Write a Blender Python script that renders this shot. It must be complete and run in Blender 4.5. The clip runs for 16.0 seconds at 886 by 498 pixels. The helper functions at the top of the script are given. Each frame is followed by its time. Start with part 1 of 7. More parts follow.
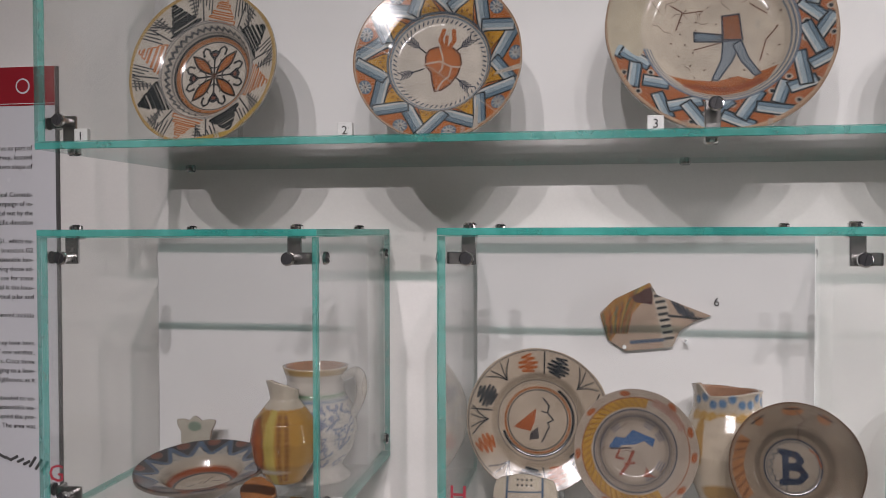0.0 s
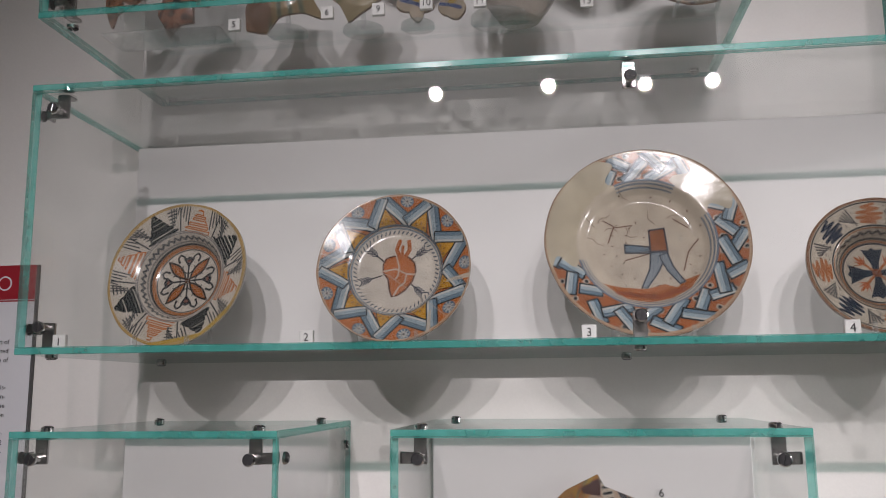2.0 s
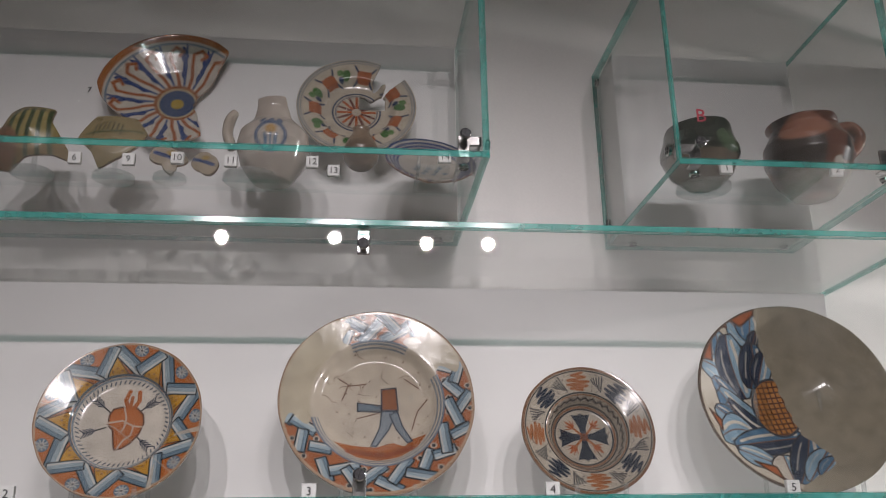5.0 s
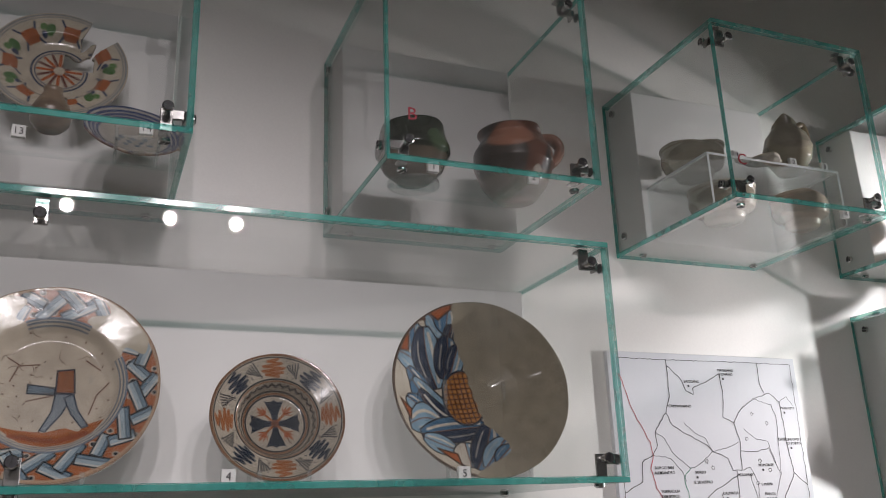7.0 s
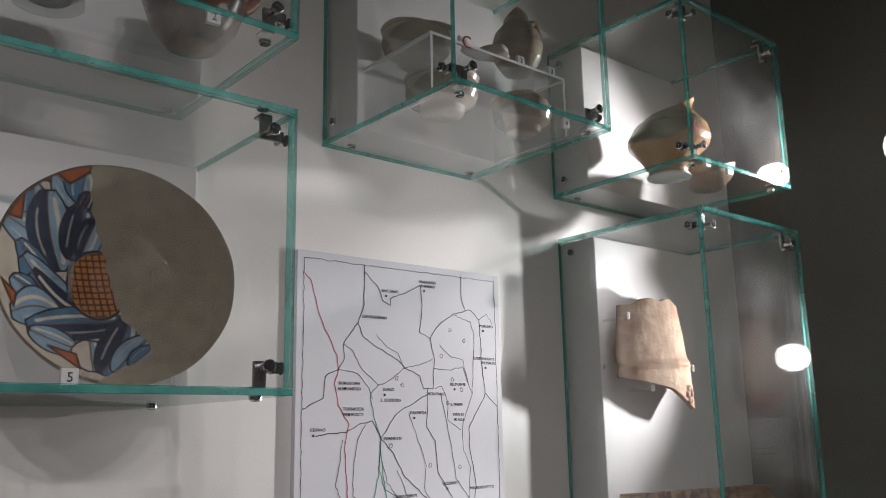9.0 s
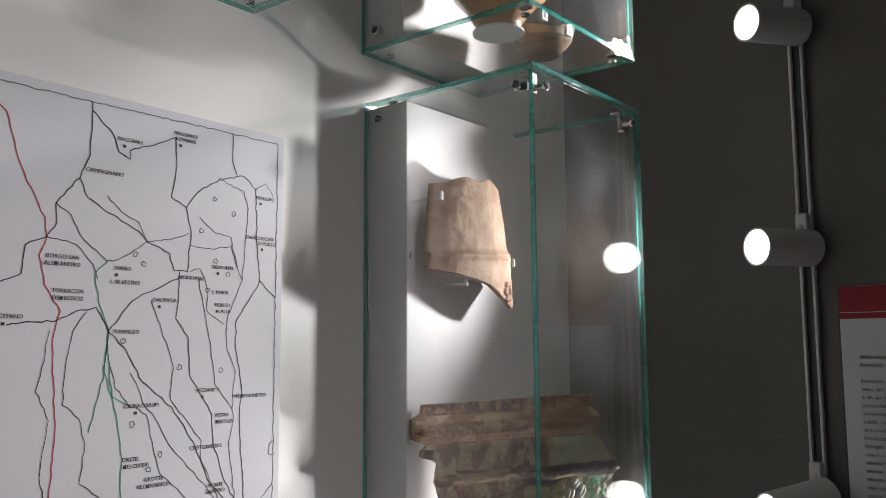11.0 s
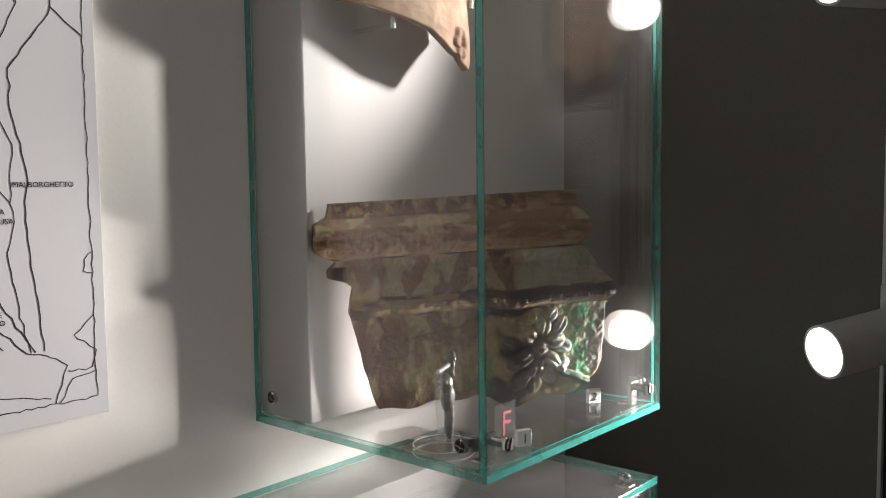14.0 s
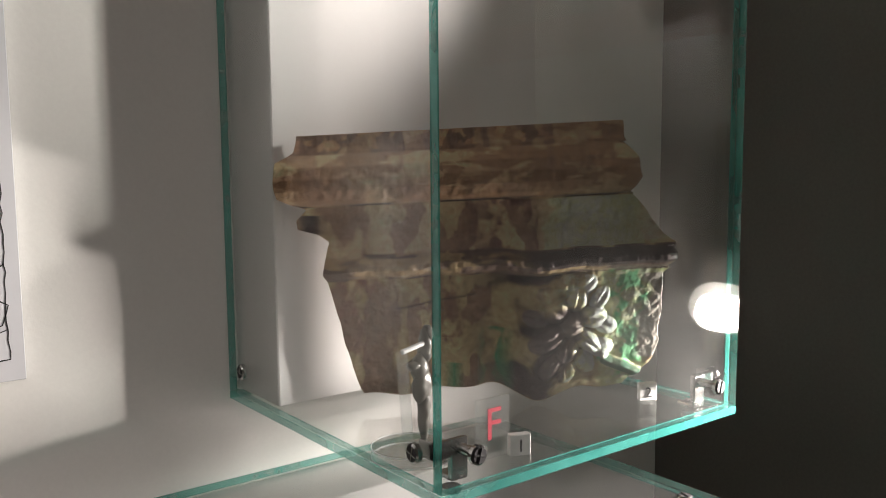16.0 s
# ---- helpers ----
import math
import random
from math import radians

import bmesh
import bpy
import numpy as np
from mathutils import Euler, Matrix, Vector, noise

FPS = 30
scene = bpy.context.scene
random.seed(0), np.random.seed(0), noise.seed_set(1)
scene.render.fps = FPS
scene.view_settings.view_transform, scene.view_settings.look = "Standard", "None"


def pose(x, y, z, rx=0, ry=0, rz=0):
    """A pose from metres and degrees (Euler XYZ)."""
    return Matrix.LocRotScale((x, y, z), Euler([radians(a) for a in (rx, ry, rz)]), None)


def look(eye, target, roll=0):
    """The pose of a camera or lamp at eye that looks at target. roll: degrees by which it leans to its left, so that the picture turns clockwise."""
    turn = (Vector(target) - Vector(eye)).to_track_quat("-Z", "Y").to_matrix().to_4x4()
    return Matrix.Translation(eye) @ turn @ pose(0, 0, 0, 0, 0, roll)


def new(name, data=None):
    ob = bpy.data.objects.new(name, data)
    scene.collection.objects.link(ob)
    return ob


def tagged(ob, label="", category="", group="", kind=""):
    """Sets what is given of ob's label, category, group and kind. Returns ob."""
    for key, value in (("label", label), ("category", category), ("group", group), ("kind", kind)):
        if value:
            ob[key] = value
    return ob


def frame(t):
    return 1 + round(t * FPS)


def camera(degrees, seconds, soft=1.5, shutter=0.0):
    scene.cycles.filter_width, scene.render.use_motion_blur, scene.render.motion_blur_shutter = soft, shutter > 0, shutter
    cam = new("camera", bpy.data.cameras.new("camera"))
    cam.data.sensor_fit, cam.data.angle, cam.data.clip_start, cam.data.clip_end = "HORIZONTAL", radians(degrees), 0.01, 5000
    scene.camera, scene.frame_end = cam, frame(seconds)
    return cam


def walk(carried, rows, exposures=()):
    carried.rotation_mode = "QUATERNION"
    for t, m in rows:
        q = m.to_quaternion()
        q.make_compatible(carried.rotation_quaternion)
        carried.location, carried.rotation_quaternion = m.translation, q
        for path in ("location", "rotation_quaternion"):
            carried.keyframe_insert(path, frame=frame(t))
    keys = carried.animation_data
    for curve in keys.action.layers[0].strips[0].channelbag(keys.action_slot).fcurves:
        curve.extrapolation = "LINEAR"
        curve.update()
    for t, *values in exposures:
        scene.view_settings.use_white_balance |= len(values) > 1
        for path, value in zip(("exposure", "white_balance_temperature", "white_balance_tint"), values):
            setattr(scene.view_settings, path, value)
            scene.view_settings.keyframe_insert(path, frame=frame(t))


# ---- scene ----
cam = camera(54.6, 16.0, soft=0.8)
METRES, EYE, TILT, LEAN, TURN = 1.9, 1.5, 0.0, 0.0, 9.3
ROWS = [
    (0.0, 0.0, 0.0, 0.0, -0.0, -1.3, 0.14),
    (0.5, 0.0014, -0.0104, 0.0055, 0.21, 1.03, 0.36),
    (1.0, 0.0033, -0.0248, 0.0148, 0.17, 4.07, 0.52),
    (1.5, 0.0065, -0.0395, 0.0231, -0.6, 7.04, 0.62),
    (2.0, 0.0149, -0.0497, 0.0262, -1.65, 9.42, 0.53),
    (2.5, 0.0251, -0.0558, 0.0255, -2.74, 11.63, 0.3),
    (3.0, 0.0334, -0.063, 0.0255, -4.24, 13.92, 0.16),
    (3.5, 0.0395, -0.0692, 0.0272, -6.54, 16.04, 0.24),
    (6.0, 0.079, -0.085, 0.0294, -22.59, 19.28, 1.42),
    (6.5, 0.0924, -0.0895, 0.0297, -26.81, 18.48, 1.73),
    (7.0, 0.1082, -0.0983, 0.03, -31.06, 17.63, 1.97),
    (7.5, 0.1277, -0.1035, 0.0305, -34.99, 16.69, 1.92),
    (8.0, 0.1513, -0.096, 0.0273, -38.56, 15.36, 1.78),
    (8.5, 0.1837, -0.0692, 0.024, -42.91, 13.78, 1.34),
    (9.0, 0.2338, -0.0196, 0.03, -49.16, 12.0, 1.05),
    (9.5, 0.2905, 0.0173, 0.0247, -53.78, 10.77, 1.16),
    (12.0, 0.4891, 0.092, -0.0037, -62.67, 2.79, -0.04),
    (12.5, 0.5294, 0.1227, -0.0118, -64.06, 0.41, 0.02),
    (13.0, 0.5784, 0.1383, -0.0222, -63.93, -1.3, 0.19),
    (13.5, 0.64, 0.1373, -0.0306, -61.68, -2.74, 0.54),
    (14.0, 0.6968, 0.1306, -0.0334, -58.43, -4.28, 0.69),
    (14.5, 0.7361, 0.1258, -0.0394, -55.34, -5.07, 0.75),
    (15.0, 0.7656, 0.126, -0.0492, -52.86, -5.54, 0.61),
    (15.5, 0.8071, 0.1261, -0.0555, -50.49, -5.92, 0.49),
    (16.0, 0.8613, 0.1225, -0.0564, -46.97, -6.2, 0.46),
]
EXPOSURES = [(0.0, -0.38, 6500, 10), (3.5, -0.38, 6500, 10), (6.0, -0.5, 6500, 10), (6.5, -0.6, 6500, 10), (7.5, -0.98, 6500, 10), (9.5, -1.22, 6500, 10),
             (12.0, -1.45, 6650, 10), (14.0, -1.42, 7000, 10), (16.0, -1.42, 7200, 10)]
walk(cam, [(t, pose(0, 0, EYE, TILT, LEAN, TURN) @ pose(METRES * x, METRES * y, METRES * z, 90 + pitch, roll, yaw)) for t, x, y, z, yaw, pitch, roll in ROWS], EXPOSURES)

# ---- world and lamps ----
scene.cycles.transparent_max_bounces = 32
FRONT, WALL, BOARD, DARK = 1.015, 1.42, 1.315, 2.755     # case fronts, back wall, board faces, side wall
GLASS = 0.009
world = bpy.data.worlds.new("room_world")
scene.world = world
world.use_nodes = True
world.node_tree.nodes["Background"].inputs[0].default_value = (0.9, 0.95, 1.0, 1)
world.node_tree.nodes["Background"].inputs[1].default_value = 0.02

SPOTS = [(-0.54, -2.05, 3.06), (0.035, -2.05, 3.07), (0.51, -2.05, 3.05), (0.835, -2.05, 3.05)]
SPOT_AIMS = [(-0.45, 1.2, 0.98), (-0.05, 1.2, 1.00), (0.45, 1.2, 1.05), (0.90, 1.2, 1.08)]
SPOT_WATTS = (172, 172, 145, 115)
WALL_SPOTS = [(2.595, 0.858, 2.225), (2.597, 0.860, 1.730), (2.588, 0.857, 1.182)]
WALL_AIMS = [(1.52, 1.42, 2.14), (1.54, 1.42, 1.70), (1.64, 1.42, 1.02)]
WALL_WATTS = (160, 142, 150)


def spot_lamp(eye, target, watts, cone, colour, size=0.025):
    d = bpy.data.lights.new("spot_beam", "SPOT")
    d.energy, d.spot_size, d.spot_blend, d.color, d.shadow_soft_size = watts, radians(cone), 1.0, colour, size
    ob = new("spot_beam", d)
    ob.matrix_world = look(eye, target)
    return ob


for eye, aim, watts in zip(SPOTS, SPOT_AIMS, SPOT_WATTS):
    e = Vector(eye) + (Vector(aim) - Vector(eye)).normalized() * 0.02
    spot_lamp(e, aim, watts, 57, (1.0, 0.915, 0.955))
for eye, aim, watts in zip(WALL_SPOTS, WALL_AIMS, WALL_WATTS):
    e = Vector(eye) + (Vector(aim) - Vector(eye)).normalized() * 0.02
    spot_lamp(e, aim, watts, 64, (1.0, 0.945, 0.98))


# ---- materials ----
def nodes_of(name):
    m = bpy.data.materials.new(name)
    m.use_nodes = True
    nt = m.node_tree
    return m, nt, nt.nodes["Principled BSDF"]


def link(nt, a, b):
    nt.links.new(a, b)


def surface(name, colour, rough=0.6, metal=0.0, vary=0.12, scale=18, bump=0.15, fine=160, coat=0.0, second=None):
    """Two scales of colour change, roughness change and relief, in object space."""
    m, nt, b = nodes_of(name)
    tc = nt.nodes.new("ShaderNodeTexCoord")
    n1 = nt.nodes.new("ShaderNodeTexNoise")
    n1.inputs["Scale"].default_value, n1.inputs["Detail"].default_value = scale, 6
    n2 = nt.nodes.new("ShaderNodeTexNoise")
    n2.inputs["Scale"].default_value, n2.inputs["Detail"].default_value = fine, 3
    link(nt, tc.outputs["Object"], n1.inputs["Vector"])
    link(nt, tc.outputs["Object"], n2.inputs["Vector"])
    add = nt.nodes.new("ShaderNodeMath")
    add.operation = "ADD"
    link(nt, n1.outputs["Fac"], add.inputs[0])
    mul = nt.nodes.new("ShaderNodeMath")
    mul.operation = "MULTIPLY"
    mul.inputs[1].default_value = 0.5
    link(nt, n2.outputs["Fac"], mul.inputs[0])
    link(nt, mul.outputs[0], add.inputs[1])
    ramp = nt.nodes.new("ShaderNodeValToRGB")
    c = Vector(colour)
    lo = Vector(second) if second else c * (1 - vary)
    hi = c * (1 + vary)
    ramp.color_ramp.elements[0].position, ramp.color_ramp.elements[1].position = 0.52, 0.98
    ramp.color_ramp.elements[0].color = (*lo, 1)
    ramp.color_ramp.elements[1].color = (*[min(v, 0.9) for v in hi], 1)
    link(nt, add.outputs[0], ramp.inputs[0])
    link(nt, ramp.outputs[0], b.inputs["Base Color"])
    mr = nt.nodes.new("ShaderNodeMapRange")
    mr.inputs["To Min"].default_value, mr.inputs["To Max"].default_value = max(rough - 0.1, 0.02), min(rough + 0.1, 1)
    link(nt, n1.outputs["Fac"], mr.inputs["Value"])
    link(nt, mr.outputs[0], b.inputs["Roughness"])
    b.inputs["Metallic"].default_value = metal
    b.inputs["Coat Weight"].default_value = coat
    b.inputs["Coat Roughness"].default_value = 0.08
    if bump:
        bp = nt.nodes.new("ShaderNodeBump")
        bp.inputs["Strength"].default_value, bp.inputs["Distance"].default_value = bump, 0.002
        link(nt, add.outputs[0], bp.inputs["Height"])
        link(nt, bp.outputs[0], b.inputs["Normal"])
    return m


def glazed(name, rough=0.12, coat=0.35, bump=0.08):
    """Painted, tin-glazed pottery: the painting comes from the colour attribute, over it fine specks and crazing."""
    m, nt, b = nodes_of(name)
    at = nt.nodes.new("ShaderNodeVertexColor")
    at.layer_name = "paint"
    tc = nt.nodes.new("ShaderNodeTexCoord")
    n = nt.nodes.new("ShaderNodeTexNoise")
    n.inputs["Scale"].default_value, n.inputs["Detail"].default_value = 40, 8
    link(nt, tc.outputs["Object"], n.inputs["Vector"])
    v = nt.nodes.new("ShaderNodeTexNoise")
    v.inputs["Scale"].default_value, v.inputs["Detail"].default_value = 420, 2
    link(nt, tc.outputs["Object"], v.inputs["Vector"])
    r = nt.nodes.new("ShaderNodeMapRange")
    r.inputs["From Min"].default_value, r.inputs["From Max"].default_value = 0.3, 0.75
    r.inputs["To Min"].default_value, r.inputs["To Max"].default_value = 0.8, 1.08
    link(nt, n.outputs["Fac"], r.inputs["Value"])
    r2 = nt.nodes.new("ShaderNodeMapRange")
    r2.inputs["From Min"].default_value, r2.inputs["From Max"].default_value = 0.28, 0.45
    r2.inputs["To Min"].default_value, r2.inputs["To Max"].default_value = 0.72, 1.0
    link(nt, v.outputs["Fac"], r2.inputs["Value"])
    mm = nt.nodes.new("ShaderNodeMath")
    mm.operation = "MULTIPLY"
    link(nt, r.outputs[0], mm.inputs[0])
    link(nt, r2.outputs[0], mm.inputs[1])
    mix = nt.nodes.new("ShaderNodeVectorMath")
    mix.operation = "SCALE"
    link(nt, at.outputs["Color"], mix.inputs[0])
    link(nt, mm.outputs[0], mix.inputs["Scale"])
    link(nt, mix.outputs["Vector"], b.inputs["Base Color"])
    rr = nt.nodes.new("ShaderNodeMapRange")
    rr.inputs["To Min"].default_value, rr.inputs["To Max"].default_value = rough, rough + 0.14
    link(nt, n.outputs["Fac"], rr.inputs["Value"])
    link(nt, rr.outputs[0], b.inputs["Roughness"])
    shine = nt.nodes.new("ShaderNodeMath")
    shine.operation = "MULTIPLY"
    shine.inputs[1].default_value = coat
    link(nt, at.outputs["Alpha"], shine.inputs[0])
    link(nt, shine.outputs[0], b.inputs["Coat Weight"])
    level = nt.nodes.new("ShaderNodeMath")
    level.operation = "MULTIPLY"
    level.inputs[1].default_value = 0.42
    link(nt, at.outputs["Alpha"], level.inputs[0])
    link(nt, level.outputs[0], b.inputs["Specular IOR Level"])
    b.inputs["Coat Roughness"].default_value = 0.06
    bp = nt.nodes.new("ShaderNodeBump")
    bp.inputs["Strength"].default_value, bp.inputs["Distance"].default_value = bump, 0.003
    link(nt, n.outputs["Fac"], bp.inputs["Height"])
    link(nt, bp.outputs[0], b.inputs["Normal"])
    return m


def clear(name, tint, ior=1.5, dust=0.02, gloss_rough=0.0, power=5.0):
    """Clear sheet: straight-through light tinted a little, Fresnel gloss, a trace of dust."""
    m = bpy.data.materials.new(name)
    m.use_nodes = True
    nt = m.node_tree
    nt.nodes.clear()
    out = nt.nodes.new("ShaderNodeOutputMaterial")
    tr = nt.nodes.new("ShaderNodeBsdfTransparent")
    tr.inputs[0].default_value = (*tint, 1)
    gl = nt.nodes.new("ShaderNodeBsdfGlossy")
    gl.inputs["Roughness"].default_value = gloss_rough
    lw = nt.nodes.new("ShaderNodeLayerWeight")
    lw.inputs["Blend"].default_value = 0.5
    pw = nt.nodes.new("ShaderNodeMath")
    pw.operation = "POWER"
    pw.inputs[1].default_value = power
    link(nt, lw.outputs["Facing"], pw.inputs[0])
    fr = nt.nodes.new("ShaderNodeMath")
    fr.operation = "MULTIPLY_ADD"
    f0 = ((ior - 1) / (ior + 1)) ** 2
    fr.inputs[1].default_value, fr.inputs[2].default_value = 1 - f0, f0
    link(nt, pw.outputs[0], fr.inputs[0])
    di = nt.nodes.new("ShaderNodeBsdfDiffuse")
    di.inputs[0].default_value = (0.6, 0.62, 0.6, 1)
    tc = nt.nodes.new("ShaderNodeTexCoord")
    n = nt.nodes.new("ShaderNodeTexNoise")
    n.inputs["Scale"].default_value, n.inputs["Detail"].default_value = 6, 5
    link(nt, tc.outputs["Object"], n.inputs["Vector"])
    mr = nt.nodes.new("ShaderNodeMapRange")
    mr.inputs["From Min"].default_value, mr.inputs["From Max"].default_value = 0.4, 0.8
    mr.inputs["To Min"].default_value, mr.inputs["To Max"].default_value = dust * 0.3, dust * 2
    link(nt, n.outputs["Fac"], mr.inputs["Value"])
    m1 = nt.nodes.new("ShaderNodeMixShader")
    link(nt, mr.outputs[0], m1.inputs[0])
    link(nt, tr.outputs[0], m1.inputs[1])
    link(nt, di.outputs[0], m1.inputs[2])
    m2 = nt.nodes.new("ShaderNodeMixShader")
    link(nt, fr.outputs[0], m2.inputs[0])
    link(nt, m1.outputs[0], m2.inputs[1])
    link(nt, gl.outputs[0], m2.inputs[2])
    link(nt, m2.outputs[0], out.inputs[0])
    return m


def lit(name, colour, strength):
    m, nt, b = nodes_of(name)
    b.inputs["Base Color"].default_value = (0.8, 0.8, 0.8, 1)
    b.inputs["Emission Color"].default_value = (*colour, 1)
    b.inputs["Emission Strength"].default_value = strength
    return m


M_WALL = surface("wall_paint", (0.82, 0.81, 0.775), 0.37, vary=0.03, scale=3, bump=0.12, fine=220)
M_DARK = surface("dark_wall_paint", (0.160, 0.150, 0.134), 0.8, vary=0.12, scale=2.5, bump=0.12, fine=200)
M_CEIL = surface("ceiling_paint", (0.78, 0.78, 0.76), 0.8, vary=0.03, scale=3)
M_FLOOR = surface("floor_stone", (0.46, 0.43, 0.39), 0.45, vary=0.2, scale=5)
M_BOARD = surface("board_white", (0.73, 0.73, 0.72), 0.55, vary=0.015, scale=4, bump=0.03)
M_PANE = clear("glass_pane", (0.994, 0.997, 0.993), 1.5, 0.028)
M_EDGE = surface("glass_edge", (0.10, 0.50, 0.44), 0.07, vary=0.15, scale=14, bump=0.0, fine=60, coat=1.0, second=(0.035, 0.32, 0.275))
nt = M_EDGE.node_tree
thin = nt.nodes.new("ShaderNodeBsdfTransparent")
thin.inputs[0].default_value = (0.62, 0.90, 0.85, 1)
both = nt.nodes.new("ShaderNodeMixShader")
both.inputs[0].default_value = 0.46
link(nt, nt.nodes["Principled BSDF"].outputs[0], both.inputs[1])
link(nt, thin.outputs[0], both.inputs[2])
link(nt, both.outputs[0], nt.nodes["Material Output"].inputs[0])
M_CHROME = surface("brushed_steel", (0.42, 0.41, 0.40), 0.24, metal=1.0, vary=0.08, scale=60, bump=0.05)
M_BOLT = surface("bright_steel", (0.66, 0.66, 0.65), 0.16, metal=1.0, vary=0.08, scale=90, bump=0.1)
M_ACRYL = clear("acrylic", (0.97, 0.98, 0.98), 1.45, 0.13, 0.02, 3.0)
M_ACRYL_EDGE = surface("acrylic_edge", (0.75, 0.78, 0.78), 0.15, vary=0.05, bump=0, coat=0.4)
M_TAG = surface("tag_white", (0.8, 0.8, 0.78), 0.5, vary=0.02, bump=0)
M_INK = surface("black_ink", (0.02, 0.02, 0.022), 0.6, vary=0.1, bump=0)
M_PRINT = surface("grey_print", (0.05, 0.05, 0.055), 0.6, vary=0.1, bump=0)
M_RED = surface("red_letter", (0.5, 0.02, 0.05), 0.5, vary=0.05, bump=0)
M_GLAZE = glazed("tin_glaze", 0.09, 0.28, 0.16)
M_DULL = glazed("worn_glaze", 0.22, 0.4, 0.35)
M_CORNICE = glazed("weathered_glaze", 0.46, 0.10, 0.6)
M_BISQUE = glazed("bare_clay", 0.7, 0.0, 0.3)
M_LAMP = lit("lamp_lens", (1.0, 0.98, 0.95), 30)
M_LAMPBODY = surface("white_lamp_body", (0.7, 0.7, 0.68), 0.4, vary=0.02, bump=0.02)
M_PAPER = surface("panel_print", (0.72, 0.73, 0.76), 0.24, vary=0.015, scale=4, bump=0.02)
M_CRIMSON = surface("crimson_print", (0.33, 0.008, 0.02), 0.5, vary=0.05, bump=0)
M_GREYEDGE = surface("grey_edge", (0.09, 0.09, 0.09), 0.6, vary=0.05, bump=0)


# ---- mesh helpers ----
def mesh_from(name, bm, mats, smooth=False):
    bmesh.ops.recalc_face_normals(bm, faces=bm.faces)
    me = bpy.data.meshes.new(name)
    bm.to_mesh(me)
    bm.free()
    for m in (mats if isinstance(mats, (list, tuple)) else [mats]):
        me.materials.append(m)
    if smooth:
        me.polygons.foreach_set("use_smooth", [True] * len(me.polygons))
    return me


def part(name, bm, material, parent=None, label="", smooth=False):
    ob = new(name, mesh_from(name, bm, material, smooth))
    if parent:
        ob.parent = parent
    if label:
        ob["label"] = label
    return ob


def thing(name, place, label, category, group="", turn=0.0, kind=""):
    ob = new(name)
    ob.empty_display_size = 0.02
    ob.matrix_world = pose(*place, 0, 0, turn)
    return tagged(ob, label, category, group, kind)


def box(bm, lo, hi, bevel=0.0, m=None, segments=1):
    lo, hi = Vector(lo), Vector(hi)
    r = bmesh.ops.create_cube(bm, size=1.0, matrix=Matrix.Translation((lo + hi) / 2) @ Matrix.Diagonal((*(hi - lo), 1)))
    vs = r["verts"]
    if bevel:
        es = list({e for v in vs for e in v.link_edges})
        g = bmesh.ops.bevel(bm, geom=es, offset=bevel, segments=segments, affect="EDGES")
        vs = list({v for f in g["faces"] for v in f.verts} | {v for v in vs if v.is_valid})
    if m is not None:
        bmesh.ops.transform(bm, matrix=m, verts=[v for v in vs if v.is_valid])
    return bm


def rod(bm, a, b, r, r2=None, n=16):
    a, b = Vector(a), Vector(b)
    m = Matrix.Translation((a + b) / 2) @ (b - a).to_track_quat("Z", "Y").to_matrix().to_4x4()
    bmesh.ops.create_cone(bm, cap_ends=True, segments=n, radius1=r, radius2=r if r2 is None else r2, depth=(b - a).length, matrix=m)
    return bm


def letters(name, text, size, m, material, parent, align="CENTER", depth=0.0004):
    cu = bpy.data.curves.new(name, "FONT")
    cu.body, cu.size, cu.align_x, cu.extrude, cu.resolution_u = text, size, align, depth, 2
    tmp = bpy.data.objects.new(name, cu)
    scene.collection.objects.link(tmp)
    bpy.context.view_layer.update()
    me = bpy.data.meshes.new_from_object(tmp.evaluated_get(bpy.context.evaluated_depsgraph_get()))
    bpy.data.objects.remove(tmp)
    me.materials.clear()
    me.materials.append(material)
    ob = new(name, me)
    ob.matrix_world = m
    ob.parent = parent
    return ob


FACING = pose(0, 0, 0, 90, 0, 0)      # lettering that looks towards -y


def slab(name, lo, hi, mat, label, category, bevel=0.0):
    bm = box(bmesh.new(), lo, hi, bevel)
    return tagged(part(name, bm, mat), label, category, kind="structure")


# ---- the room ----
slab("floor", (-3.2, -3.0, -0.1), (DARK, WALL, 0.0), M_FLOOR, "pale worn stone floor of the museum room", "floor")
slab("ceiling", (-3.2, -3.0, 3.3), (DARK, WALL, 3.4), M_CEIL, "plain off-white ceiling over the room", "ceiling")
slab("wall_north", (-3.4, WALL, -0.1), (DARK + 0.2, WALL + 0.15, 3.4), M_WALL, "warm white plastered wall behind the glass cases", "wall")
slab("wall_east", (DARK, -3.0, -0.1), (DARK + 0.2, WALL, 3.4), M_DARK, "dark grey-brown painted side wall in shade", "wall")
slab("wall_west", (-3.4, -3.0, -0.1), (-3.2, WALL, 3.4), M_WALL, "plain white wall closing the room", "wall")
slab("wall_south", (-3.4, -3.2, -0.1), (DARK + 0.2, -3.0, 3.4), M_WALL, "plain white wall behind the visitor", "wall")


# ---- glass cases ----
def pane(name, lo, hi, axis, parent):
    """A 10 mm sheet whose two large faces are clear and whose rim is sea-green."""
    bm = box(bmesh.new(), lo, hi, 0.0008)
    for f in bm.faces:
        f.material_index = 0 if abs(f.normal[axis]) > 0.9 else 1
    return part(name, bm, [M_PANE, M_EDGE], parent)


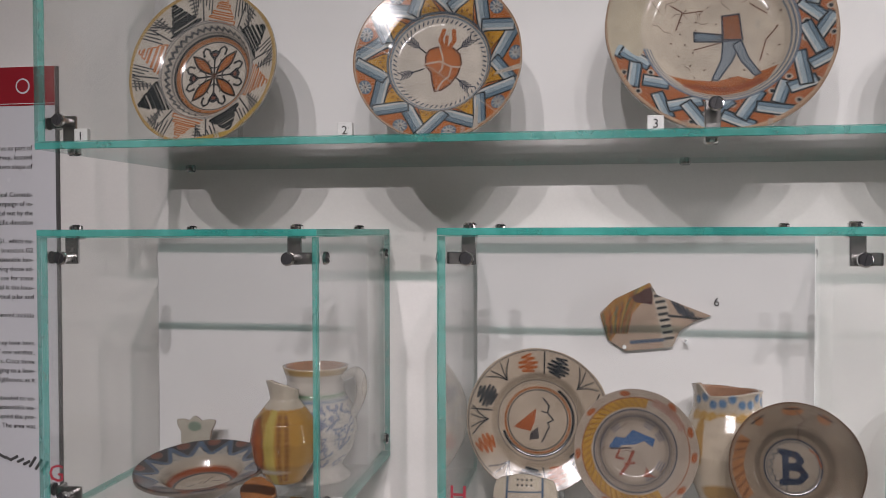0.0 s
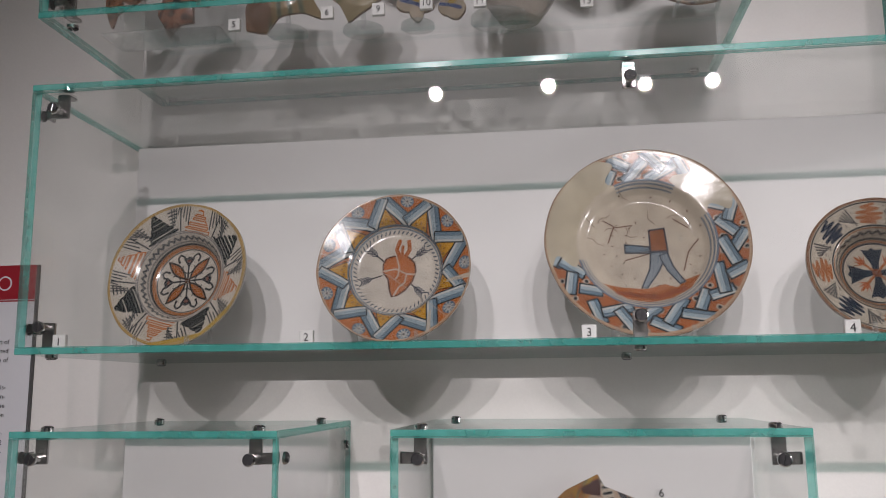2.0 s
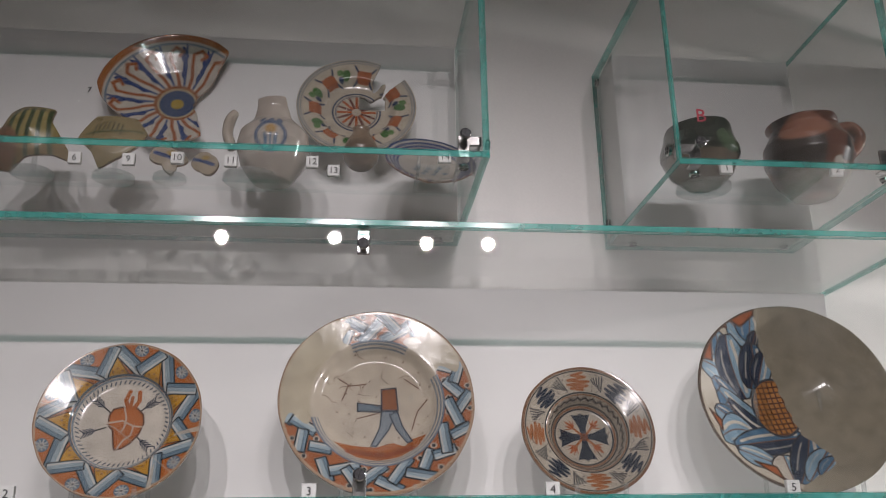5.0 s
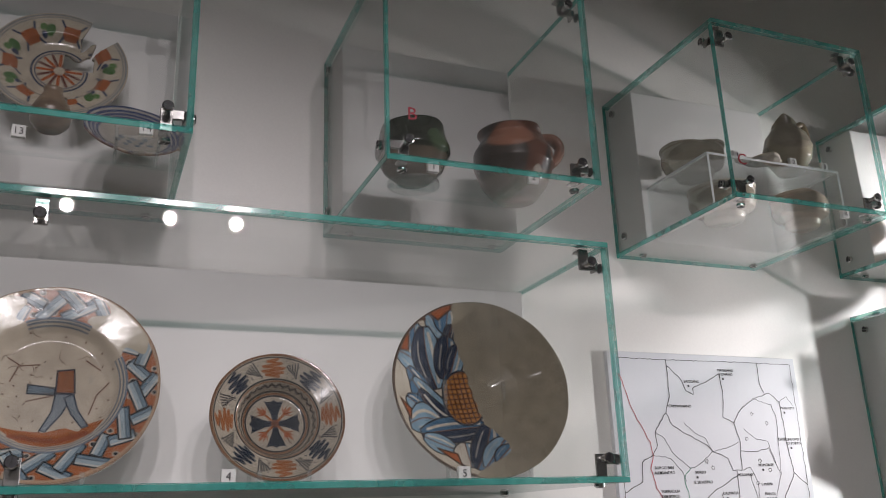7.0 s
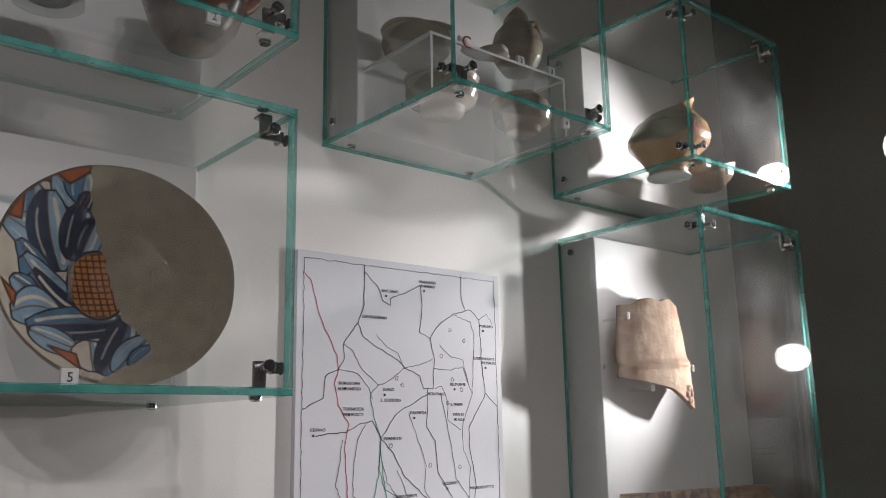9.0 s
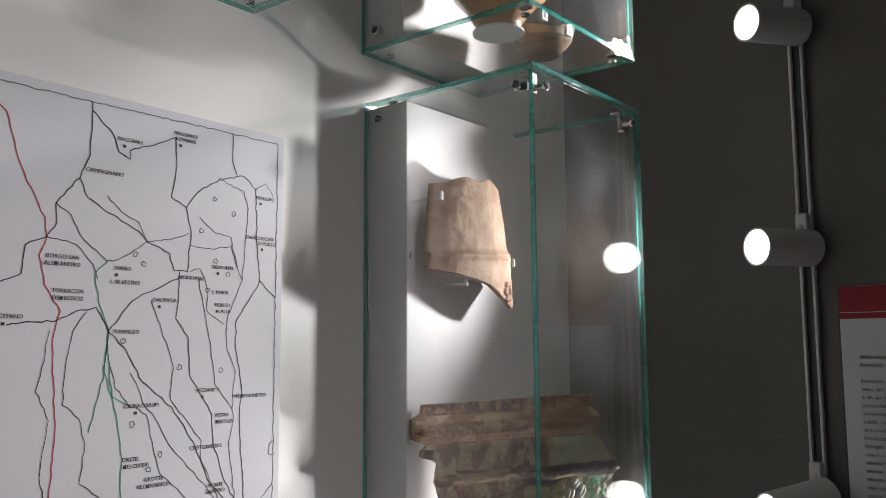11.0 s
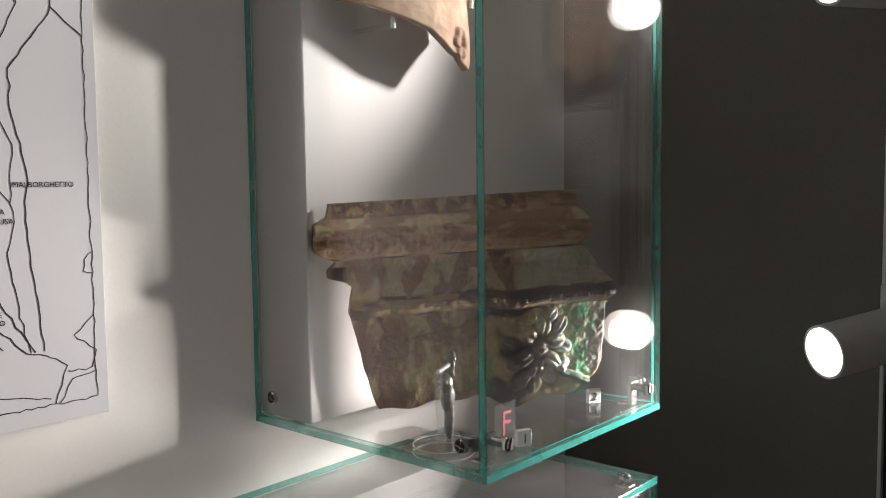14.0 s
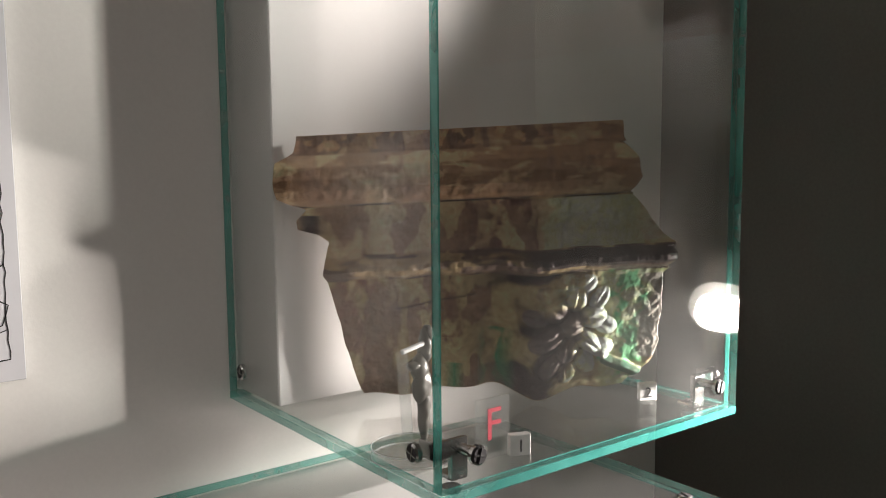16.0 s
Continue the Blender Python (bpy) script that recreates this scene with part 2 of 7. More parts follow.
def bolt(parent, place, way):
    """A flat round screw head with a knurled rim and a slot."""
    p, w = Vector(place), Vector(way)
    bm = rod(bmesh.new(), p, p + w * 0.004, 0.0086, n=20)
    rod(bm, p + w * 0.004, p + w * 0.0055, 0.0086, 0.0068, n=20)
    k = len(bm.faces)
    side = w.orthogonal().normalized()
    for a in (30, 120):
        arm = Matrix.Rotation(radians(a), 3, w) @ side
        rod(bm, p + w * 0.0056 - arm * 0.0064, p + w * 0.0056 + arm * 0.0064, 0.0009, n=6)
    bm.faces.ensure_lookup_table()
    for f in bm.faces[k:]:
        f.material_index = 1
    return part("bolt", bm, [M_BOLT, M_INK], parent)


def clip(case, corner, sx, sz, side=True):
    """Corner fitting: an upright bar from the level pane, a head through the front, an arm to the side pane."""
    c = Vector(corner)
    off = 0.027 if side else 0.0
    x, z = off * sx, 0.028 * sz
    bm = bmesh.new()
    z0, z1 = sorted((0.0 * sz, z + 0.008 * sz))
    box(bm, (c.x + x - 0.009, c.y + 0.012, c.z + z0), (c.x + x + 0.009, c.y + 0.018, c.z + z1), 0.001)
    if side:
        a, b = sorted((x, 0.0))
        box(bm, (c.x + a, c.y + 0.0125, c.z + z - 0.0075), (c.x + b, c.y + 0.0185, c.z + z + 0.0075), 0.001)
        box(bm, (c.x + min(0, 0.004 * sx), c.y + 0.0125, c.z + z - 0.0075), (c.x + max(0, 0.004 * sx), c.y + 0.034, c.z + z + 0.0075), 0.001)
    box(bm, (c.x + x - 0.009, c.y + 0.0125, c.z + min(0, 0.004 * sz)), (c.x + x + 0.009, c.y + 0.034, c.z + max(0, 0.004 * sz)), 0.001)
    k = part("clip", bm, M_CHROME, case, "brushed steel corner clip")
    rodm = rod(bmesh.new(), c + Vector((x, -GLASS, z)), c + Vector((x, 0.014, z)), 0.005)
    part("pin", rodm, M_CHROME, k)
    bolt(k, c + Vector((x, -GLASS, z)), (0, -1, 0))
    bolt(k, c + Vector((x, 0.024, -GLASS * sz)), (0, 0, -sz))
    if side:
        bolt(k, c + Vector((-GLASS * sx, 0.024, z)), (-sx, 0, 0))


def glass_case(x0, x1, z0, z1, label, clips=(1, 1, 1, 1), mids=()):
    """Outer size of the case; the sheets butt inside one another; a white box board closes it at the wall."""
    case = thing("display_case", ((x0 + x1) / 2, FRONT, z0), label, "display case", "wall-hung glass display cases")
    inv = Matrix.Translation(-case.location)
    g = GLASS
    y1 = WALL - 0.001
    made = [pane("front_pane", (x0, FRONT, z0 + g + 0.0005), (x1, FRONT + g, z1 - g - 0.0005), 1, case),
            pane("bottom_pane", (x0, FRONT, z0), (x1, y1, z0 + g), 2, case),
            pane("top_pane", (x0, FRONT, z1 - g), (x1, y1, z1), 2, case),
            pane("side_pane", (x0, FRONT + g + 0.0005, z0 + g + 0.0005), (x0 + g, y1, z1 - g - 0.0005), 0, case),
            pane("side_pane", (x1 - g, FRONT + g + 0.0005, z0 + g + 0.0005), (x1, y1, z1 - g - 0.0005), 0, case)]
    bm = box(bmesh.new(), (x0 + g + 0.002, BOARD, z0 + g + 0.002), (x1 - g - 0.002, y1, z1 - g - 0.002), 0.0015)
    part("back_board", bm, M_BOARD, case, "white painted backing box against the wall")
    inner = FRONT + g
    for on, (cx, cz, sx, sz) in zip(clips, ((x0 + g, z0 + g, 1, 1), (x1 - g, z0 + g, -1, 1), (x0 + g, z1 - g, 1, -1), (x1 - g, z1 - g, -1, -1))):
        if on:
            clip(case, (cx, inner, cz), sx, sz)
    for cx, sz in mids:
        clip(case, (cx, inner, z0 + g if sz > 0 else z1 - g), 1, sz, side=False)
    ys = (BOARD + WALL) / 2 + 0.01
    for sx, cx in ((-1, x0), (1, x1)):
        for cz in (z0 + 0.040, z1 - 0.040):
            bolt(case, (cx, ys, cz), (sx, 0, 0))
    n = max(2, int((x1 - x0) / 0.7) + 1)
    for i in range(n):
        cx = x0 + 0.042 + (x1 - x0 - 0.084) * i / (n - 1)
        bolt(case, (cx, ys, z0), (0, 0, -1))
        bolt(case, (cx, ys, z1), (0, 0, 1))
    for ob in case.children:
        ob.matrix_parent_inverse = inv
    return case


Z1, Z2, Z3 = 1.115, 1.605, 2.098          # undersides of the three rows
CASE_A = glass_case(-0.703, 0.333, Z3, 2.485, "long frameless glass wall case holding pottery sherds")
CASE_B = glass_case(0.625, 1.013, Z3, 2.485, "cube glass wall case with two dark pots")
CASE_C = glass_case(1.303, 1.695, Z3 + 0.012, 2.490, "cube glass wall case with pale bowls on a riser")
CASE_D = glass_case(1.966, 2.364, Z3 + 0.012, 2.490, "cube glass wall case with an orange jug")
CASE_L = glass_case(-0.703, 1.013, Z2, 1.995, "long glass wall case with five painted plates", mids=((0.148, 1), (0.148, -1)))
CASE_F = glass_case(1.975, 2.375, Z1 - 0.001, 2.010, "tall glass wall case with terracotta architectural fragments")
CASE_G = glass_case(-0.702, -0.324, Z1, 1.501, "cube glass wall case with jugs and a dish")
CASE_H = glass_case(-0.174, 0.344, Z1, 1.502, "glass wall case with painted dishes and a face-shaped jug")
CASE_K = glass_case(1.45, 2.370, 0.63, 1.018, "low wide glass wall case under the tall one")


# ---- painted pottery ----
CREAM, BEIGE, ORANGE, YELLOW = (0.60, 0.555, 0.485), (0.47, 0.42, 0.33), (0.46, 0.13, 0.03), (0.52, 0.31, 0.05)
BLUE, SKY, NAVY, INK = (0.10, 0.19, 0.28), (0.30, 0.42, 0.50), (0.03, 0.06, 0.13), (0.025, 0.032, 0.04)
GREEN, OLIVE, CLAY, BROWN, GREY = (0.09, 0.20, 0.06), (0.20, 0.19, 0.07), (0.36, 0.19, 0.11), (0.11, 0.05, 0.025), (0.28, 0.27, 0.26)


class Brush:
    """Paints shapes on points with plane coordinates x, y."""

    def __init__(self, x, y, ground, soft=0.008):
        self.x, self.y, self.soft = x, y, soft
        self.c = np.tile(np.array(ground, float), (len(x), 1))
        self.gloss = np.ones(len(x))

    def lay(self, a, colour):
        a = np.clip(a, 0, 1)[:, None]
        self.c = self.c * (1 - a) + np.array(colour) * a

    def band(self, d, half, colour, strength=1.0):
        self.lay(strength * (half - np.abs(d)) / self.soft + 0.5 * strength, colour)

    def ring(self, r, half, colour, strength=1.0):
        self.band(np.hypot(self.x, self.y) - r, half, colour, strength)

    def disc(self, cx, cy, rx, ry, colour, turn=0.0, strength=1.0):
        c, s = math.cos(radians(turn)), math.sin(radians(turn))
        u, v = (self.x - cx) * c + (self.y - cy) * s, (self.y - cy) * c - (self.x - cx) * s
        self.lay(strength * ((1 - np.hypot(u / rx, v / ry)) * min(rx, ry) / self.soft + 0.5), colour)

    def line(self, points, half, colour, strength=1.0):
        best = np.full(len(self.x), 9.0)
        for (ax, ay), (bx, by) in zip(points, points[1:]):
            dx, dy = bx - ax, by - ay
            t = np.clip(((self.x - ax) * dx + (self.y - ay) * dy) / (dx * dx + dy * dy + 1e-9), 0, 1)
            best = np.minimum(best, np.hypot(self.x - ax - t * dx, self.y - ay - t * dy))
        self.band(best, half, colour, strength)

    def poly(self, points, colour, strength=1.0):
        """A convex or star-shaped polygon, by the even-odd rule."""
        inside = np.zeros(len(self.x), bool)
        for (ax, ay), (bx, by) in zip(points, points[1:] + points[:1]):
            cut = (ay > self.y) != (by > self.y)
            inside ^= cut & (self.x < (bx - ax) * (self.y - ay) / (by - ay + 1e-12) + ax)
        self.lay(inside * strength, colour)

    def outlined(self, points, colour, half=0.012, edge=INK):
        self.poly(points, colour)
        self.line(points + points[:1], half, edge)


def polar(r, deg):
    return (r * math.cos(radians(deg)), r * math.sin(radians(deg)))


def polygon_edge(points, step=3):
    """The distance from the centre to a star-shaped outline, direction by direction."""
    out = []
    for k in range(0, 360, step):
        c, sn = math.cos(radians(k)), math.sin(radians(k))
        best = 0.05
        for (ax, ay), (bx, by) in zip(points, points[1:] + points[:1]):
            dx, dy = bx - ax, by - ay
            det = c * dy - sn * dx
            if abs(det) > 1e-9:
                t, q = (ax * dy - ay * dx) / det, (ax * sn - ay * c) / det
                if t > 0 and -0.001 <= q <= 1.001:
                    best = max(best, t)
        out.append((k, best))
    return out


def sheet(name, xyz, colours, faces, material, smooth=True, gloss=None):
    me = bpy.data.meshes.new(name)
    xyz, faces = np.asarray(xyz, np.float32), np.asarray(faces, np.int32)
    me.vertices.add(len(xyz))
    me.vertices.foreach_set("co", xyz.ravel())
    me.loops.add(faces.size)
    me.loops.foreach_set("vertex_index", faces.ravel())
    me.polygons.add(len(faces))
    me.polygons.foreach_set("loop_start", np.arange(0, faces.size, 4, dtype=np.int32))
    me.polygons.foreach_set("use_smooth", np.full(len(faces), smooth))
    at = me.color_attributes.new("paint", "FLOAT_COLOR", "POINT")
    at.data.foreach_set("color", np.concatenate([colours, (np.ones(len(colours)) if gloss is None else gloss)[:, None]], 1).astype(np.float32).ravel())
    me.update(calc_edges=True)
    me.validate()
    me.materials.append(material)
    return new(name, me)


def lift(r, points):
    """The height of a turned profile at r."""
    xs, ys = zip(*points)
    k = np.interp(r, xs, ys)
    d = 0.02 * xs[-1]
    return (np.interp(r - d, xs, ys) + 2 * k + np.interp(r + d, xs, ys)) / 4


def dish(name, R, profile, paint, place, tilt, yaw, label, category, nr=80, na=400, back=CREAM, thick=0.006, edge=None, keep=None,
         ground=CREAM, material=None, group="", roll=0.0, wave=0.006, seed=1):
    """A turned plate in its own plane (x right, y up, z towards the viewer), painted front, plain back; keep(u, v) leaves pieces out;
    edge(degrees) shortens it to a broken outline."""
    th = np.linspace(0, 2 * np.pi, na, endpoint=False)
    s = np.linspace(0.002, 1, nr)
    rim = np.ones(na)
    if edge:
        rim = np.interp(np.degrees(th), *zip(*edge), period=360)
    rim = rim * (1 + wave * np.sin(3 * th + seed) + 0.4 * wave * np.sin(11 * th + 2 * seed))
    rr = s[:, None] * rim[None, :]
    u, v = rr * np.cos(th), rr * np.sin(th)
    h = lift(rr, profile)
    b = Brush(u.ravel(), v.ravel(), ground, soft=1.3 / nr)
    paint(b)
    b.c = np.clip(b.c, 0, 1) ** 1.22
    n = nr * na
    front = np.stack([u * R, v * R, h * R], -1).reshape(-1, 3)
    rear = front.copy()
    rear[:, 2] -= thick
    i, j = np.meshgrid(np.arange(nr - 1), np.arange(na), indexing="ij")
    a, c = i * na + j, i * na + (j + 1) % na
    f = np.stack([a, a + na, c + na, c], -1).reshape(-1, 4)
    cols = [b.c, np.tile(np.array(back), (n, 1))]
    if keep:
        k = keep(u, v).ravel()
        f = f[k[f].all(1)]
    step = 1 if (keep or edge) else 4
    if step == 1:
        e = np.concatenate([f[:, [0, 1]], f[:, [1, 2]], f[:, [2, 3]], f[:, [3, 0]]])
        key = np.sort(e, 1) @ np.array([10 ** 6, 1])
        _, first, count = np.unique(key, return_index=True, return_counts=True)
        e = e[first[count == 1]]
        faces = np.concatenate([f, f[:, ::-1] + n, np.stack([e[:, 1], e[:, 0], e[:, 0] + n, e[:, 1] + n], -1)])
    else:
        e = np.stack([n - na + np.arange(na), n - na + (np.arange(na) + 1) % na], -1)
        rows = np.arange(0, nr, 8)
        rows[-1] = nr - 1
        rf = []
        for p, q in zip(rows, rows[1:]):
            jj = np.arange(na)
            rf.append(np.stack([p * na + (jj + 1) % na, q * na + (jj + 1) % na, q * na + jj, p * na + jj], -1) + n)
        faces = np.concatenate([f, np.stack([e[:, 1], e[:, 0], e[:, 0] + n, e[:, 1] + n], -1)] + rf)
    ob = sheet(name, np.concatenate([front, rear]), np.concatenate(cols), faces, material or M_GLAZE, gloss=np.concatenate([b.gloss, np.ones(n)]))
    ob.matrix_world = pose(*place, 90 - tilt, 0, yaw) @ pose(0, 0, 0, 0, 0, roll)
    return tagged(ob, label, category, group)


def pot(name, profile, paint, place, label, category, n=120, m=60, lip=None, thick=0.005, ground=CREAM, material=None, turn=0.0, tilt=0.0, inner=CLAY, lean=0.0):
    """A thrown vessel: (radius, height) pairs from foot to lip; lip(degrees) gives the height, 0 to 1, at which the wall breaks off."""
    rs, zs = zip(*profile)
    d = np.r_[0, np.cumsum(np.hypot(np.diff(rs), np.diff(zs)))]
    d /= d[-1]
    th = np.linspace(0, 2 * np.pi, n, endpoint=False)
    top = np.ones(n) if lip is None else np.interp(np.degrees(th), *zip(*lip), period=360)
    t = np.linspace(0, 1, m)[:, None] * top[None, :]
    r, z = np.interp(t, d, rs), np.interp(t, d, zs)
    k = 0.5 / m
    r = (np.interp(t - k, d, rs) + 2 * r + np.interp(t + k, d, rs)) / 4
    r = r * (1 + 0.004 * np.sin(3 * th + z * 40))
    off = lean * (z / max(zs)) ** 2
    out = np.stack([r * np.cos(th) + off, r * np.sin(th), z], -1).reshape(-1, 3)
    ri = np.maximum(r - thick, 0.002)
    ins = np.stack([ri * np.cos(th) + off, ri * np.sin(th), np.maximum(z, thick)], -1).reshape(-1, 3)
    b = Brush(np.tile(np.degrees(th), (m, 1)).ravel(), (z / max(zs)).ravel(), ground, soft=0.02)
    paint(b)
    N = n * m
    i, j = np.meshgrid(np.arange(m - 1), np.arange(n), indexing="ij")
    a, c = i * n + j, i * n + (j + 1) % n
    f = np.stack([a, c, c + n, a + n], -1).reshape(-1, 4)
    jj = np.arange(n)
    e = np.stack([N - n + jj, N - n + (jj + 1) % n], -1)
    rim = np.stack([e[:, 0], e[:, 1], e[:, 1] + N, e[:, 0] + N], -1)
    foot = np.stack([jj, (jj + 1) % n, np.full(n, 2 * N), np.full(n, 2 * N)], -1)
    tri = np.stack([(jj + 1) % n, jj, np.full(n, 2 * N), np.full(n, 2 * N + 1)], -1)
    pts = np.concatenate([out, ins, [[0, 0, 0.0005], [0.0001, 0, 0.0005]]])
    cols = np.concatenate([b.c, np.tile(np.array(inner), (N, 1)), np.tile(np.array(ground), (2, 1))])
    ob = sheet(name, pts, cols, np.concatenate([f, f[:, ::-1] + N, rim, tri]), material or M_GLAZE)
    ob.matrix_world = pose(*place, tilt, 0, turn)
    return tagged(ob, label, category)


def tube(name, points, radii, parent, colour, flat=1.0, n=12, material=None, label=""):
    """A handle or rod swept through points, eased between them."""
    P = [Vector(p) for p in points]
    path, rad = [], []
    for k in range(len(P) - 1):
        p0, p1, p2, p3 = P[max(k - 1, 0)], P[k], P[k + 1], P[min(k + 2, len(P) - 1)]
        for q in range(8):
            t = q / 8
            path.append(0.5 * ((2 * p1) + (p2 - p0) * t + (2 * p0 - 5 * p1 + 4 * p2 - p3) * t * t + (3 * p1 - p0 - 3 * p2 + p3) * t ** 3))
            rad.append(radii[k] * (1 - t) + radii[k + 1] * t)
    path.append(P[-1])
    rad.append(radii[-1])
    pts = []
    side = Vector((0, 1, 0))
    for k, p in enumerate(path):
        w = (path[min(k + 1, len(path) - 1)] - path[max(k - 1, 0)]).normalized()
        a = (side - w * side.dot(w)).normalized()
        b = w.cross(a)
        for q in range(n):
            t = 2 * math.pi * q / n
            pts.append(p + a * math.cos(t) * rad[k] * flat + b * math.sin(t) * rad[k])
    faces = [(k * n + q, k * n + (q + 1) % n, (k + 1) * n + (q + 1) % n, (k + 1) * n + q) for k in range(len(path) - 1) for q in range(n)]
    ob = sheet(name, [tuple(p) for p in pts], np.tile(np.array(colour), (len(pts), 1)), faces, material or M_GLAZE)
    if parent:
        ob.parent = parent
    if label:
        ob["label"] = label
    return ob


def zigzag(b, r0, r1, count, half, colour, phase=0.0):
    pts = []
    for k in range(2 * count + 1):
        pts.append(polar(r0 if k % 2 else r1, 180 * k / count + phase))
    b.line(pts, half, colour)


rnd_hand = random.Random(31)


def hatch(b, deg, r0, r1, w0, w1, rows, colour, half=0.016):
    """A pile of strokes across the rim that widens or narrows outwards."""
    c, s = math.cos(radians(deg)), math.sin(radians(deg))
    pts = []
    for k in range(rows):
        t = k / (rows - 1)
        r, w = r0 + (r1 - r0) * t + rnd_hand.uniform(-0.012, 0.012), (w0 + (w1 - w0) * t) * rnd_hand.uniform(0.88, 1.12)
        for side in ((-1, 1) if k % 2 else (1, -1)):
            pts.append((r * c - side * w * s, r * s + side * w * c))
    b.line(pts, half, colour)


def leaf(a, c, width):
    """A pointed oval from a to c."""
    a, c = Vector(a), Vector(c)
    d = c - a
    nrm = Vector((-d.y, d.x)).normalized() * width
    up = [a + d * t + nrm * math.sin(math.pi * t) for t in (0, 0.2, 0.4, 0.6, 0.8, 1)]
    dn = [a + d * t - nrm * math.sin(math.pi * t) for t in (0.8, 0.6, 0.4, 0.2)]
    return [(p.x, p.y) for p in up + dn]


def cracks(b, count, reach, colour, half=0.006, seed=3):
    rnd = random.Random(seed)
    for _ in range(count):
        a, r = rnd.uniform(0, 360), rnd.uniform(0, reach)
        p = Vector(polar(r, a))
        way = rnd.uniform(0, 360)
        pts = [(p.x, p.y)]
        for _ in range(rnd.randint(2, 5)):
            way += rnd.uniform(-50, 50)
            p = p + Vector(polar(rnd.uniform(0.02, 0.06), way))
            pts.append((p.x, p.y))
        b.line(pts, half, colour, 0.8)


def paint_rosette(b):
    b.ring(1.0, 0.035, (0.50, 0.36, 0.16))
    dark, thin = (0.010, 0.022, 0.026), (0.035, 0.045, 0.055)
    for k in range(8):
        deg = 75 - 45 * k
        if k % 2 == 0:
            hatch(b, deg, 0.64, 0.935, 0.20, 0.02, 11, (0.50, 0.18, 0.03), 0.0085)
        else:
            hatch(b, deg, 0.645, 0.945, 0.21, 0.02, 12, dark, 0.0145)
        side = 3 if k % 3 else -3
        b.line([polar(0.66, deg + 22.5), polar(0.95, deg + 22.5 + side)], 0.010, thin)
        for j in range(8):
            e = deg + 22.5 + (j - 3.5) * 2.5
            b.line([polar(0.90 - 0.05 * abs(j - 3.5), e - 1), polar(0.955, e + side)], 0.0085, thin)
        for j in range(5):
            e = deg + 22.5 - side * 2.2
            b.line([polar(0.74 + 0.045 * j, e - side), polar(0.75 + 0.045 * j, e + side * (0.6 + 0.3 * j))], 0.008, thin)
    b.ring(0.625, 0.007, GREY)
    zigzag(b, 0.562, 0.588, 40, 0.010, (0.12, 0.13, 0.14))
    b.ring(0.54, 0.006, GREY)
    b.ring(0.645, 0.006, GREY)
    b.ring(0.515, 0.010, INK)
    b.ring(0.483, 0.022, (0.42, 0.19, 0.07))
    b.ring(0.45, 0.007, INK)
    for k in range(4):
        d = 45 + 90 * k + 4
        b.outlined(leaf(polar(0.04, d), polar(0.42, d), 0.066), (0.34, 0.12, 0.025), 0.013, (0.05, 0.03, 0.02))
        b.line([polar(0.10, d), polar(0.32, d)], 0.014, (0.44, 0.18, 0.04))
        e = d + 45
        b.line([polar(0.03, e), polar(0.27, e)], 0.012, INK)
        b.poly([polar(0.20, e), polar(0.33, e - 15), polar(0.36, e), polar(0.33, e + 15)], (0.03, 0.03, 0.04))
        b.disc(*polar(0.29, e), 0.02, 0.03, (0.24, 0.09, 0.05), e)
        for s in (-1, 1):
            b.line([polar(0.31, e + 10 * s), polar(0.37, e + 12 * s), polar(0.41, e + 19 * s), polar(0.38, e + 26 * s), polar(0.33, e + 27 * s)], 0.013, INK)
            b.disc(*polar(0.32, e + 27 * s), 0.02, 0.02, INK)
            b.line([polar(0.10, e), polar(0.15, e + 26 * s), polar(0.21, e + 30 * s), polar(0.23, e + 21 * s)], 0.009, INK)
    b.disc(0, 0, 0.04, 0.04, BROWN)
    b.line([(-0.2, -0.98), (0.5, -0.86), (0.86, -0.5)], 0.03, (0.50, 0.36, 0.10), 0.7)


def strip(b, p, q, width, lit=1, tint=1.0):
    """One flat ribbon length from p to q: dark along one edge, white along the other."""
    p, q = Vector(p), Vector(q)
    w = (q - p).normalized()
    g = Vector((-w.y, w.x)) * width * lit
    quad = [tuple(p + g), tuple(q + g), tuple(q - g), tuple(p - g)]
    b.poly(quad, (0.33 * tint, 0.40 * tint, 0.43 * tint))
    b.poly([tuple(p - g * 0.25), tuple(q - g * 0.25), tuple(q - g), tuple(p - g)], (0.17 * tint, 0.24 * tint, 0.29 * tint))
    b.line([tuple(p + g * 0.66), tuple(q + g * 0.66)], width * 0.16, (0.56, 0.55, 0.51), 0.8)
    b.line([tuple(p - g * 0.25), tuple(q - g * 0.3)], 0.005, (0.08, 0.12, 0.16), 0.7)
    b.line(quad + quad[:1], 0.0085, (0.025, 0.035, 0.045))


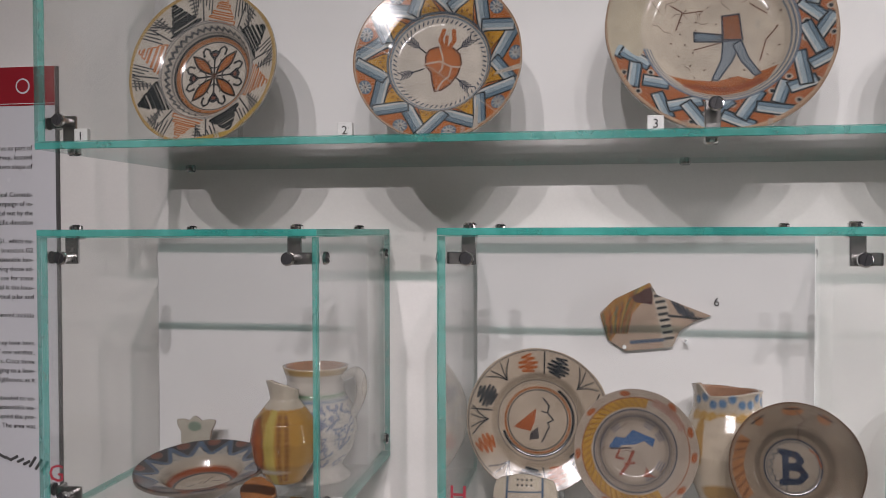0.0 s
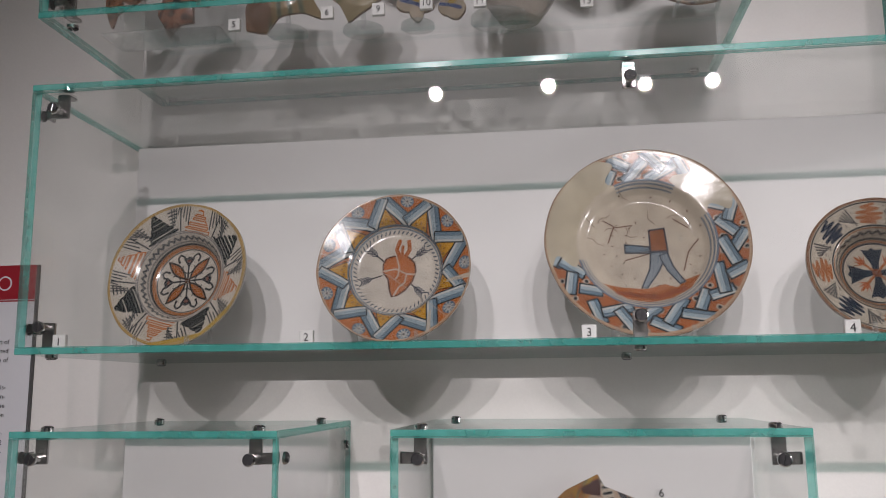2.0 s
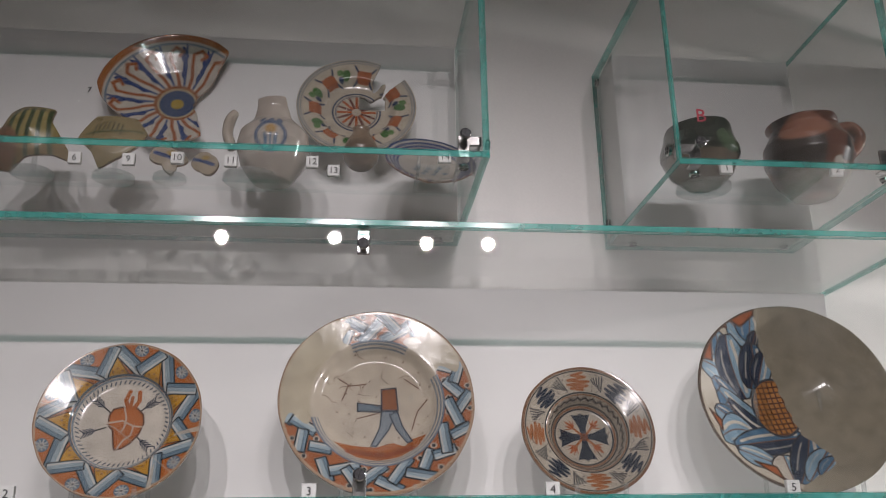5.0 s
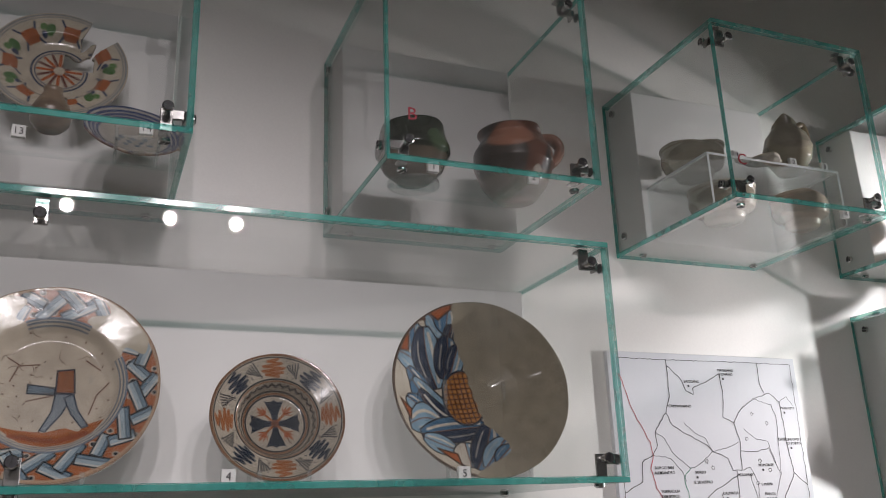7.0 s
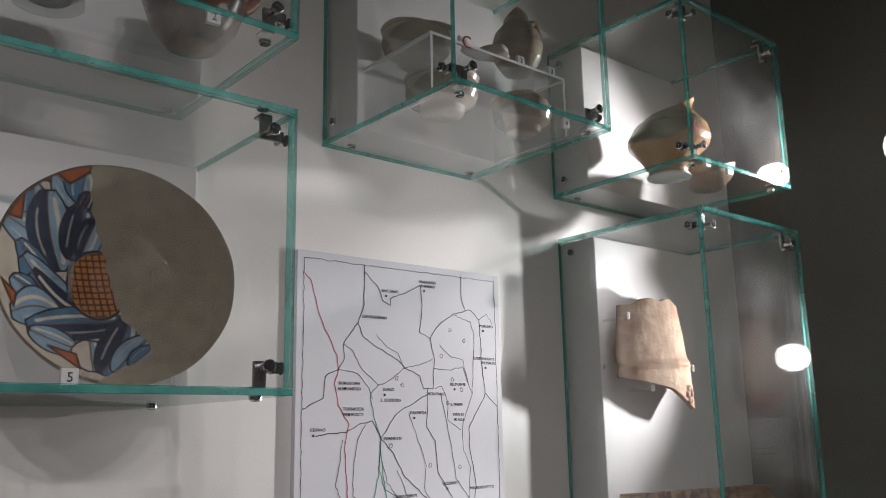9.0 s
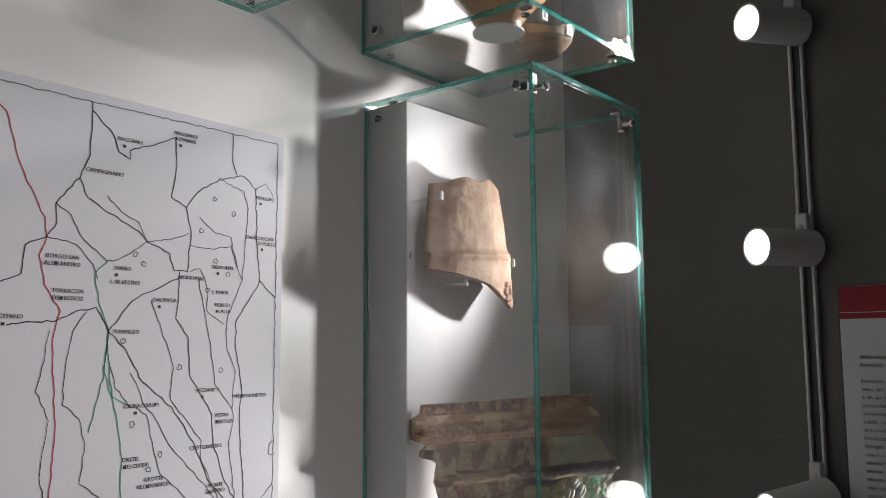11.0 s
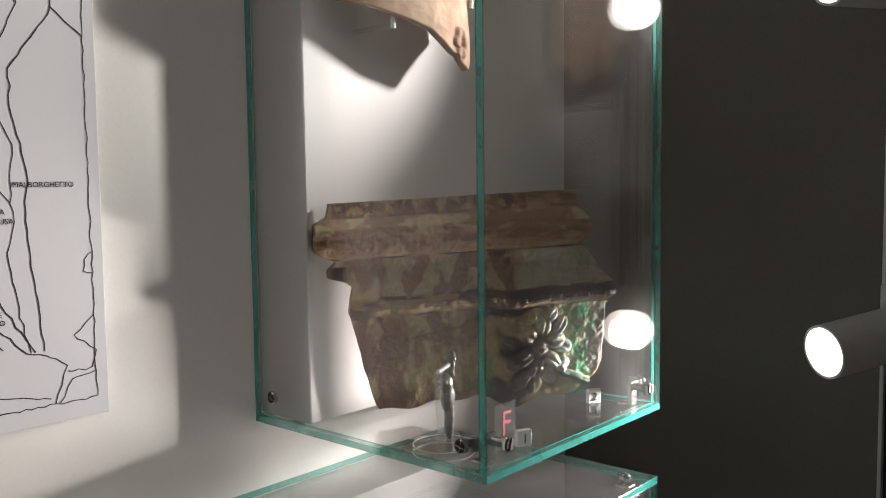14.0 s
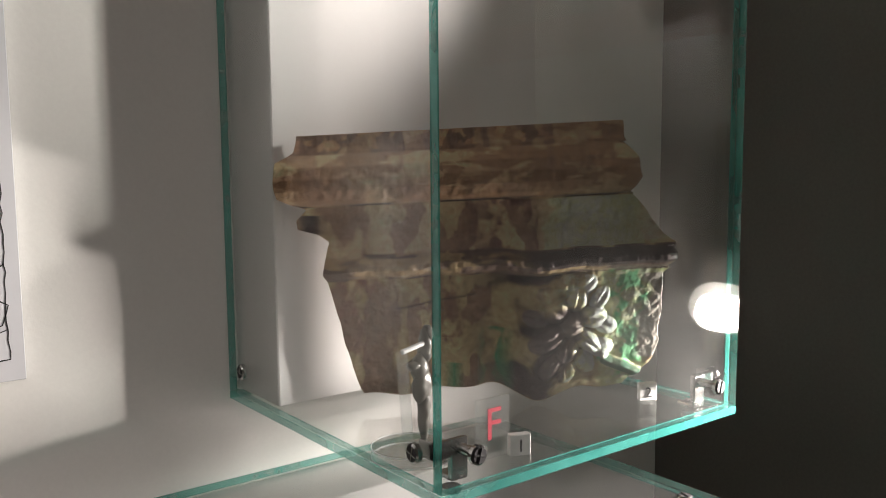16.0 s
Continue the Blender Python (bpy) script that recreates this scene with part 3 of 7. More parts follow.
def paint_heart(b):
    r = np.hypot(b.x, b.y)
    b.lay((r > 0.60) * 1.0, (0.44, 0.165, 0.045))
    rnd = random.Random(9)
    for k in range(9):
        d = 2 + 40 * k
        b.outlined([polar(0.60, d + 6), polar(0.60, d + 34), polar(0.90, d + 20)], (0.52, 0.30, 0.045), 0.008, BROWN)
        for j in range(3):
            b.disc(*polar(0.66 + 0.03 * (j % 2), d + 14 + 5 * j), 0.018, 0.012, (0.20, 0.09, 0.02), 40 * j)
        c = polar(0.915, d + rnd.uniform(-2, 2))
        b.disc(*c, 0.090, 0.075, (0.09, 0.15, 0.21), d + 90)
        for t in range(9):
            b.line([(c[0] + 0.035 * math.cos(0.7 * t), c[1] + 0.035 * math.sin(0.7 * t)), (c[0] + 0.068 * math.cos(0.7 * t), c[1] + 0.068 * math.sin(0.7 * t))], 0.009, (0.48, 0.48, 0.45))
        b.disc(*c, 0.030, 0.026, (0.48, 0.46, 0.42), d)
        b.disc(*c, 0.014, 0.014, INK, d)
    for k in range(9):
        d = 2 + 40 * k
        strip(b, polar(0.655, d - 8), polar(0.985, d + 19 + rnd.uniform(-2, 3)), 0.076, 1, 1.0)
        strip(b, polar(0.655, d - 3), polar(0.975, d - 20 + rnd.uniform(-3, 2)), 0.070, -1, 1.0)
    b.lay((r > 0.975) * 1.0, (0.48, 0.38, 0.28))
    b.ring(1.0, 0.012, (0.36, 0.22, 0.13))
    b.lay((r < 0.60) * 1.0, CREAM)
    b.ring(0.615, 0.011, (0.12, 0.16, 0.20))
    b.ring(0.585, 0.010, (0.25, 0.30, 0.34))
    for k in range(58):
        e = 360 * k / 58
        b.line([polar(0.555, e), polar(0.525, e + 2)], 0.008, (0.05, 0.08, 0.13))
    for d, r0 in ((38, 0.24), (140, 0.22), (197, 0.20), (318, 0.24)):
        b.line([polar(r0, d), polar(0.47, d)], 0.009, INK)
        for s in (-1, 1):
            for q in (0.33, 0.37, 0.41, 0.45):
                b.line([polar(q, d), polar(q + 0.06, d + 6 * s)], 0.008, (0.05, 0.06, 0.09))
    heart = [(-0.17, 0.10), (-0.13, 0.18), (-0.03, 0.21), (0.06, 0.19), (0.16, 0.19), (0.24, 0.11), (0.26, 0.0), (0.22, -0.14), (0.13, -0.26), (0.03, -0.33), (-0.05, -0.34), (-0.08, -0.24), (-0.10, -0.10), (-0.17, -0.02)]
    b.outlined(heart, (0.46, 0.165, 0.04), 0.011, (0.14, 0.05, 0.02))
    b.line([(0.05, 0.19), (0.0, 0.30), (0.04, 0.42)], 0.026, (0.44, 0.155, 0.04))
    b.line([(0.11, 0.19), (0.17, 0.29), (0.16, 0.41)], 0.026, (0.44, 0.155, 0.04))
    b.line([(0.07, 0.19), (0.08, 0.34)], 0.020, (0.44, 0.155, 0.04))
    for pts in ([(-0.18, 0.0), (0.0, 0.03), (0.14, -0.04), (0.25, -0.05)], [(0.0, 0.20), (0.04, 0.06), (0.03, -0.06), (0.0, -0.10)], [(0.14, -0.04), (0.12, -0.16), (0.04, -0.22), (-0.02, -0.33)]):
        b.line(pts, 0.011, (0.52, 0.42, 0.34))
    b.line([(-0.98, 0.2), (-0.55, 0.1), (-0.1, -0.05), (0.3, -0.35), (0.7, -0.68)], 0.006, (0.5, 0.46, 0.4), 0.7)
    b.poly([polar(0.72, -14), polar(1.0, -6), polar(1.0, -10), polar(0.70, -18)], (0.50, 0.45, 0.38), 0.9)
    b.poly([polar(0.74, 312), polar(1.0, 300), polar(1.0, 296), polar(0.80, 305)], (0.50, 0.45, 0.38), 0.8)


def missing(d):
    return ((d > 114) & (d < 195)) | ((d > 26) & (d < 62))


def paint_great(b):
    d = np.degrees(np.arctan2(b.y, b.x)) % 360
    r = np.hypot(b.x, b.y)
    gone = missing(d + 5 * np.sin(r * 23))
    b.lay((r > 0.68) * 1.0, (0.38, 0.145, 0.055))
    rnd = random.Random(4)
    for k in range(24):
        e = 15 * k + 4
        for rad in (0.735, 0.945):
            c = polar(rad, e + (7 if rad > 0.8 else 0) + rnd.uniform(-2, 2))
            b.disc(*c, 0.034, 0.030, (0.50, 0.44, 0.37))
            b.disc(*c, 0.019, 0.019, INK)
    for k in range(34):
        e = radians(10.6 * k + rnd.uniform(-2.0, 2.0))
        way = e + math.pi / 2 + (0.62 if k % 2 else -0.62) + rnd.uniform(-0.12, 0.12)
        c, half = Vector((math.cos(e), math.sin(e))) * ((0.775 if k % 2 else 0.885) + rnd.uniform(-0.02, 0.02)), rnd.uniform(0.11, 0.17)
        v = Vector((math.cos(way), math.sin(way))) * half
        strip(b, c - v, c + v, 0.055, 1 if k % 2 else -1, 1.12)
    b.lay((r > 0.965) * 1.0, (0.46, 0.34, 0.24))
    b.lay((gone & (r > 0.66)) * 1.0, (0.50, 0.45, 0.35))
    b.lay((r < 0.69) * 1.0, (0.53, 0.475, 0.395))
    painted = (~missing(d)) * 1.0
    for rad, half in ((0.685, 0.012), (0.655, 0.008), (0.625, 0.006)):
        b.lay(painted * np.clip((half - np.abs(r - rad)) / b.soft + 0.5, 0, 1) * 0.85, (0.14, 0.19, 0.25))
    b.ring(1.0, 0.014, (0.36, 0.25, 0.17))
    # plain abstract shapes in the colours of the painting
    ground = [(-0.44, -0.40), (-0.24, -0.43), (-0.02, -0.45), (0.16, -0.40), (0.28, -0.44), (0.36, -0.36), (0.50, -0.32), (0.40, -0.47), (0.22, -0.57), (0.0, -0.61), (-0.22, -0.57)]
    b.poly(ground, (0.40, 0.15, 0.045))
    b.line([(-0.3, -0.50), (0.1, -0.54), (0.34, -0.46)], 0.03, (0.30, 0.09, 0.03), 0.6)
    b.outlined([(0.05, -0.06), (0.21, -0.06), (0.12, -0.26), (-0.01, -0.44), (-0.06, -0.43), (0.03, -0.24)], (0.26, 0.30, 0.33), 0.008, (0.06, 0.08, 0.11))
    b.outlined([(0.13, -0.10), (0.21, -0.06), (0.26, -0.22), (0.36, -0.38), (0.31, -0.40), (0.20, -0.26)], (0.24, 0.28, 0.31), 0.008, (0.06, 0.08, 0.11))
    b.outlined([(0.05, 0.18), (0.20, 0.20), (0.22, -0.05), (0.05, -0.05)], (0.30, 0.13, 0.06), 0.009, (0.07, 0.07, 0.09))
    b.outlined([(-0.20, 0.03), (0.04, 0.0), (0.04, -0.07), (-0.20, -0.06)], (0.17, 0.22, 0.26), 0.008, (0.04, 0.05, 0.07))
    cracks(b, 14, 0.56, (0.16, 0.10, 0.07), 0.0035, 5)
    for pts in ([(-0.40, 0.30), (-0.28, 0.22), (-0.12, 0.24)], [(-0.30, 0.22), (-0.36, 0.06)], [(-0.20, -0.14), (0.02, -0.08)], [(0.36, -0.26), (0.42, -0.06), (0.52, 0.06)], [(0.30, 0.30), (0.44, 0.20)]):
        b.line(pts, 0.006, (0.16, 0.07, 0.04))
    for k in range(34):
        b.disc(*polar(0.6 * ((k * 0.37) % 1) ** 0.5, 137.5 * k), 0.011, 0.007, (0.14, 0.08, 0.05), 40 * k)


def scribble(b, deg, r0, r1, wide, turns, colour, half):
    """A back-and-forth pen stroke, widest in its middle."""
    pts = []
    for k in range(turns * 2 + 1):
        f = k / (turns * 2)
        w = wide * (0.45 + 0.55 * math.sin(math.pi * min(f * 1.1, 1)))
        r = r0 + (r1 - r0) * f
        pts.append(polar(r, deg + math.degrees(w / r) * (1 if k % 2 else -1)))
    b.line(pts, half, colour)


def paint_cross(b):
    b.c[:] = np.array((0.43, 0.39, 0.325))
    rnd = random.Random(31)
    for k in range(8):
        d = 90 - 45 * k + 4
        scribble(b, d, 0.67, 0.92, 0.17, 4, ((0.34, 0.15, 0.065), (0.03, 0.042, 0.065))[k % 2], 0.019)
        for j in range(5):
            e = d + 16 + j * 2.6
            b.line([polar(0.69 + 0.02 * j, e), polar(0.91 - 0.02 * j, e + 4)], 0.010, (0.07, 0.07, 0.075))
        for j in range(14):
            b.disc(*polar(rnd.uniform(0.66, 0.95), d + rnd.uniform(14, 32)), 0.010, 0.010, (0.09, 0.08, 0.08))
    b.ring(0.945, 0.008, INK)
    b.ring(0.63, 0.010, INK)
    b.ring(0.605, 0.008, (0.28, 0.13, 0.06))
    zigzag(b, 0.548, 0.576, 30, 0.010, (0.05, 0.055, 0.06))
    b.ring(0.505, 0.010, INK)
    b.ring(0.475, 0.014, (0.28, 0.13, 0.06))
    b.ring(0.445, 0.012, (0.035, 0.04, 0.05))
    b.lay((np.hypot(b.x, b.y) > 0.46) * (np.hypot(b.x, b.y) < 0.62) * 0.25, (0.22, 0.17, 0.12))
    for k in range(4):
        d = 90 * k + 2
        b.poly([polar(0.03, d + 90), polar(0.16, d + 20), polar(0.39, d + 22), polar(0.35, d + 8), polar(0.39, d), polar(0.35, d - 8), polar(0.39, d - 22), polar(0.16, d - 20), polar(0.03, d - 90)], (0.028, 0.04, 0.06))
        e = d + 45
        b.line([polar(0.06, e), polar(0.34, e)], 0.018, (0.36, 0.15, 0.06))
        for g in (-22, -11, 0, 11, 22):
            b.poly([polar(0.21, e - 8), polar(0.38 - abs(g) * 0.003, e + g), polar(0.21, e + 8)], (0.36, 0.12, 0.04))
    b.disc(0, 0, 0.06, 0.06, (0.22, 0.09, 0.05))
    b.ring(0.985, 0.022, (0.24, 0.135, 0.08))
    cracks(b, 8, 0.9, BROWN, 0.007, 9)


def paint_leaves(b):
    sky, mid, deep, pale = (0.23, 0.34, 0.41), (0.09, 0.185, 0.275), (0.03, 0.05, 0.09), (0.52, 0.48, 0.41)
    b.c[:] = np.array((0.50, 0.46, 0.38))
    def frond(p, q, width, colour, shade, bow=0.0):
        """A curved blade from p to q: a dark half, a pale streak, an outline."""
        p, q = Vector(p), Vector(q)
        n = (q - p).orthogonal().normalized()
        ts = [k / 9 for k in range(10)]
        mids = [p + (q - p) * t + n * bow * math.sin(math.pi * t) for t in ts]
        wide = [1.5 * width * math.sin(math.pi * min(max(t * 0.92 + 0.05, 0), 1)) ** 0.6 for t in ts]
        up = [tuple(m + n * w) for m, w in zip(mids, wide)]
        dn = [tuple(m - n * w) for m, w in zip(mids, wide)]
        b.poly(up + dn[::-1], colour)
        b.poly([tuple(m) for m in mids] + dn[::-1], shade)
        b.line([tuple(m + n * w * 0.45) for m, w in zip(mids, wide)][1:-1], width * 0.16, pale, 0.7)
        b.line([tuple(m - n * w * 0.55) for m, w in zip(mids, wide)][2:-2], width * 0.10, pale, 0.35)
        b.line([tuple(m) for m in mids], 0.007, (0.20, 0.10, 0.06), 0.8)
        b.line(up + dn[::-1] + up[:1], 0.008, (0.05, 0.045, 0.05))

    for row in (((-0.72, 0.70), (-0.66, 0.30), 0.10, sky, mid), ((-0.56, 0.84), (-0.30, 0.62), 0.09, sky, sky), ((-0.30, 0.90), (-0.32, 0.64), 0.11, sky, mid), ((-0.24, 0.74), (-0.30, 0.58), 0.05, deep, deep),
                ((-0.92, 0.38), (-0.58, 0.16), 0.10, sky, sky, 0.05), ((-0.60, 0.68), (-0.44, 0.04), 0.13, sky, deep, -0.03), ((-0.30, 0.62), (-0.36, 0.16), 0.12, mid, deep, 0.04), ((-0.16, 0.54), (-0.28, 0.18), 0.08, sky, deep),
                ((-0.80, 0.22), (-0.50, -0.12), 0.07, mid, mid), ((-0.76, 0.10), (-0.22, -0.36), 0.11, sky, mid, -0.05), ((-0.68, -0.02), (-0.12, -0.40), 0.10, deep, mid, -0.10), ((-0.84, -0.10), (-0.62, -0.24), 0.07, mid, sky),
                ((-0.84, -0.42), (-0.42, -0.36), 0.12, sky, sky, 0.07), ((-0.72, -0.52), (0.10, -0.37), 0.105, mid, deep, 0.02), ((-0.70, -0.55), (-0.32, -0.68), 0.08, sky, sky), ((-0.22, -0.58), (-0.22, -0.88), 0.11, sky, pale),
                ((0.14, -0.34), (-0.16, -0.90), 0.11, mid, deep, 0.03), ((0.26, -0.52), (-0.06, -0.88), 0.08, mid, sky), ((0.30, -0.62), (0.08, -0.82), 0.06, sky, mid)):
        frond(*row)
    for pts in ([(-0.55, 0.84), (-0.26, 0.98), (-0.27, 0.90), (-0.42, 0.78)], [(-0.90, 0.40), (-0.78, 0.64), (-0.79, 0.40)], [(-0.92, -0.14), (-0.80, -0.24), (-0.82, -0.36)],
                [(-0.56, -0.67), (-0.34, -0.72), (-0.32, -0.86)], [(-0.70, 0.74), (-0.62, 0.84), (-0.58, 0.76)]):
        b.outlined(pts, (0.36, 0.12, 0.04), 0.010, BROWN)
    hub = Vector((-0.13, -0.05))
    b.disc(hub.x, hub.y, 0.265, 0.325, (0.05, 0.06, 0.08))
    b.disc(hub.x, hub.y, 0.240, 0.300, (0.44, 0.22, 0.065))
    inside = np.hypot((b.x - hub.x) / 0.235, (b.y - hub.y) / 0.295) < 1
    for k in range(-5, 6):
        for along, across, lean in ((b.x - hub.x, b.y - hub.y, 0.18), (b.y - hub.y, b.x - hub.x, -0.12)):
            b.lay(inside * np.clip((0.008 - np.abs(along + lean * across - 0.058 * k)) / b.soft + 0.5, 0, 1), (0.13, 0.05, 0.025))
    b.ring(1.0, 0.022, (0.14, 0.10, 0.075))
    restored = b.x > np.interp(b.y, [-1, -0.92, -0.80, -0.68, -0.53, -0.35, 0.28, 0.63, 1], [-0.20, -0.14, 0.10, 0.29, 0.24, 0.07, -0.09, -0.22, -0.26]) + 0.010 * np.sin(b.y * 40)
    b.lay(restored * 1.0, (0.32, 0.29, 0.225))
    b.gloss = np.where(restored, 0.08, 1.0)


DEEP = [(0, -0.30), (0.42, -0.30), (0.50, -0.27), (0.60, -0.10), (0.66, -0.07), (1.0, 0.04)]
WIDE = [(0, -0.16), (0.50, -0.16), (0.58, -0.13), (0.66, -0.03), (0.70, -0.02), (1.0, 0.05)]
BOWL = [(0, -0.28), (0.2, -0.27), (0.5, -0.20), (0.8, -0.07), (1.0, 0.03)]


def prongs(place, R, tilt, wide):
    """A clear two-armed easel under a plate."""
    x, y, z = place
    st = thing("plate_stand", (x, y, z), "clear acrylic easel under a painted plate", "stand", "acrylic plate stands")
    for s in (-1, 1):
        bm = box(bmesh.new(), (s * wide - 0.003, -0.035, 0), (s * wide + 0.003, 0.09, 0.005), 0.001)
        box(bm, (s * wide - 0.003, -0.035, 0.004), (s * wide + 0.003, -0.029, 0.022), 0.001)
        box(bm, (s * wide - 0.003, 0.05, 0.004), (s * wide + 0.003, 0.056, R * 1.1), 0.001)
        part("arm", bm, M_ACRYL, st)
    bm = box(bmesh.new(), (-wide + 0.003, 0.05, R * 0.5), (wide - 0.003, 0.056, R * 0.5 + 0.012), 0.001)
    part("crossbar", bm, M_ACRYL, st)


SHELF = Z2 + GLASS
PLATES = [("rosette", -0.541, 0.1165, paint_rosette, DEEP, 12, -6, "deep plate with orange petals and black hatched rim"),
          ("heart", -0.198, 0.117, paint_heart, WIDE, 12, 0, "plate with an orange heart and blue ribbon rim"),
          ("great", 0.175, 0.147, paint_great, WIDE, 14, 2, "large restored plate with blue ribbon rim fragments"),
          ("cross", 0.496, 0.103, paint_cross, DEEP, 16, 0, "small brown-rimmed plate with a dark cross"),
          ("leaves", 0.838, 0.156, paint_leaves, BOWL, 12, -4, "half-restored bowl with blue leaves, half plain beige")]
for key, x, R, paint, prof, tilt, yaw, label in PLATES:
    y = 1.165
    lift_up = 0.006
    dish("plate", R, prof, paint, (x, y, SHELF + lift_up + R * math.cos(radians(tilt))), tilt, yaw, label, "plate", nr=180, na=800,
         group="painted plates in the long case", seed=len(key), material=M_DULL if key == "leaves" else M_GLAZE)
    prongs((x, y - R * math.sin(radians(tilt)) + 0.012, SHELF), R, tilt, R * 0.35)


def tag(text, x, y, z, size=0.016, group="number tags", turn=0.0):
    """A small white block with a printed number."""
    t = thing("number_tag", (x, y, z), "small white block with a black number", "number tag", group, turn)
    part("block", box(bmesh.new(), (-size / 2, -0.002, 0), (size / 2, 0.006, size), 0.0008), M_TAG, t)
    o = letters("number", text, size * 0.8, Matrix.Translation((0, -0.0026, size * 0.22)) @ FACING, M_INK, t)
    return t


def big_letter(text, x, z, y=None):
    o = letters("case_letter", text, 0.032, Matrix.Translation((x, FRONT + GLASS + 0.001 if y is None else y, z)) @ FACING, M_RED, None)
    return tagged(o, "dark red letter marking a glass case", "letter", "case letters")


for n, x in (("1", -0.648), ("2", -0.292), ("3", 0.083), ("4", 0.405), ("5", 0.742)):
    tag(n, x, 1.034, SHELF, 0.019)
big_letter("A", -0.672, Z3 + 0.085)
big_letter("G", -0.684, Z1 + 0.055)
big_letter("H", -0.150, Z1 + 0.052)
big_letter("B", 0.672, Z3 + 0.078)
big_letter("C", 1.338, Z3 + 0.085)
big_letter("D", 2.00, Z3 + 0.085)


def fbm(x, y, scale, seed):
    return np.array([noise.fractal(Vector((a * scale, c * scale, seed)), 1.0, 2.0, 4) for a, c in zip(x, y)])


# ---- contents of the upper row ----
TOP = Z3 + GLASS


def disc_stand(x, y, z, height, r=0.032, lean=0.0, group="acrylic rod stands"):
    st = thing("acrylic_stand", (x, y, z), "clear acrylic rod on a round base", "stand", group)
    part("base", rod(bmesh.new(), (0, 0, 0), (0, 0, 0.006), r, n=32), M_ACRYL, st)
    part("rod", rod(bmesh.new(), (0, 0, 0.006), (lean, 0, height), 0.004, n=12), M_ACRYL, st)
    return st


def paint_scroll(b):
    b.c[:] = np.array(CREAM)
    b.ring(0.97, 0.05, (0.42, 0.17, 0.04))
    b.ring(0.88, 0.01, BLUE)
    for k in range(11):
        d = 40 + 25 * k
        pts = [polar(0.30, d), polar(0.45, d + 4), polar(0.60, d + 10), polar(0.76, d + 12), polar(0.83, d + 5), polar(0.78, d - 2), polar(0.72, d + 2)]
        b.line(pts, 0.022, (0.40, 0.14, 0.04))
        for t in (0.40, 0.50, 0.60, 0.70):
            b.poly(leaf(polar(t, d + 17), polar(t + 0.16, d + 21 if t < 0.6 else d + 25), 0.035), (0.03, 0.07, 0.22))
        b.line([polar(0.32, d + 14), polar(0.86, d + 20)], 0.014, (0.05, 0.10, 0.26))
    b.disc(0, 0, 0.30, 0.30, (0.35, 0.14, 0.04))
    b.disc(0, 0, 0.26, 0.26, (0.50, 0.42, 0.28))
    b.disc(0, 0, 0.23, 0.23, (0.06, 0.10, 0.20))
    b.disc(0, 0, 0.085, 0.085, (0.45, 0.33, 0.05))


dish("plate_fragment", 0.134, BOWL, paint_scroll, (-0.190, 1.262, 2.326), 12, 0, "large fan-shaped fragment of a blue and orange plate", "plate fragment",
     nr=70, na=340, thick=0.006, wave=0.002, back=CLAY,
     edge=[(0, 0.20), (25, 0.28), (44, 0.75), (48, 0.98), (60, 1.0), (175, 1.0), (186, 0.94), (215, 0.68), (250, 0.72), (283, 0.78), (302, 0.76), (312, 0.45), (340, 0.24)])


def paint_garland(b):
    b.c[:] = np.array((0.56, 0.50, 0.41))
    b.ring(0.97, 0.012, (0.25, 0.28, 0.30))
    b.ring(0.93, 0.008, (0.25, 0.28, 0.30))
    for k in range(7):
        d = 80 + 51.4 * k
        b.poly([polar(0.60, d - 11), polar(0.80, d - 9), polar(0.80, d + 9), polar(0.60, d + 11)], (0.42, 0.15, 0.05))
        for s in (-1, 1):
            b.line([polar(0.62, d + 10 * s), polar(0.56, d + 16 * s)], 0.014, NAVY)
            b.line([polar(0.78, d + 9 * s), polar(0.88, d + 12 * s)], 0.016, NAVY)
        b.disc(*polar(0.72, d + 25), 0.10, 0.07, GREEN, d)
        b.disc(*polar(0.78, d + 32), 0.06, 0.05, (0.14, 0.26, 0.09), d)
        b.disc(*polar(0.66, d + 34), 0.05, 0.04, NAVY, d + 40)
    b.ring(0.40, 0.014, NAVY)
    b.ring(0.35, 0.008, NAVY)
    for k in range(16):
        b.line([polar(0.10, 22.5 * k), polar(0.31, 22.5 * k)], 0.022, (ORANGE, (0.20, 0.08, 0.06))[k % 2])


def garland_keep(u, v):
    d, r = np.degrees(np.arctan2(v, u)) % 360, np.hypot(u, v)
    notch = (d > 36) & (d < 66) & (r > 0.62 + 0.1 * np.sin(d * 0.3))
    foot = (np.abs(u - 0.05) < 0.10 - 0.12 * (v + 0.5)) & (v < -0.5)
    hole = (u > 0.05) & (u < 0.48) & (v > 0.06) & (v < 0.30 + 0.05 * np.sin(u * 20))
    return ~(notch | foot | hole)


dish("broken_plate", 0.107, WIDE, paint_garland, (0.134, 1.250, 2.302), 12, 0, "broken plate with green leaves and orange garlands, pieces missing", "plate",
     nr=80, na=360, keep=garland_keep, wave=0.003, back=(0.45, 0.38, 0.30))


def paint_stripes(b):
    b.c[:] = np.array((0.50, 0.47, 0.42))
    for r in (0.98, 0.88, 0.80, 0.72):
        b.ring(r, 0.028, (0.06, 0.09, 0.20))
    for k in range(9):
        b.disc(-0.3 + 0.08 * k, 0.15 * math.sin(k * 2.1), 0.07, 0.05, (0.16, 0.22, 0.28), 40 * k, 0.8)


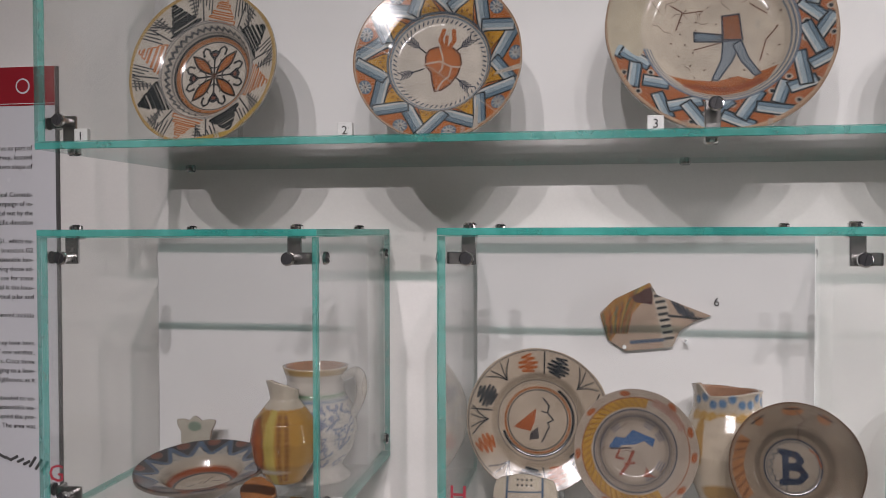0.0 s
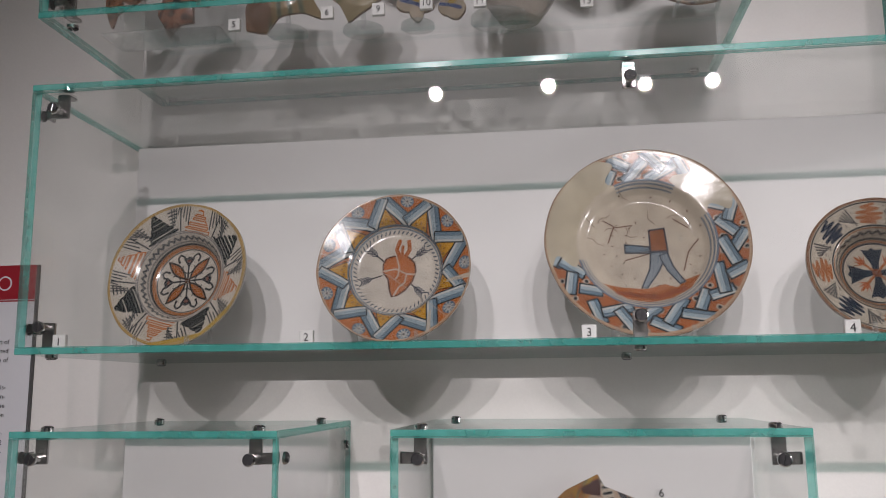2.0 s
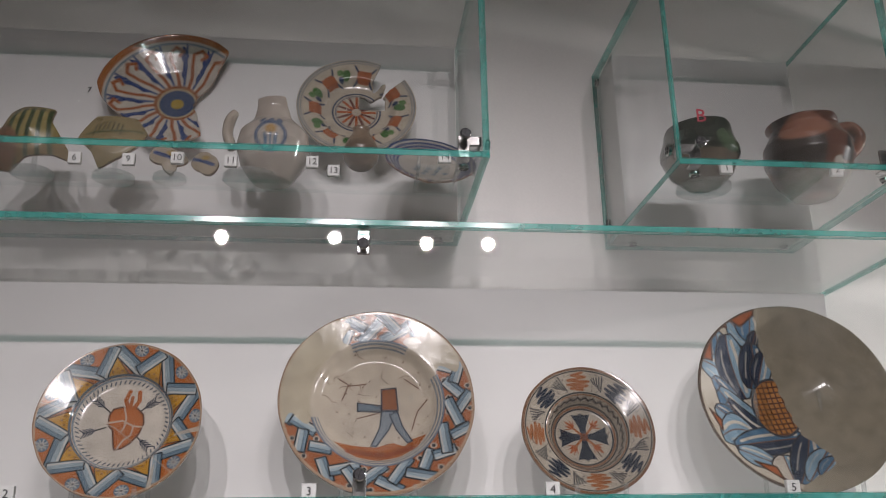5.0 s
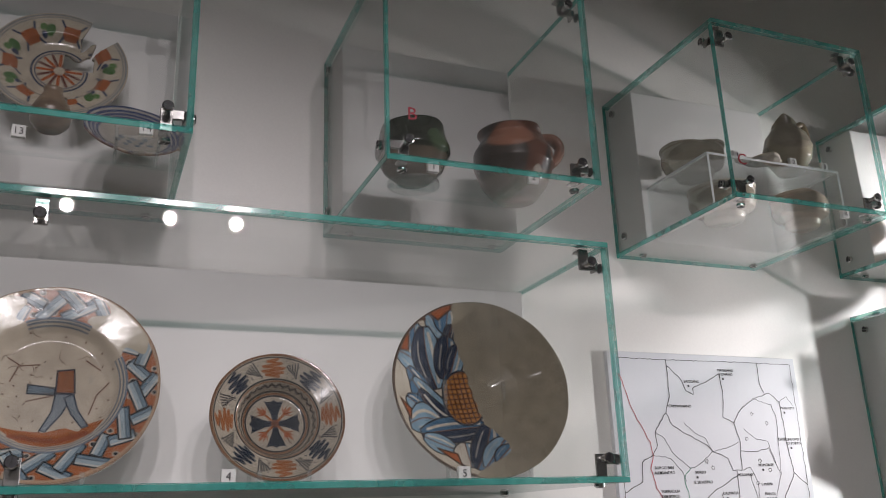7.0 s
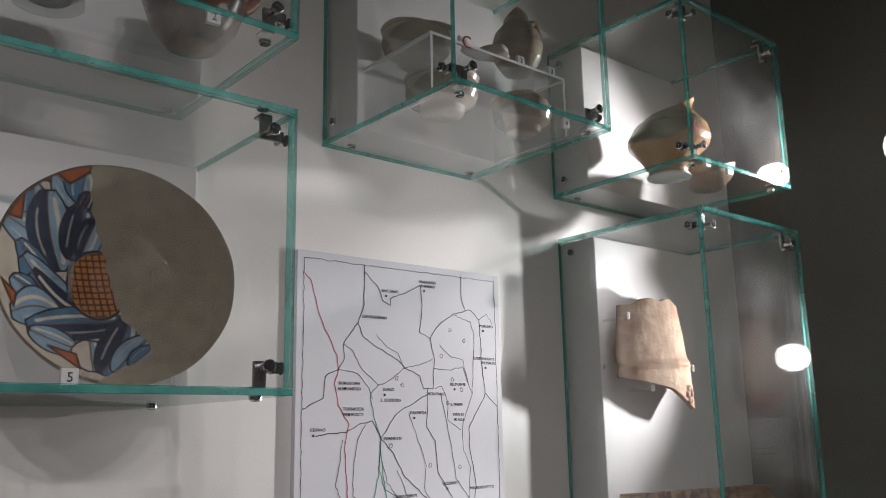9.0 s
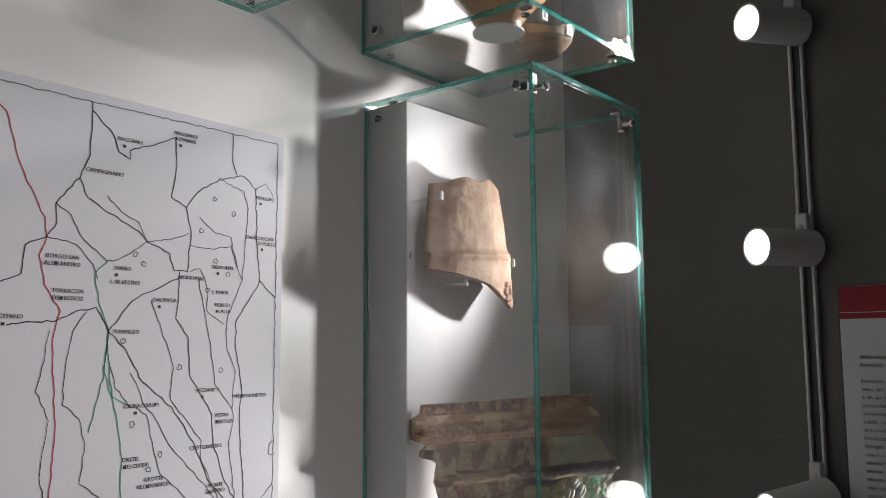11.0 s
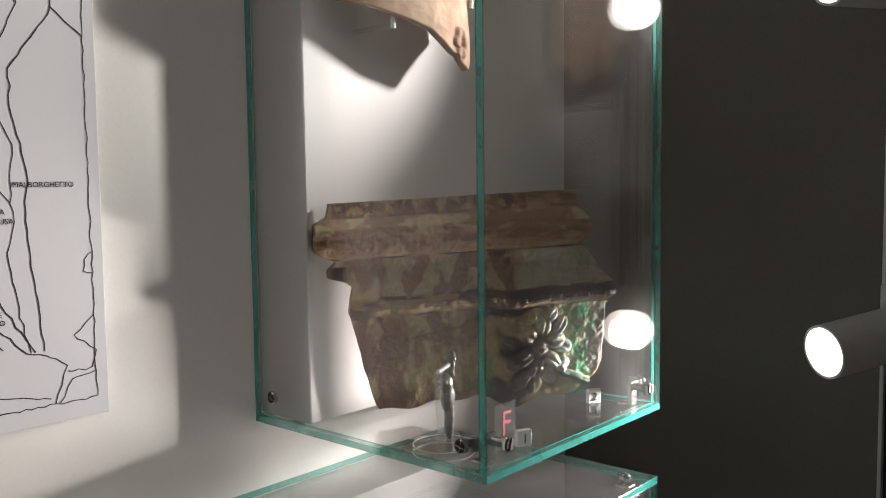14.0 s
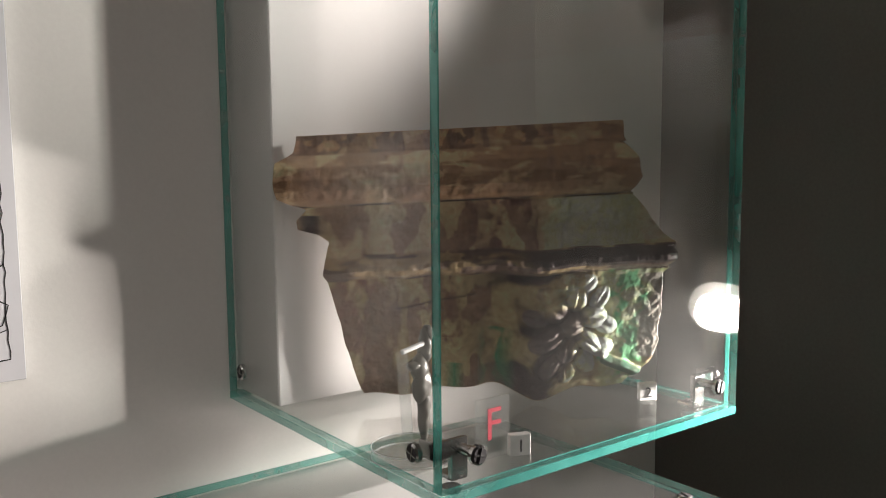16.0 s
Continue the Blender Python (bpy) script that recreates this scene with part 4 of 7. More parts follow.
dish("striped_dish", 0.076, BOWL, paint_stripes, (0.258, 1.160, 2.158), 38, 8, "broken oval dish with blue stripes on a clear easel", "dish", nr=50, na=220,
     edge=[(0, 1.0), (190, 1.0), (215, 0.85), (240, 0.62), (262, 0.7), (290, 0.6), (320, 0.82), (345, 1.0)], back=CLAY)
st = thing("plate_stand", (0.262, 1.13, TOP), "clear bent acrylic easel under a striped dish", "stand", "acrylic plate stands")
for s in (-1, 1):
    o = tube("arm", [(0.030 * s, 0.05, 0.002), (0.03 * s, -0.02, 0.002), (0.03 * s, -0.05, 0.004), (0.03 * s, -0.05, 0.03)], [0.003] * 4, st, CREAM, material=M_ACRYL)
part("crossbar", box(bmesh.new(), (-0.03, 0.045, 0.0), (0.03, 0.05, 0.05), 0.001), M_ACRYL, st)


def paint_jugpiece(b):
    b.c[:] = np.array((0.42, 0.37, 0.32))
    b.disc(270, 0.42, 26, 0.20, (0.10, 0.13, 0.20))
    b.disc(270, 0.42, 20, 0.15, (0.45, 0.41, 0.36))
    b.disc(270, 0.50, 9, 0.06, (0.40, 0.25, 0.10))
    for k in (-1, 0, 1):
        b.disc(270 + 8 * k, 0.36, 2.5, 0.09, (0.12, 0.18, 0.26))
        b.disc(270 + 14 * k, 0.62, 5, 0.05, (0.10, 0.13, 0.20))


jug = pot("jug_fragment", [(0.030, 0), (0.034, 0.004), (0.052, 0.03), (0.060, 0.06), (0.055, 0.085), (0.036, 0.105), (0.034, 0.125), (0.038, 0.140)], paint_jugpiece,
          (0.0, 1.165, TOP + 0.004), "broken grey glazed jug with a small blue shield", "jug",
          lip=[(0, 0.62), (40, 0.75), (120, 0.8), (200, 0.60), (225, 0.98), (300, 1.0), (318, 0.84), (340, 0.60)], inner=(0.3, 0.25, 0.2))
tube("handle", [(-0.066, 0, 0.06), (-0.075, 0, 0.085), (-0.072, 0, 0.11), (-0.064, 0, 0.125)], [0.008, 0.009, 0.009, 0.006], jug, (0.45, 0.39, 0.32), flat=1.5)
disc_stand(-0.03, 1.15, TOP, 0.03, 0.045)
pot("clay_beaker", [(0.016, 0), (0.026, 0.010), (0.029, 0.028), (0.020, 0.046), (0.012, 0.06), (0.014, 0.066)], lambda b: b.disc(260, 0.3, 60, 0.3, (0.14, 0.10, 0.07)),
    (0.142, 1.085, TOP), "small brown clay spindle-shaped fragment lying loose", "pottery", ground=(0.22, 0.16, 0.11), material=M_DULL, n=48, m=24)


def paint_olive(b):
    b.c[:] = np.array((0.31, 0.23, 0.11))
    b.disc(0.1, 0.2, 0.6, 0.5, (0.36, 0.30, 0.13), 0, 0.8)
    for k in range(5):
        b.line([(-0.55 + 0.26 * k, -0.75), (-0.42 + 0.2 * k, 0.1), (-0.36 + 0.18 * k, 0.55)], 0.045, (0.08, 0.11, 0.05))
    for y in (0.52, 0.62):
        b.line([(-0.5, y), (0.5, y + 0.03)], 0.012, (0.10, 0.07, 0.04))
    b.disc(-0.6, -0.4, 0.4, 0.5, (0.24, 0.14, 0.08), 0, 0.8)


dish("jar_fragment", 0.072, [(0, 0.45), (0.5, 0.34), (1, -0.05)], paint_olive, (-0.375, 1.165, TOP + 0.072), 6, 0, "broken olive jar shoulder with green vertical stripes", "jar fragment", nr=50, na=200,
     edge=polygon_edge([(0.92, -0.58), (0.62, -0.10), (0.42, 0.22), (0.40, 0.64), (-0.30, 0.70), (-0.52, 0.52), (-0.60, 0.15), (-0.95, -0.22), (-0.90, -0.74), (-0.40, -0.86), (-0.05, -0.62), (0.50, -0.52)]), back=CLAY, material=M_DULL, wave=0.006)
disc_stand(-0.365, 1.15, TOP, 0.035)


def paint_fish(b):
    b.c[:] = np.array((0.33, 0.27, 0.15))
    for k in range(7):
        b.line([(-0.5 + 0.11 * k, 0.2 - 0.05 * abs(k - 3)), (-0.46 + 0.11 * k, 0.48 - 0.04 * abs(k - 3))], 0.02, (0.10, 0.10, 0.06))
    b.line([(-0.7, 0.1), (0.7, 0.2)], 0.02, (0.10, 0.14, 0.07))
    b.line([(-0.6, -0.3), (0.0, -0.1), (0.6, -0.2)], 0.03, (0.14, 0.17, 0.07))


dish("sherd", 0.062, [(0, 0.18), (0.5, 0.12), (1, -0.1)], paint_fish, (-0.248, 1.150, TOP + 0.066), 8, 0, "angular olive sherd with ribbed dark strokes", "sherd", nr=40, na=160,
     edge=polygon_edge([(0.80, 0.20), (0.50, 0.66), (-0.10, 0.70), (-0.55, 0.72), (-0.95, 0.05), (-0.50, -0.42), (-0.30, -0.85), (0.25, -0.55), (0.60, -0.25)]), back=CLAY, material=M_DULL)
disc_stand(-0.245, 1.158, TOP, 0.05)


def paint_slip(b):
    b.c[:] = np.array((0.42, 0.36, 0.28))
    b.line([(-0.7, 0.3), (0.6, -0.2)], 0.12, (0.06, 0.10, 0.24))
    b.disc(0.1, 0.3, 0.25, 0.2, (0.40, 0.28, 0.06))


dish("sherd", 0.030, [(0, 0.1), (1, -0.08)], paint_slip, (-0.160, 1.145, TOP + 0.034), 10, 10, "small triangular blue and yellow sherd", "sherd", nr=24, na=90,
     edge=[(0, 1), (60, 0.6), (120, 0.95), (180, 1.0), (230, 0.5), (280, 0.95), (320, 0.6)], back=CLAY)
disc_stand(-0.158, 1.155, TOP, 0.03, 0.026)
dish("sherd", 0.026, [(0, 0.1), (1, -0.08)], paint_slip, (-0.105, 1.140, TOP + 0.026), 12, -12, "small grey sherd with dark stripes", "sherd", nr=24, na=90,
     edge=[(0, 0.9), (50, 0.7), (110, 0.9), (180, 0.8), (250, 0.6), (300, 1.0)], back=CLAY)
SHERDS = [(-0.655, 2.268, 0.040, (0.22, 0.13, 0.08), [(0.85, 0.35), (0.40, 0.80), (-0.15, 0.70), (-0.50, 0.40), (-0.95, 0.20), (-0.70, -0.35), (-0.20, -0.80), (0.30, -0.55), (0.75, -0.40)]),
          (-0.645, 2.180, 0.042, (0.26, 0.14, 0.08), [(0.95, 0.70), (0.45, 0.60), (0.05, 0.75), (-0.35, 0.45), (-0.80, 0.80), (-0.75, -0.20), (-0.50, -0.95), (-0.20, -0.50), (0.45, -0.10)]),
          (-0.524, 2.262, 0.038, (0.20, 0.14, 0.06), [(0.55, 0.85), (0.10, 0.95), (-0.35, 0.35), (-0.60, -0.45), (-0.35, -0.90), (0.15, -0.55), (0.50, 0.20)]),
          (-0.550, 2.170, 0.050, (0.27, 0.14, 0.09), [(0.60, 0.35), (0.30, 0.90), (-0.05, 0.55), (-0.60, 0.45), (-0.85, -0.10), (-0.55, -0.55), (-0.40, -0.95), (0.10, -0.70), (0.55, -0.60)]),
          (-0.508, 2.190, 0.034, (0.33, 0.12, 0.06), [(0.90, 0.20), (0.55, 0.75), (-0.20, 0.85), (-0.70, 0.30), (-0.45, -0.60), (0.20, -0.75), (0.70, -0.35)])]


def sherd_paint(k, c):
    def paint(b):
        b.c[:] = np.array(c)
        n = fbm(b.x, b.y, 3.0, 20.0 + k)
        b.lay(np.clip(n * 2.2, 0, 0.7), Vector(c) * 1.7)
        b.lay(np.clip(-n * 2.5 - 0.2, 0, 0.8), (0.06, 0.035, 0.02))
        if k == 3:
            b.disc(0.05, -0.05, 0.16, 0.20, (0.02, 0.012, 0.01))
        else:
            b.line([(-0.7, 0.5 - 0.2 * k), (0.0, 0.2), (0.6, 0.3 - 0.15 * k)], 0.05, (0.07, 0.05, 0.03), 0.7)
    return paint


for k, (x, z, R, c, shape) in enumerate(SHERDS):
    dish("sherd", R, [(0, 0.30), (0.5, 0.20), (1, -0.12)], sherd_paint(k, c), (x, 1.156, z), 6, 12 - 7 * k, "small broken reddish-brown pottery sherd on a clear sheet", "sherd", nr=40, na=160, thick=0.006,
         edge=polygon_edge(shape), back=CLAY, material=M_DULL, group="mounted sherds", wave=0.012, seed=k)
sh = thing("acrylic_sheet", (-0.57, 1.176, TOP), "clear acrylic sheet holding small sherds", "stand")
part("sheet", box(bmesh.new(), (-0.085, -0.004, 0), (0.11, 0.0, 0.17), 0.0008), M_ACRYL, sh)
part("foot", box(bmesh.new(), (-0.085, -0.07, 0), (0.11, -0.004, 0.004), 0.0008), M_ACRYL, sh)
for n, x, y in (("5", -0.442, 1.12), ("6", -0.288, 1.10), ("9", -0.209, 1.10), ("10", -0.135, 1.09), ("11", -0.056, 1.095), ("12", 0.068, 1.09), ("13", 0.100, 1.12)):
    tag(n, x, y, TOP, 0.019)
tag("14", 0.272, 1.075, TOP + 0.008, 0.02)
for n, x, z in (("2", -0.655, 2.372), ("4", -0.562, 2.303), ("3", -0.557, 2.178), ("7", -0.352, 2.345)):
    o = letters("printed_number", n, 0.016, Matrix.Translation((x, BOARD - 0.001, z)) @ FACING, M_INK, None)
    tagged(o, "small black number printed on a white board", "number", "printed numbers")

# cube case with two dark pots


def paint_darkpot(b):
    b.c[:] = np.array((0.022, 0.028, 0.018))
    b.lay((b.y < 0.42) * 0.8, (0.16, 0.125, 0.09))
    b.disc(300, 0.6, 25, 0.2, (0.06, 0.09, 0.05))


pot("dark_pot", [(0.028, 0), (0.032, 0.004), (0.052, 0.022), (0.066, 0.052), (0.066, 0.062), (0.058, 0.085), (0.056, 0.105)], paint_darkpot, (0.712, 1.135, TOP + 0.006),
    "dark green glazed pot fragment on a clear stand", "pot", lip=[(0, 0.8), (40, 0.6), (120, 0.7), (190, 0.95), (300, 1.0), (330, 0.97), (345, 0.8)], inner=(0.05, 0.05, 0.04))
disc_stand(0.712, 1.135, TOP, 0.006, 0.045)


def paint_terracotta(b):
    b.c[:] = np.array((0.14, 0.052, 0.028))
    b.disc(215, 0.5, 50, 0.6, (0.055, 0.040, 0.032), 0, 0.9)
    b.lay(np.clip((0.32 - b.y) * 8, 0, 0.9), (0.24, 0.20, 0.165))
    b.disc(285, 0.30, 9, 0.07, (0.50, 0.46, 0.40))
    b.poly([(290, 0.34), (318, 0.32), (306, 0.78)], (0.012, 0.008, 0.006))
    b.disc(240, 0.8, 40, 0.2, (0.36, 0.16, 0.10), 0, 0.6)


jug = pot("terracotta_jug", [(0.036, 0), (0.040, 0.003), (0.060, 0.030), (0.074, 0.066), (0.073, 0.092), (0.060, 0.114), (0.057, 0.122), (0.064, 0.133)], paint_terracotta,
          (0.915, 1.150, TOP), "smoke-blackened terracotta jug with a handle and a hole", "jug", material=M_DULL, ground=(0.3, 0.13, 0.075),
          lip=[(0, 0.9), (30, 1.0), (290, 1.0), (310, 0.93), (340, 0.88)])
tube("handle", [(0.054, -0.01, 0.125), (0.078, -0.012, 0.128), (0.092, -0.014, 0.112), (0.086, -0.012, 0.090), (0.071, -0.01, 0.075)], [0.010, 0.010, 0.009, 0.009, 0.009], jug, (0.27, 0.12, 0.07), flat=1.4, material=M_DULL)
tag("1", 0.722, 1.065, TOP, 0.02)
tag("2", 0.905, 1.06, TOP, 0.02)

# cube case with bowls on a riser
TOPC = Z3 + 0.012 + GLASS
riser = thing("acrylic_riser", (1.50, 1.205, TOPC), "clear acrylic step carrying two vessels", "riser")
for nm, lo, hi, ax in (("top_sheet", (-0.175, -0.10, 0.118), (0.170, 0.105, 0.123), 2), ("side_sheet", (-0.175, -0.10, 0), (-0.170, 0.105, 0.1175), 0), ("side_sheet", (0.165, -0.10, 0), (0.170, 0.105, 0.1175), 0)):
    bm = box(bmesh.new(), lo, hi)
    for f in bm.faces:
        f.material_index = 0 if abs(f.normal[ax]) > 0.9 else 1
    part(nm, bm, [M_ACRYL, M_ACRYL_EDGE], riser)


def paint_plain(b):
    b.disc(250, 0.6, 70, 0.3, (0.36, 0.32, 0.25), 0, 0.6)
    b.disc(120, 0.4, 60, 0.3, (0.36, 0.32, 0.25), 0, 0.6)
    b.band(b.y - 0.9, 0.02, (0.33, 0.28, 0.21), 0.6)


PALE = (0.60, 0.55, 0.46)
SQUAT = [(0.036, 0), (0.040, 0.003), (0.042, 0.014), (0.062, 0.024), (0.068, 0.040), (0.066, 0.058), (0.070, 0.070)]
pot("bowl", SQUAT, paint_plain, (1.398, 1.235, TOPC + 0.123), "pale glazed bowl on a clear step", "bowl", ground=PALE, inner=PALE, lip=[(0, 1), (200, 1), (250, 0.9), (300, 1)])
pot("bowl", SQUAT, paint_plain, (1.400, 1.165, TOPC), "pale cream bowl under a clear step", "bowl", ground=(0.66, 0.61, 0.52), inner=PALE)
pot("bowl", [(r * 0.86, z) for r, z in SQUAT], paint_plain, (1.592, 1.150, TOPC), "broken pinkish cream bowl under a clear step", "bowl", ground=(0.58, 0.48, 0.38), inner=CLAY,
    lip=[(0, 0.9), (60, 1), (240, 1), (280, 0.85), (310, 0.75), (340, 0.9)])
jug = pot("small_jug", [(0.028, 0), (0.031, 0.003), (0.046, 0.028), (0.052, 0.055), (0.044, 0.082), (0.026, 0.105), (0.028, 0.130)], paint_plain, (1.580, 1.145, TOPC + 0.123),
          "cream glazed jug with a broken neck and loop handle", "jug", ground=(0.43, 0.38, 0.28), lip=[(0, 0.86), (100, 0.84), (180, 0.88), (230, 1.0), (300, 0.86)])
tube("handle", [(0.030, 0, 0.11), (0.048, 0, 0.118), (0.058, 0, 0.095), (0.055, 0, 0.07), (0.047, 0, 0.05)], [0.008, 0.008, 0.007, 0.007, 0.007], jug, (0.40, 0.33, 0.22), flat=1.4)
dish("saucer_fragment", 0.055, BOWL, lambda b: None, (1.485, 1.130, TOPC + 0.143), 80, 0, "flat cream saucer fragment on a clear step", "saucer", nr=24, na=100, ground=PALE,
     edge=[(0, 1), (150, 0.9), (200, 0.6), (260, 0.9), (320, 0.7)])
tag("1", 1.410, 1.115, TOPC + 0.123, 0.018)
tag("2", 1.555, 1.112, TOPC + 0.123, 0.018)
tag("4", 1.628, 1.07, TOPC, 0.018)
tag("3", 1.640, 1.112, TOPC + 0.123, 0.018)

# cube case with the orange jug


def paint_orangejug(b):
    b.c[:] = np.array((0.42, 0.25, 0.12))
    b.disc(200, 0.55, 70, 0.22, (0.17, 0.17, 0.10), 0, 0.7)
    b.disc(290, 0.3, 60, 0.25, (0.46, 0.28, 0.15), 0, 0.8)
    b.band(b.y - 0.62, 0.015, (0.3, 0.17, 0.09), 0.7)


jug = pot("orange_jug", [(0.040, 0), (0.044, 0.003), (0.044, 0.012), (0.062, 0.040), (0.092, 0.072), (0.096, 0.090), (0.084, 0.122), (0.056, 0.152), (0.040, 0.170), (0.042, 0.200)], paint_orangejug,
          (2.072, 1.155, TOPC + 0.004), "broken orange-ochre jug with a pinched neck on a clear ring", "jug", material=M_DULL, ground=(0.42, 0.25, 0.12), lean=0.055,
          lip=[(0, 0.94), (60, 0.86), (150, 0.76), (190, 0.80), (230, 0.88), (285, 1.0), (330, 0.97)])
ring = thing("acrylic_ring", (2.072, 1.155, TOPC), "white-edged clear ring under a jug", "stand")
part("ring", rod(bmesh.new(), (0, 0, 0), (0, 0, 0.004), 0.050, n=36), M_ACRYL_EDGE, ring)
pot("dark_bowl", [(0.034, 0), (0.038, 0.003), (0.062, 0.03), (0.070, 0.06), (0.066, 0.075)], paint_plain, (2.235, 1.16, TOPC), "brown clay bowl fragment with a worn rim", "bowl",
    ground=(0.26, 0.18, 0.13), material=M_DULL, lip=[(0, 1), (150, 0.8), (230, 0.6), (300, 0.85)])
tag("1", 2.070, 1.050, TOPC, 0.02)
tag("2", 2.165, 1.055, TOPC, 0.02)

# ---- contents of the lower row ----
LOW = Z1 + GLASS


def paint_profile_dish(b):
    b.c[:] = np.array((0.47, 0.40, 0.32))
    rnd = random.Random(8)
    for d, kind in ((100, 0), (68, 1), (38, 2), (128, 2), (155, 1), (205, 0), (262, 1), (290, 0), (318, 1), (345, 2), (10, 2), (180, 2), (235, 2)):
        if kind == 0:
            scribble(b, d, 0.68, 0.92, 0.13, 4, (0.42, 0.14, 0.04), 0.016)
        elif kind == 1:
            scribble(b, d, 0.67, 0.92, 0.15, 5, (0.03, 0.04, 0.05), 0.016)
            b.line([polar(0.66, d + 14), polar(0.94, d + 16)], 0.011, INK)
        else:
            for q in (-9, -3, 5, 10):
                b.line([polar(0.70, d), polar(0.82, d + q * 0.6), polar(0.93, d + q * 1.3)], 0.009, INK)
    b.ring(0.97, 0.007, INK, 0.8)
    b.lay((np.abs(np.hypot(b.x, b.y) - 0.60) < 0.05) * 0.35, (0.33, 0.27, 0.20))
    b.ring(0.56, 0.006, INK, 0.7)
    for k in range(30):
        d = 200 + 7.2 * k
        b.line([polar(0.50, d), polar(0.50, d + 4)], 0.020, INK)
    b.ring(0.455, 0.016, (0.36, 0.15, 0.05), 0.9)
    b.ring(0.42, 0.008, INK)
    # plain wedge and strokes in the painting's colours
    b.poly([(-0.34, -0.10), (-0.02, 0.16), (-0.04, -0.02), (-0.10, -0.16)], (0.36, 0.11, 0.025))
    b.poly([(-0.10, -0.18), (0.0, -0.10), (0.02, -0.26), (-0.12, -0.28)], (0.08, 0.07, 0.07))
    b.line([(0.08, 0.30), (0.16, 0.20), (0.14, 0.10), (0.22, 0.0), (0.14, -0.04), (0.16, -0.10), (0.06, -0.30)], 0.011, INK)
    b.line([(0.06, 0.12), (0.12, 0.10)], 0.010, INK)


def paint_boat_dish(b):
    b.c[:] = np.array((0.40, 0.34, 0.28))
    r, d = np.hypot(b.x, b.y), np.degrees(np.arctan2(b.y, b.x)) % 360
    rope = (np.abs(r - 0.78) < 0.075) & ((d > 75) & (d < 300))
    b.lay(rope * 0.95, (0.46, 0.28, 0.055))
    for k in range(30):
        e = 76 + 7.6 * k
        if e < 296:
            b.line([polar(0.72, e), polar(0.84, e + 7)], 0.009, (0.24, 0.11, 0.03))
    b.ring(0.86, 0.008, (0.30, 0.12, 0.05))
    for e in (100, 140, 185, 240, 355, 20, 50, 320):
        b.disc(*polar(0.93, e), 0.09, 0.045, (0.36, 0.13, 0.05), e + 80, 0.8)
    b.lay(((d > 25) & (d < 70) & (np.abs(r - 0.84) < 0.06)) * 0.8, (0.33, 0.20, 0.16))
    b.lay((np.abs(r - 0.62) < 0.05) * 0.5, (0.24, 0.20, 0.17))
    b.ring(0.665, 0.009, (0.05, 0.07, 0.11))
    b.ring(0.56, 0.008, (0.05, 0.07, 0.11), 0.7)
    for e in (30, 60, 130, 330, 300):
        for q in range(3):
            b.line([polar(0.44 + 0.04 * q, e - 9), polar(0.44 + 0.04 * q, e + 9)], 0.007, (0.08, 0.10, 0.16))
    b.poly([(-0.42, 0.05), (-0.30, 0.22), (-0.16, 0.20), (-0.02, 0.34), (0.12, 0.28), (0.34, 0.20), (0.30, 0.06), (0.16, 0.16), (0.02, 0.10), (-0.2, 0.08), (-0.3, 0.0)], (0.05, 0.13, 0.27))
    b.line([(-0.40, 0.02), (-0.06, 0.04)], 0.014, (0.08, 0.05, 0.05))
    b.line([(-0.24, 0.0), (-0.30, -0.12), (-0.18, -0.14)], 0.018, (0.30, 0.08, 0.04))
    b.line([(-0.02, -0.02), (-0.12, -0.25), (-0.22, -0.38)], 0.026, (0.30, 0.08, 0.04))
    b.line([(-0.16, -0.22), (0.0, -0.20)], 0.018, (0.30, 0.08, 0.04))
    b.poly([(0.14, -0.42), (0.20, -0.26), (0.24, -0.36), (0.34, -0.42)], (0.32, 0.10, 0.05))
    cracks(b, 4, 0.7, BROWN, 0.006, 12)


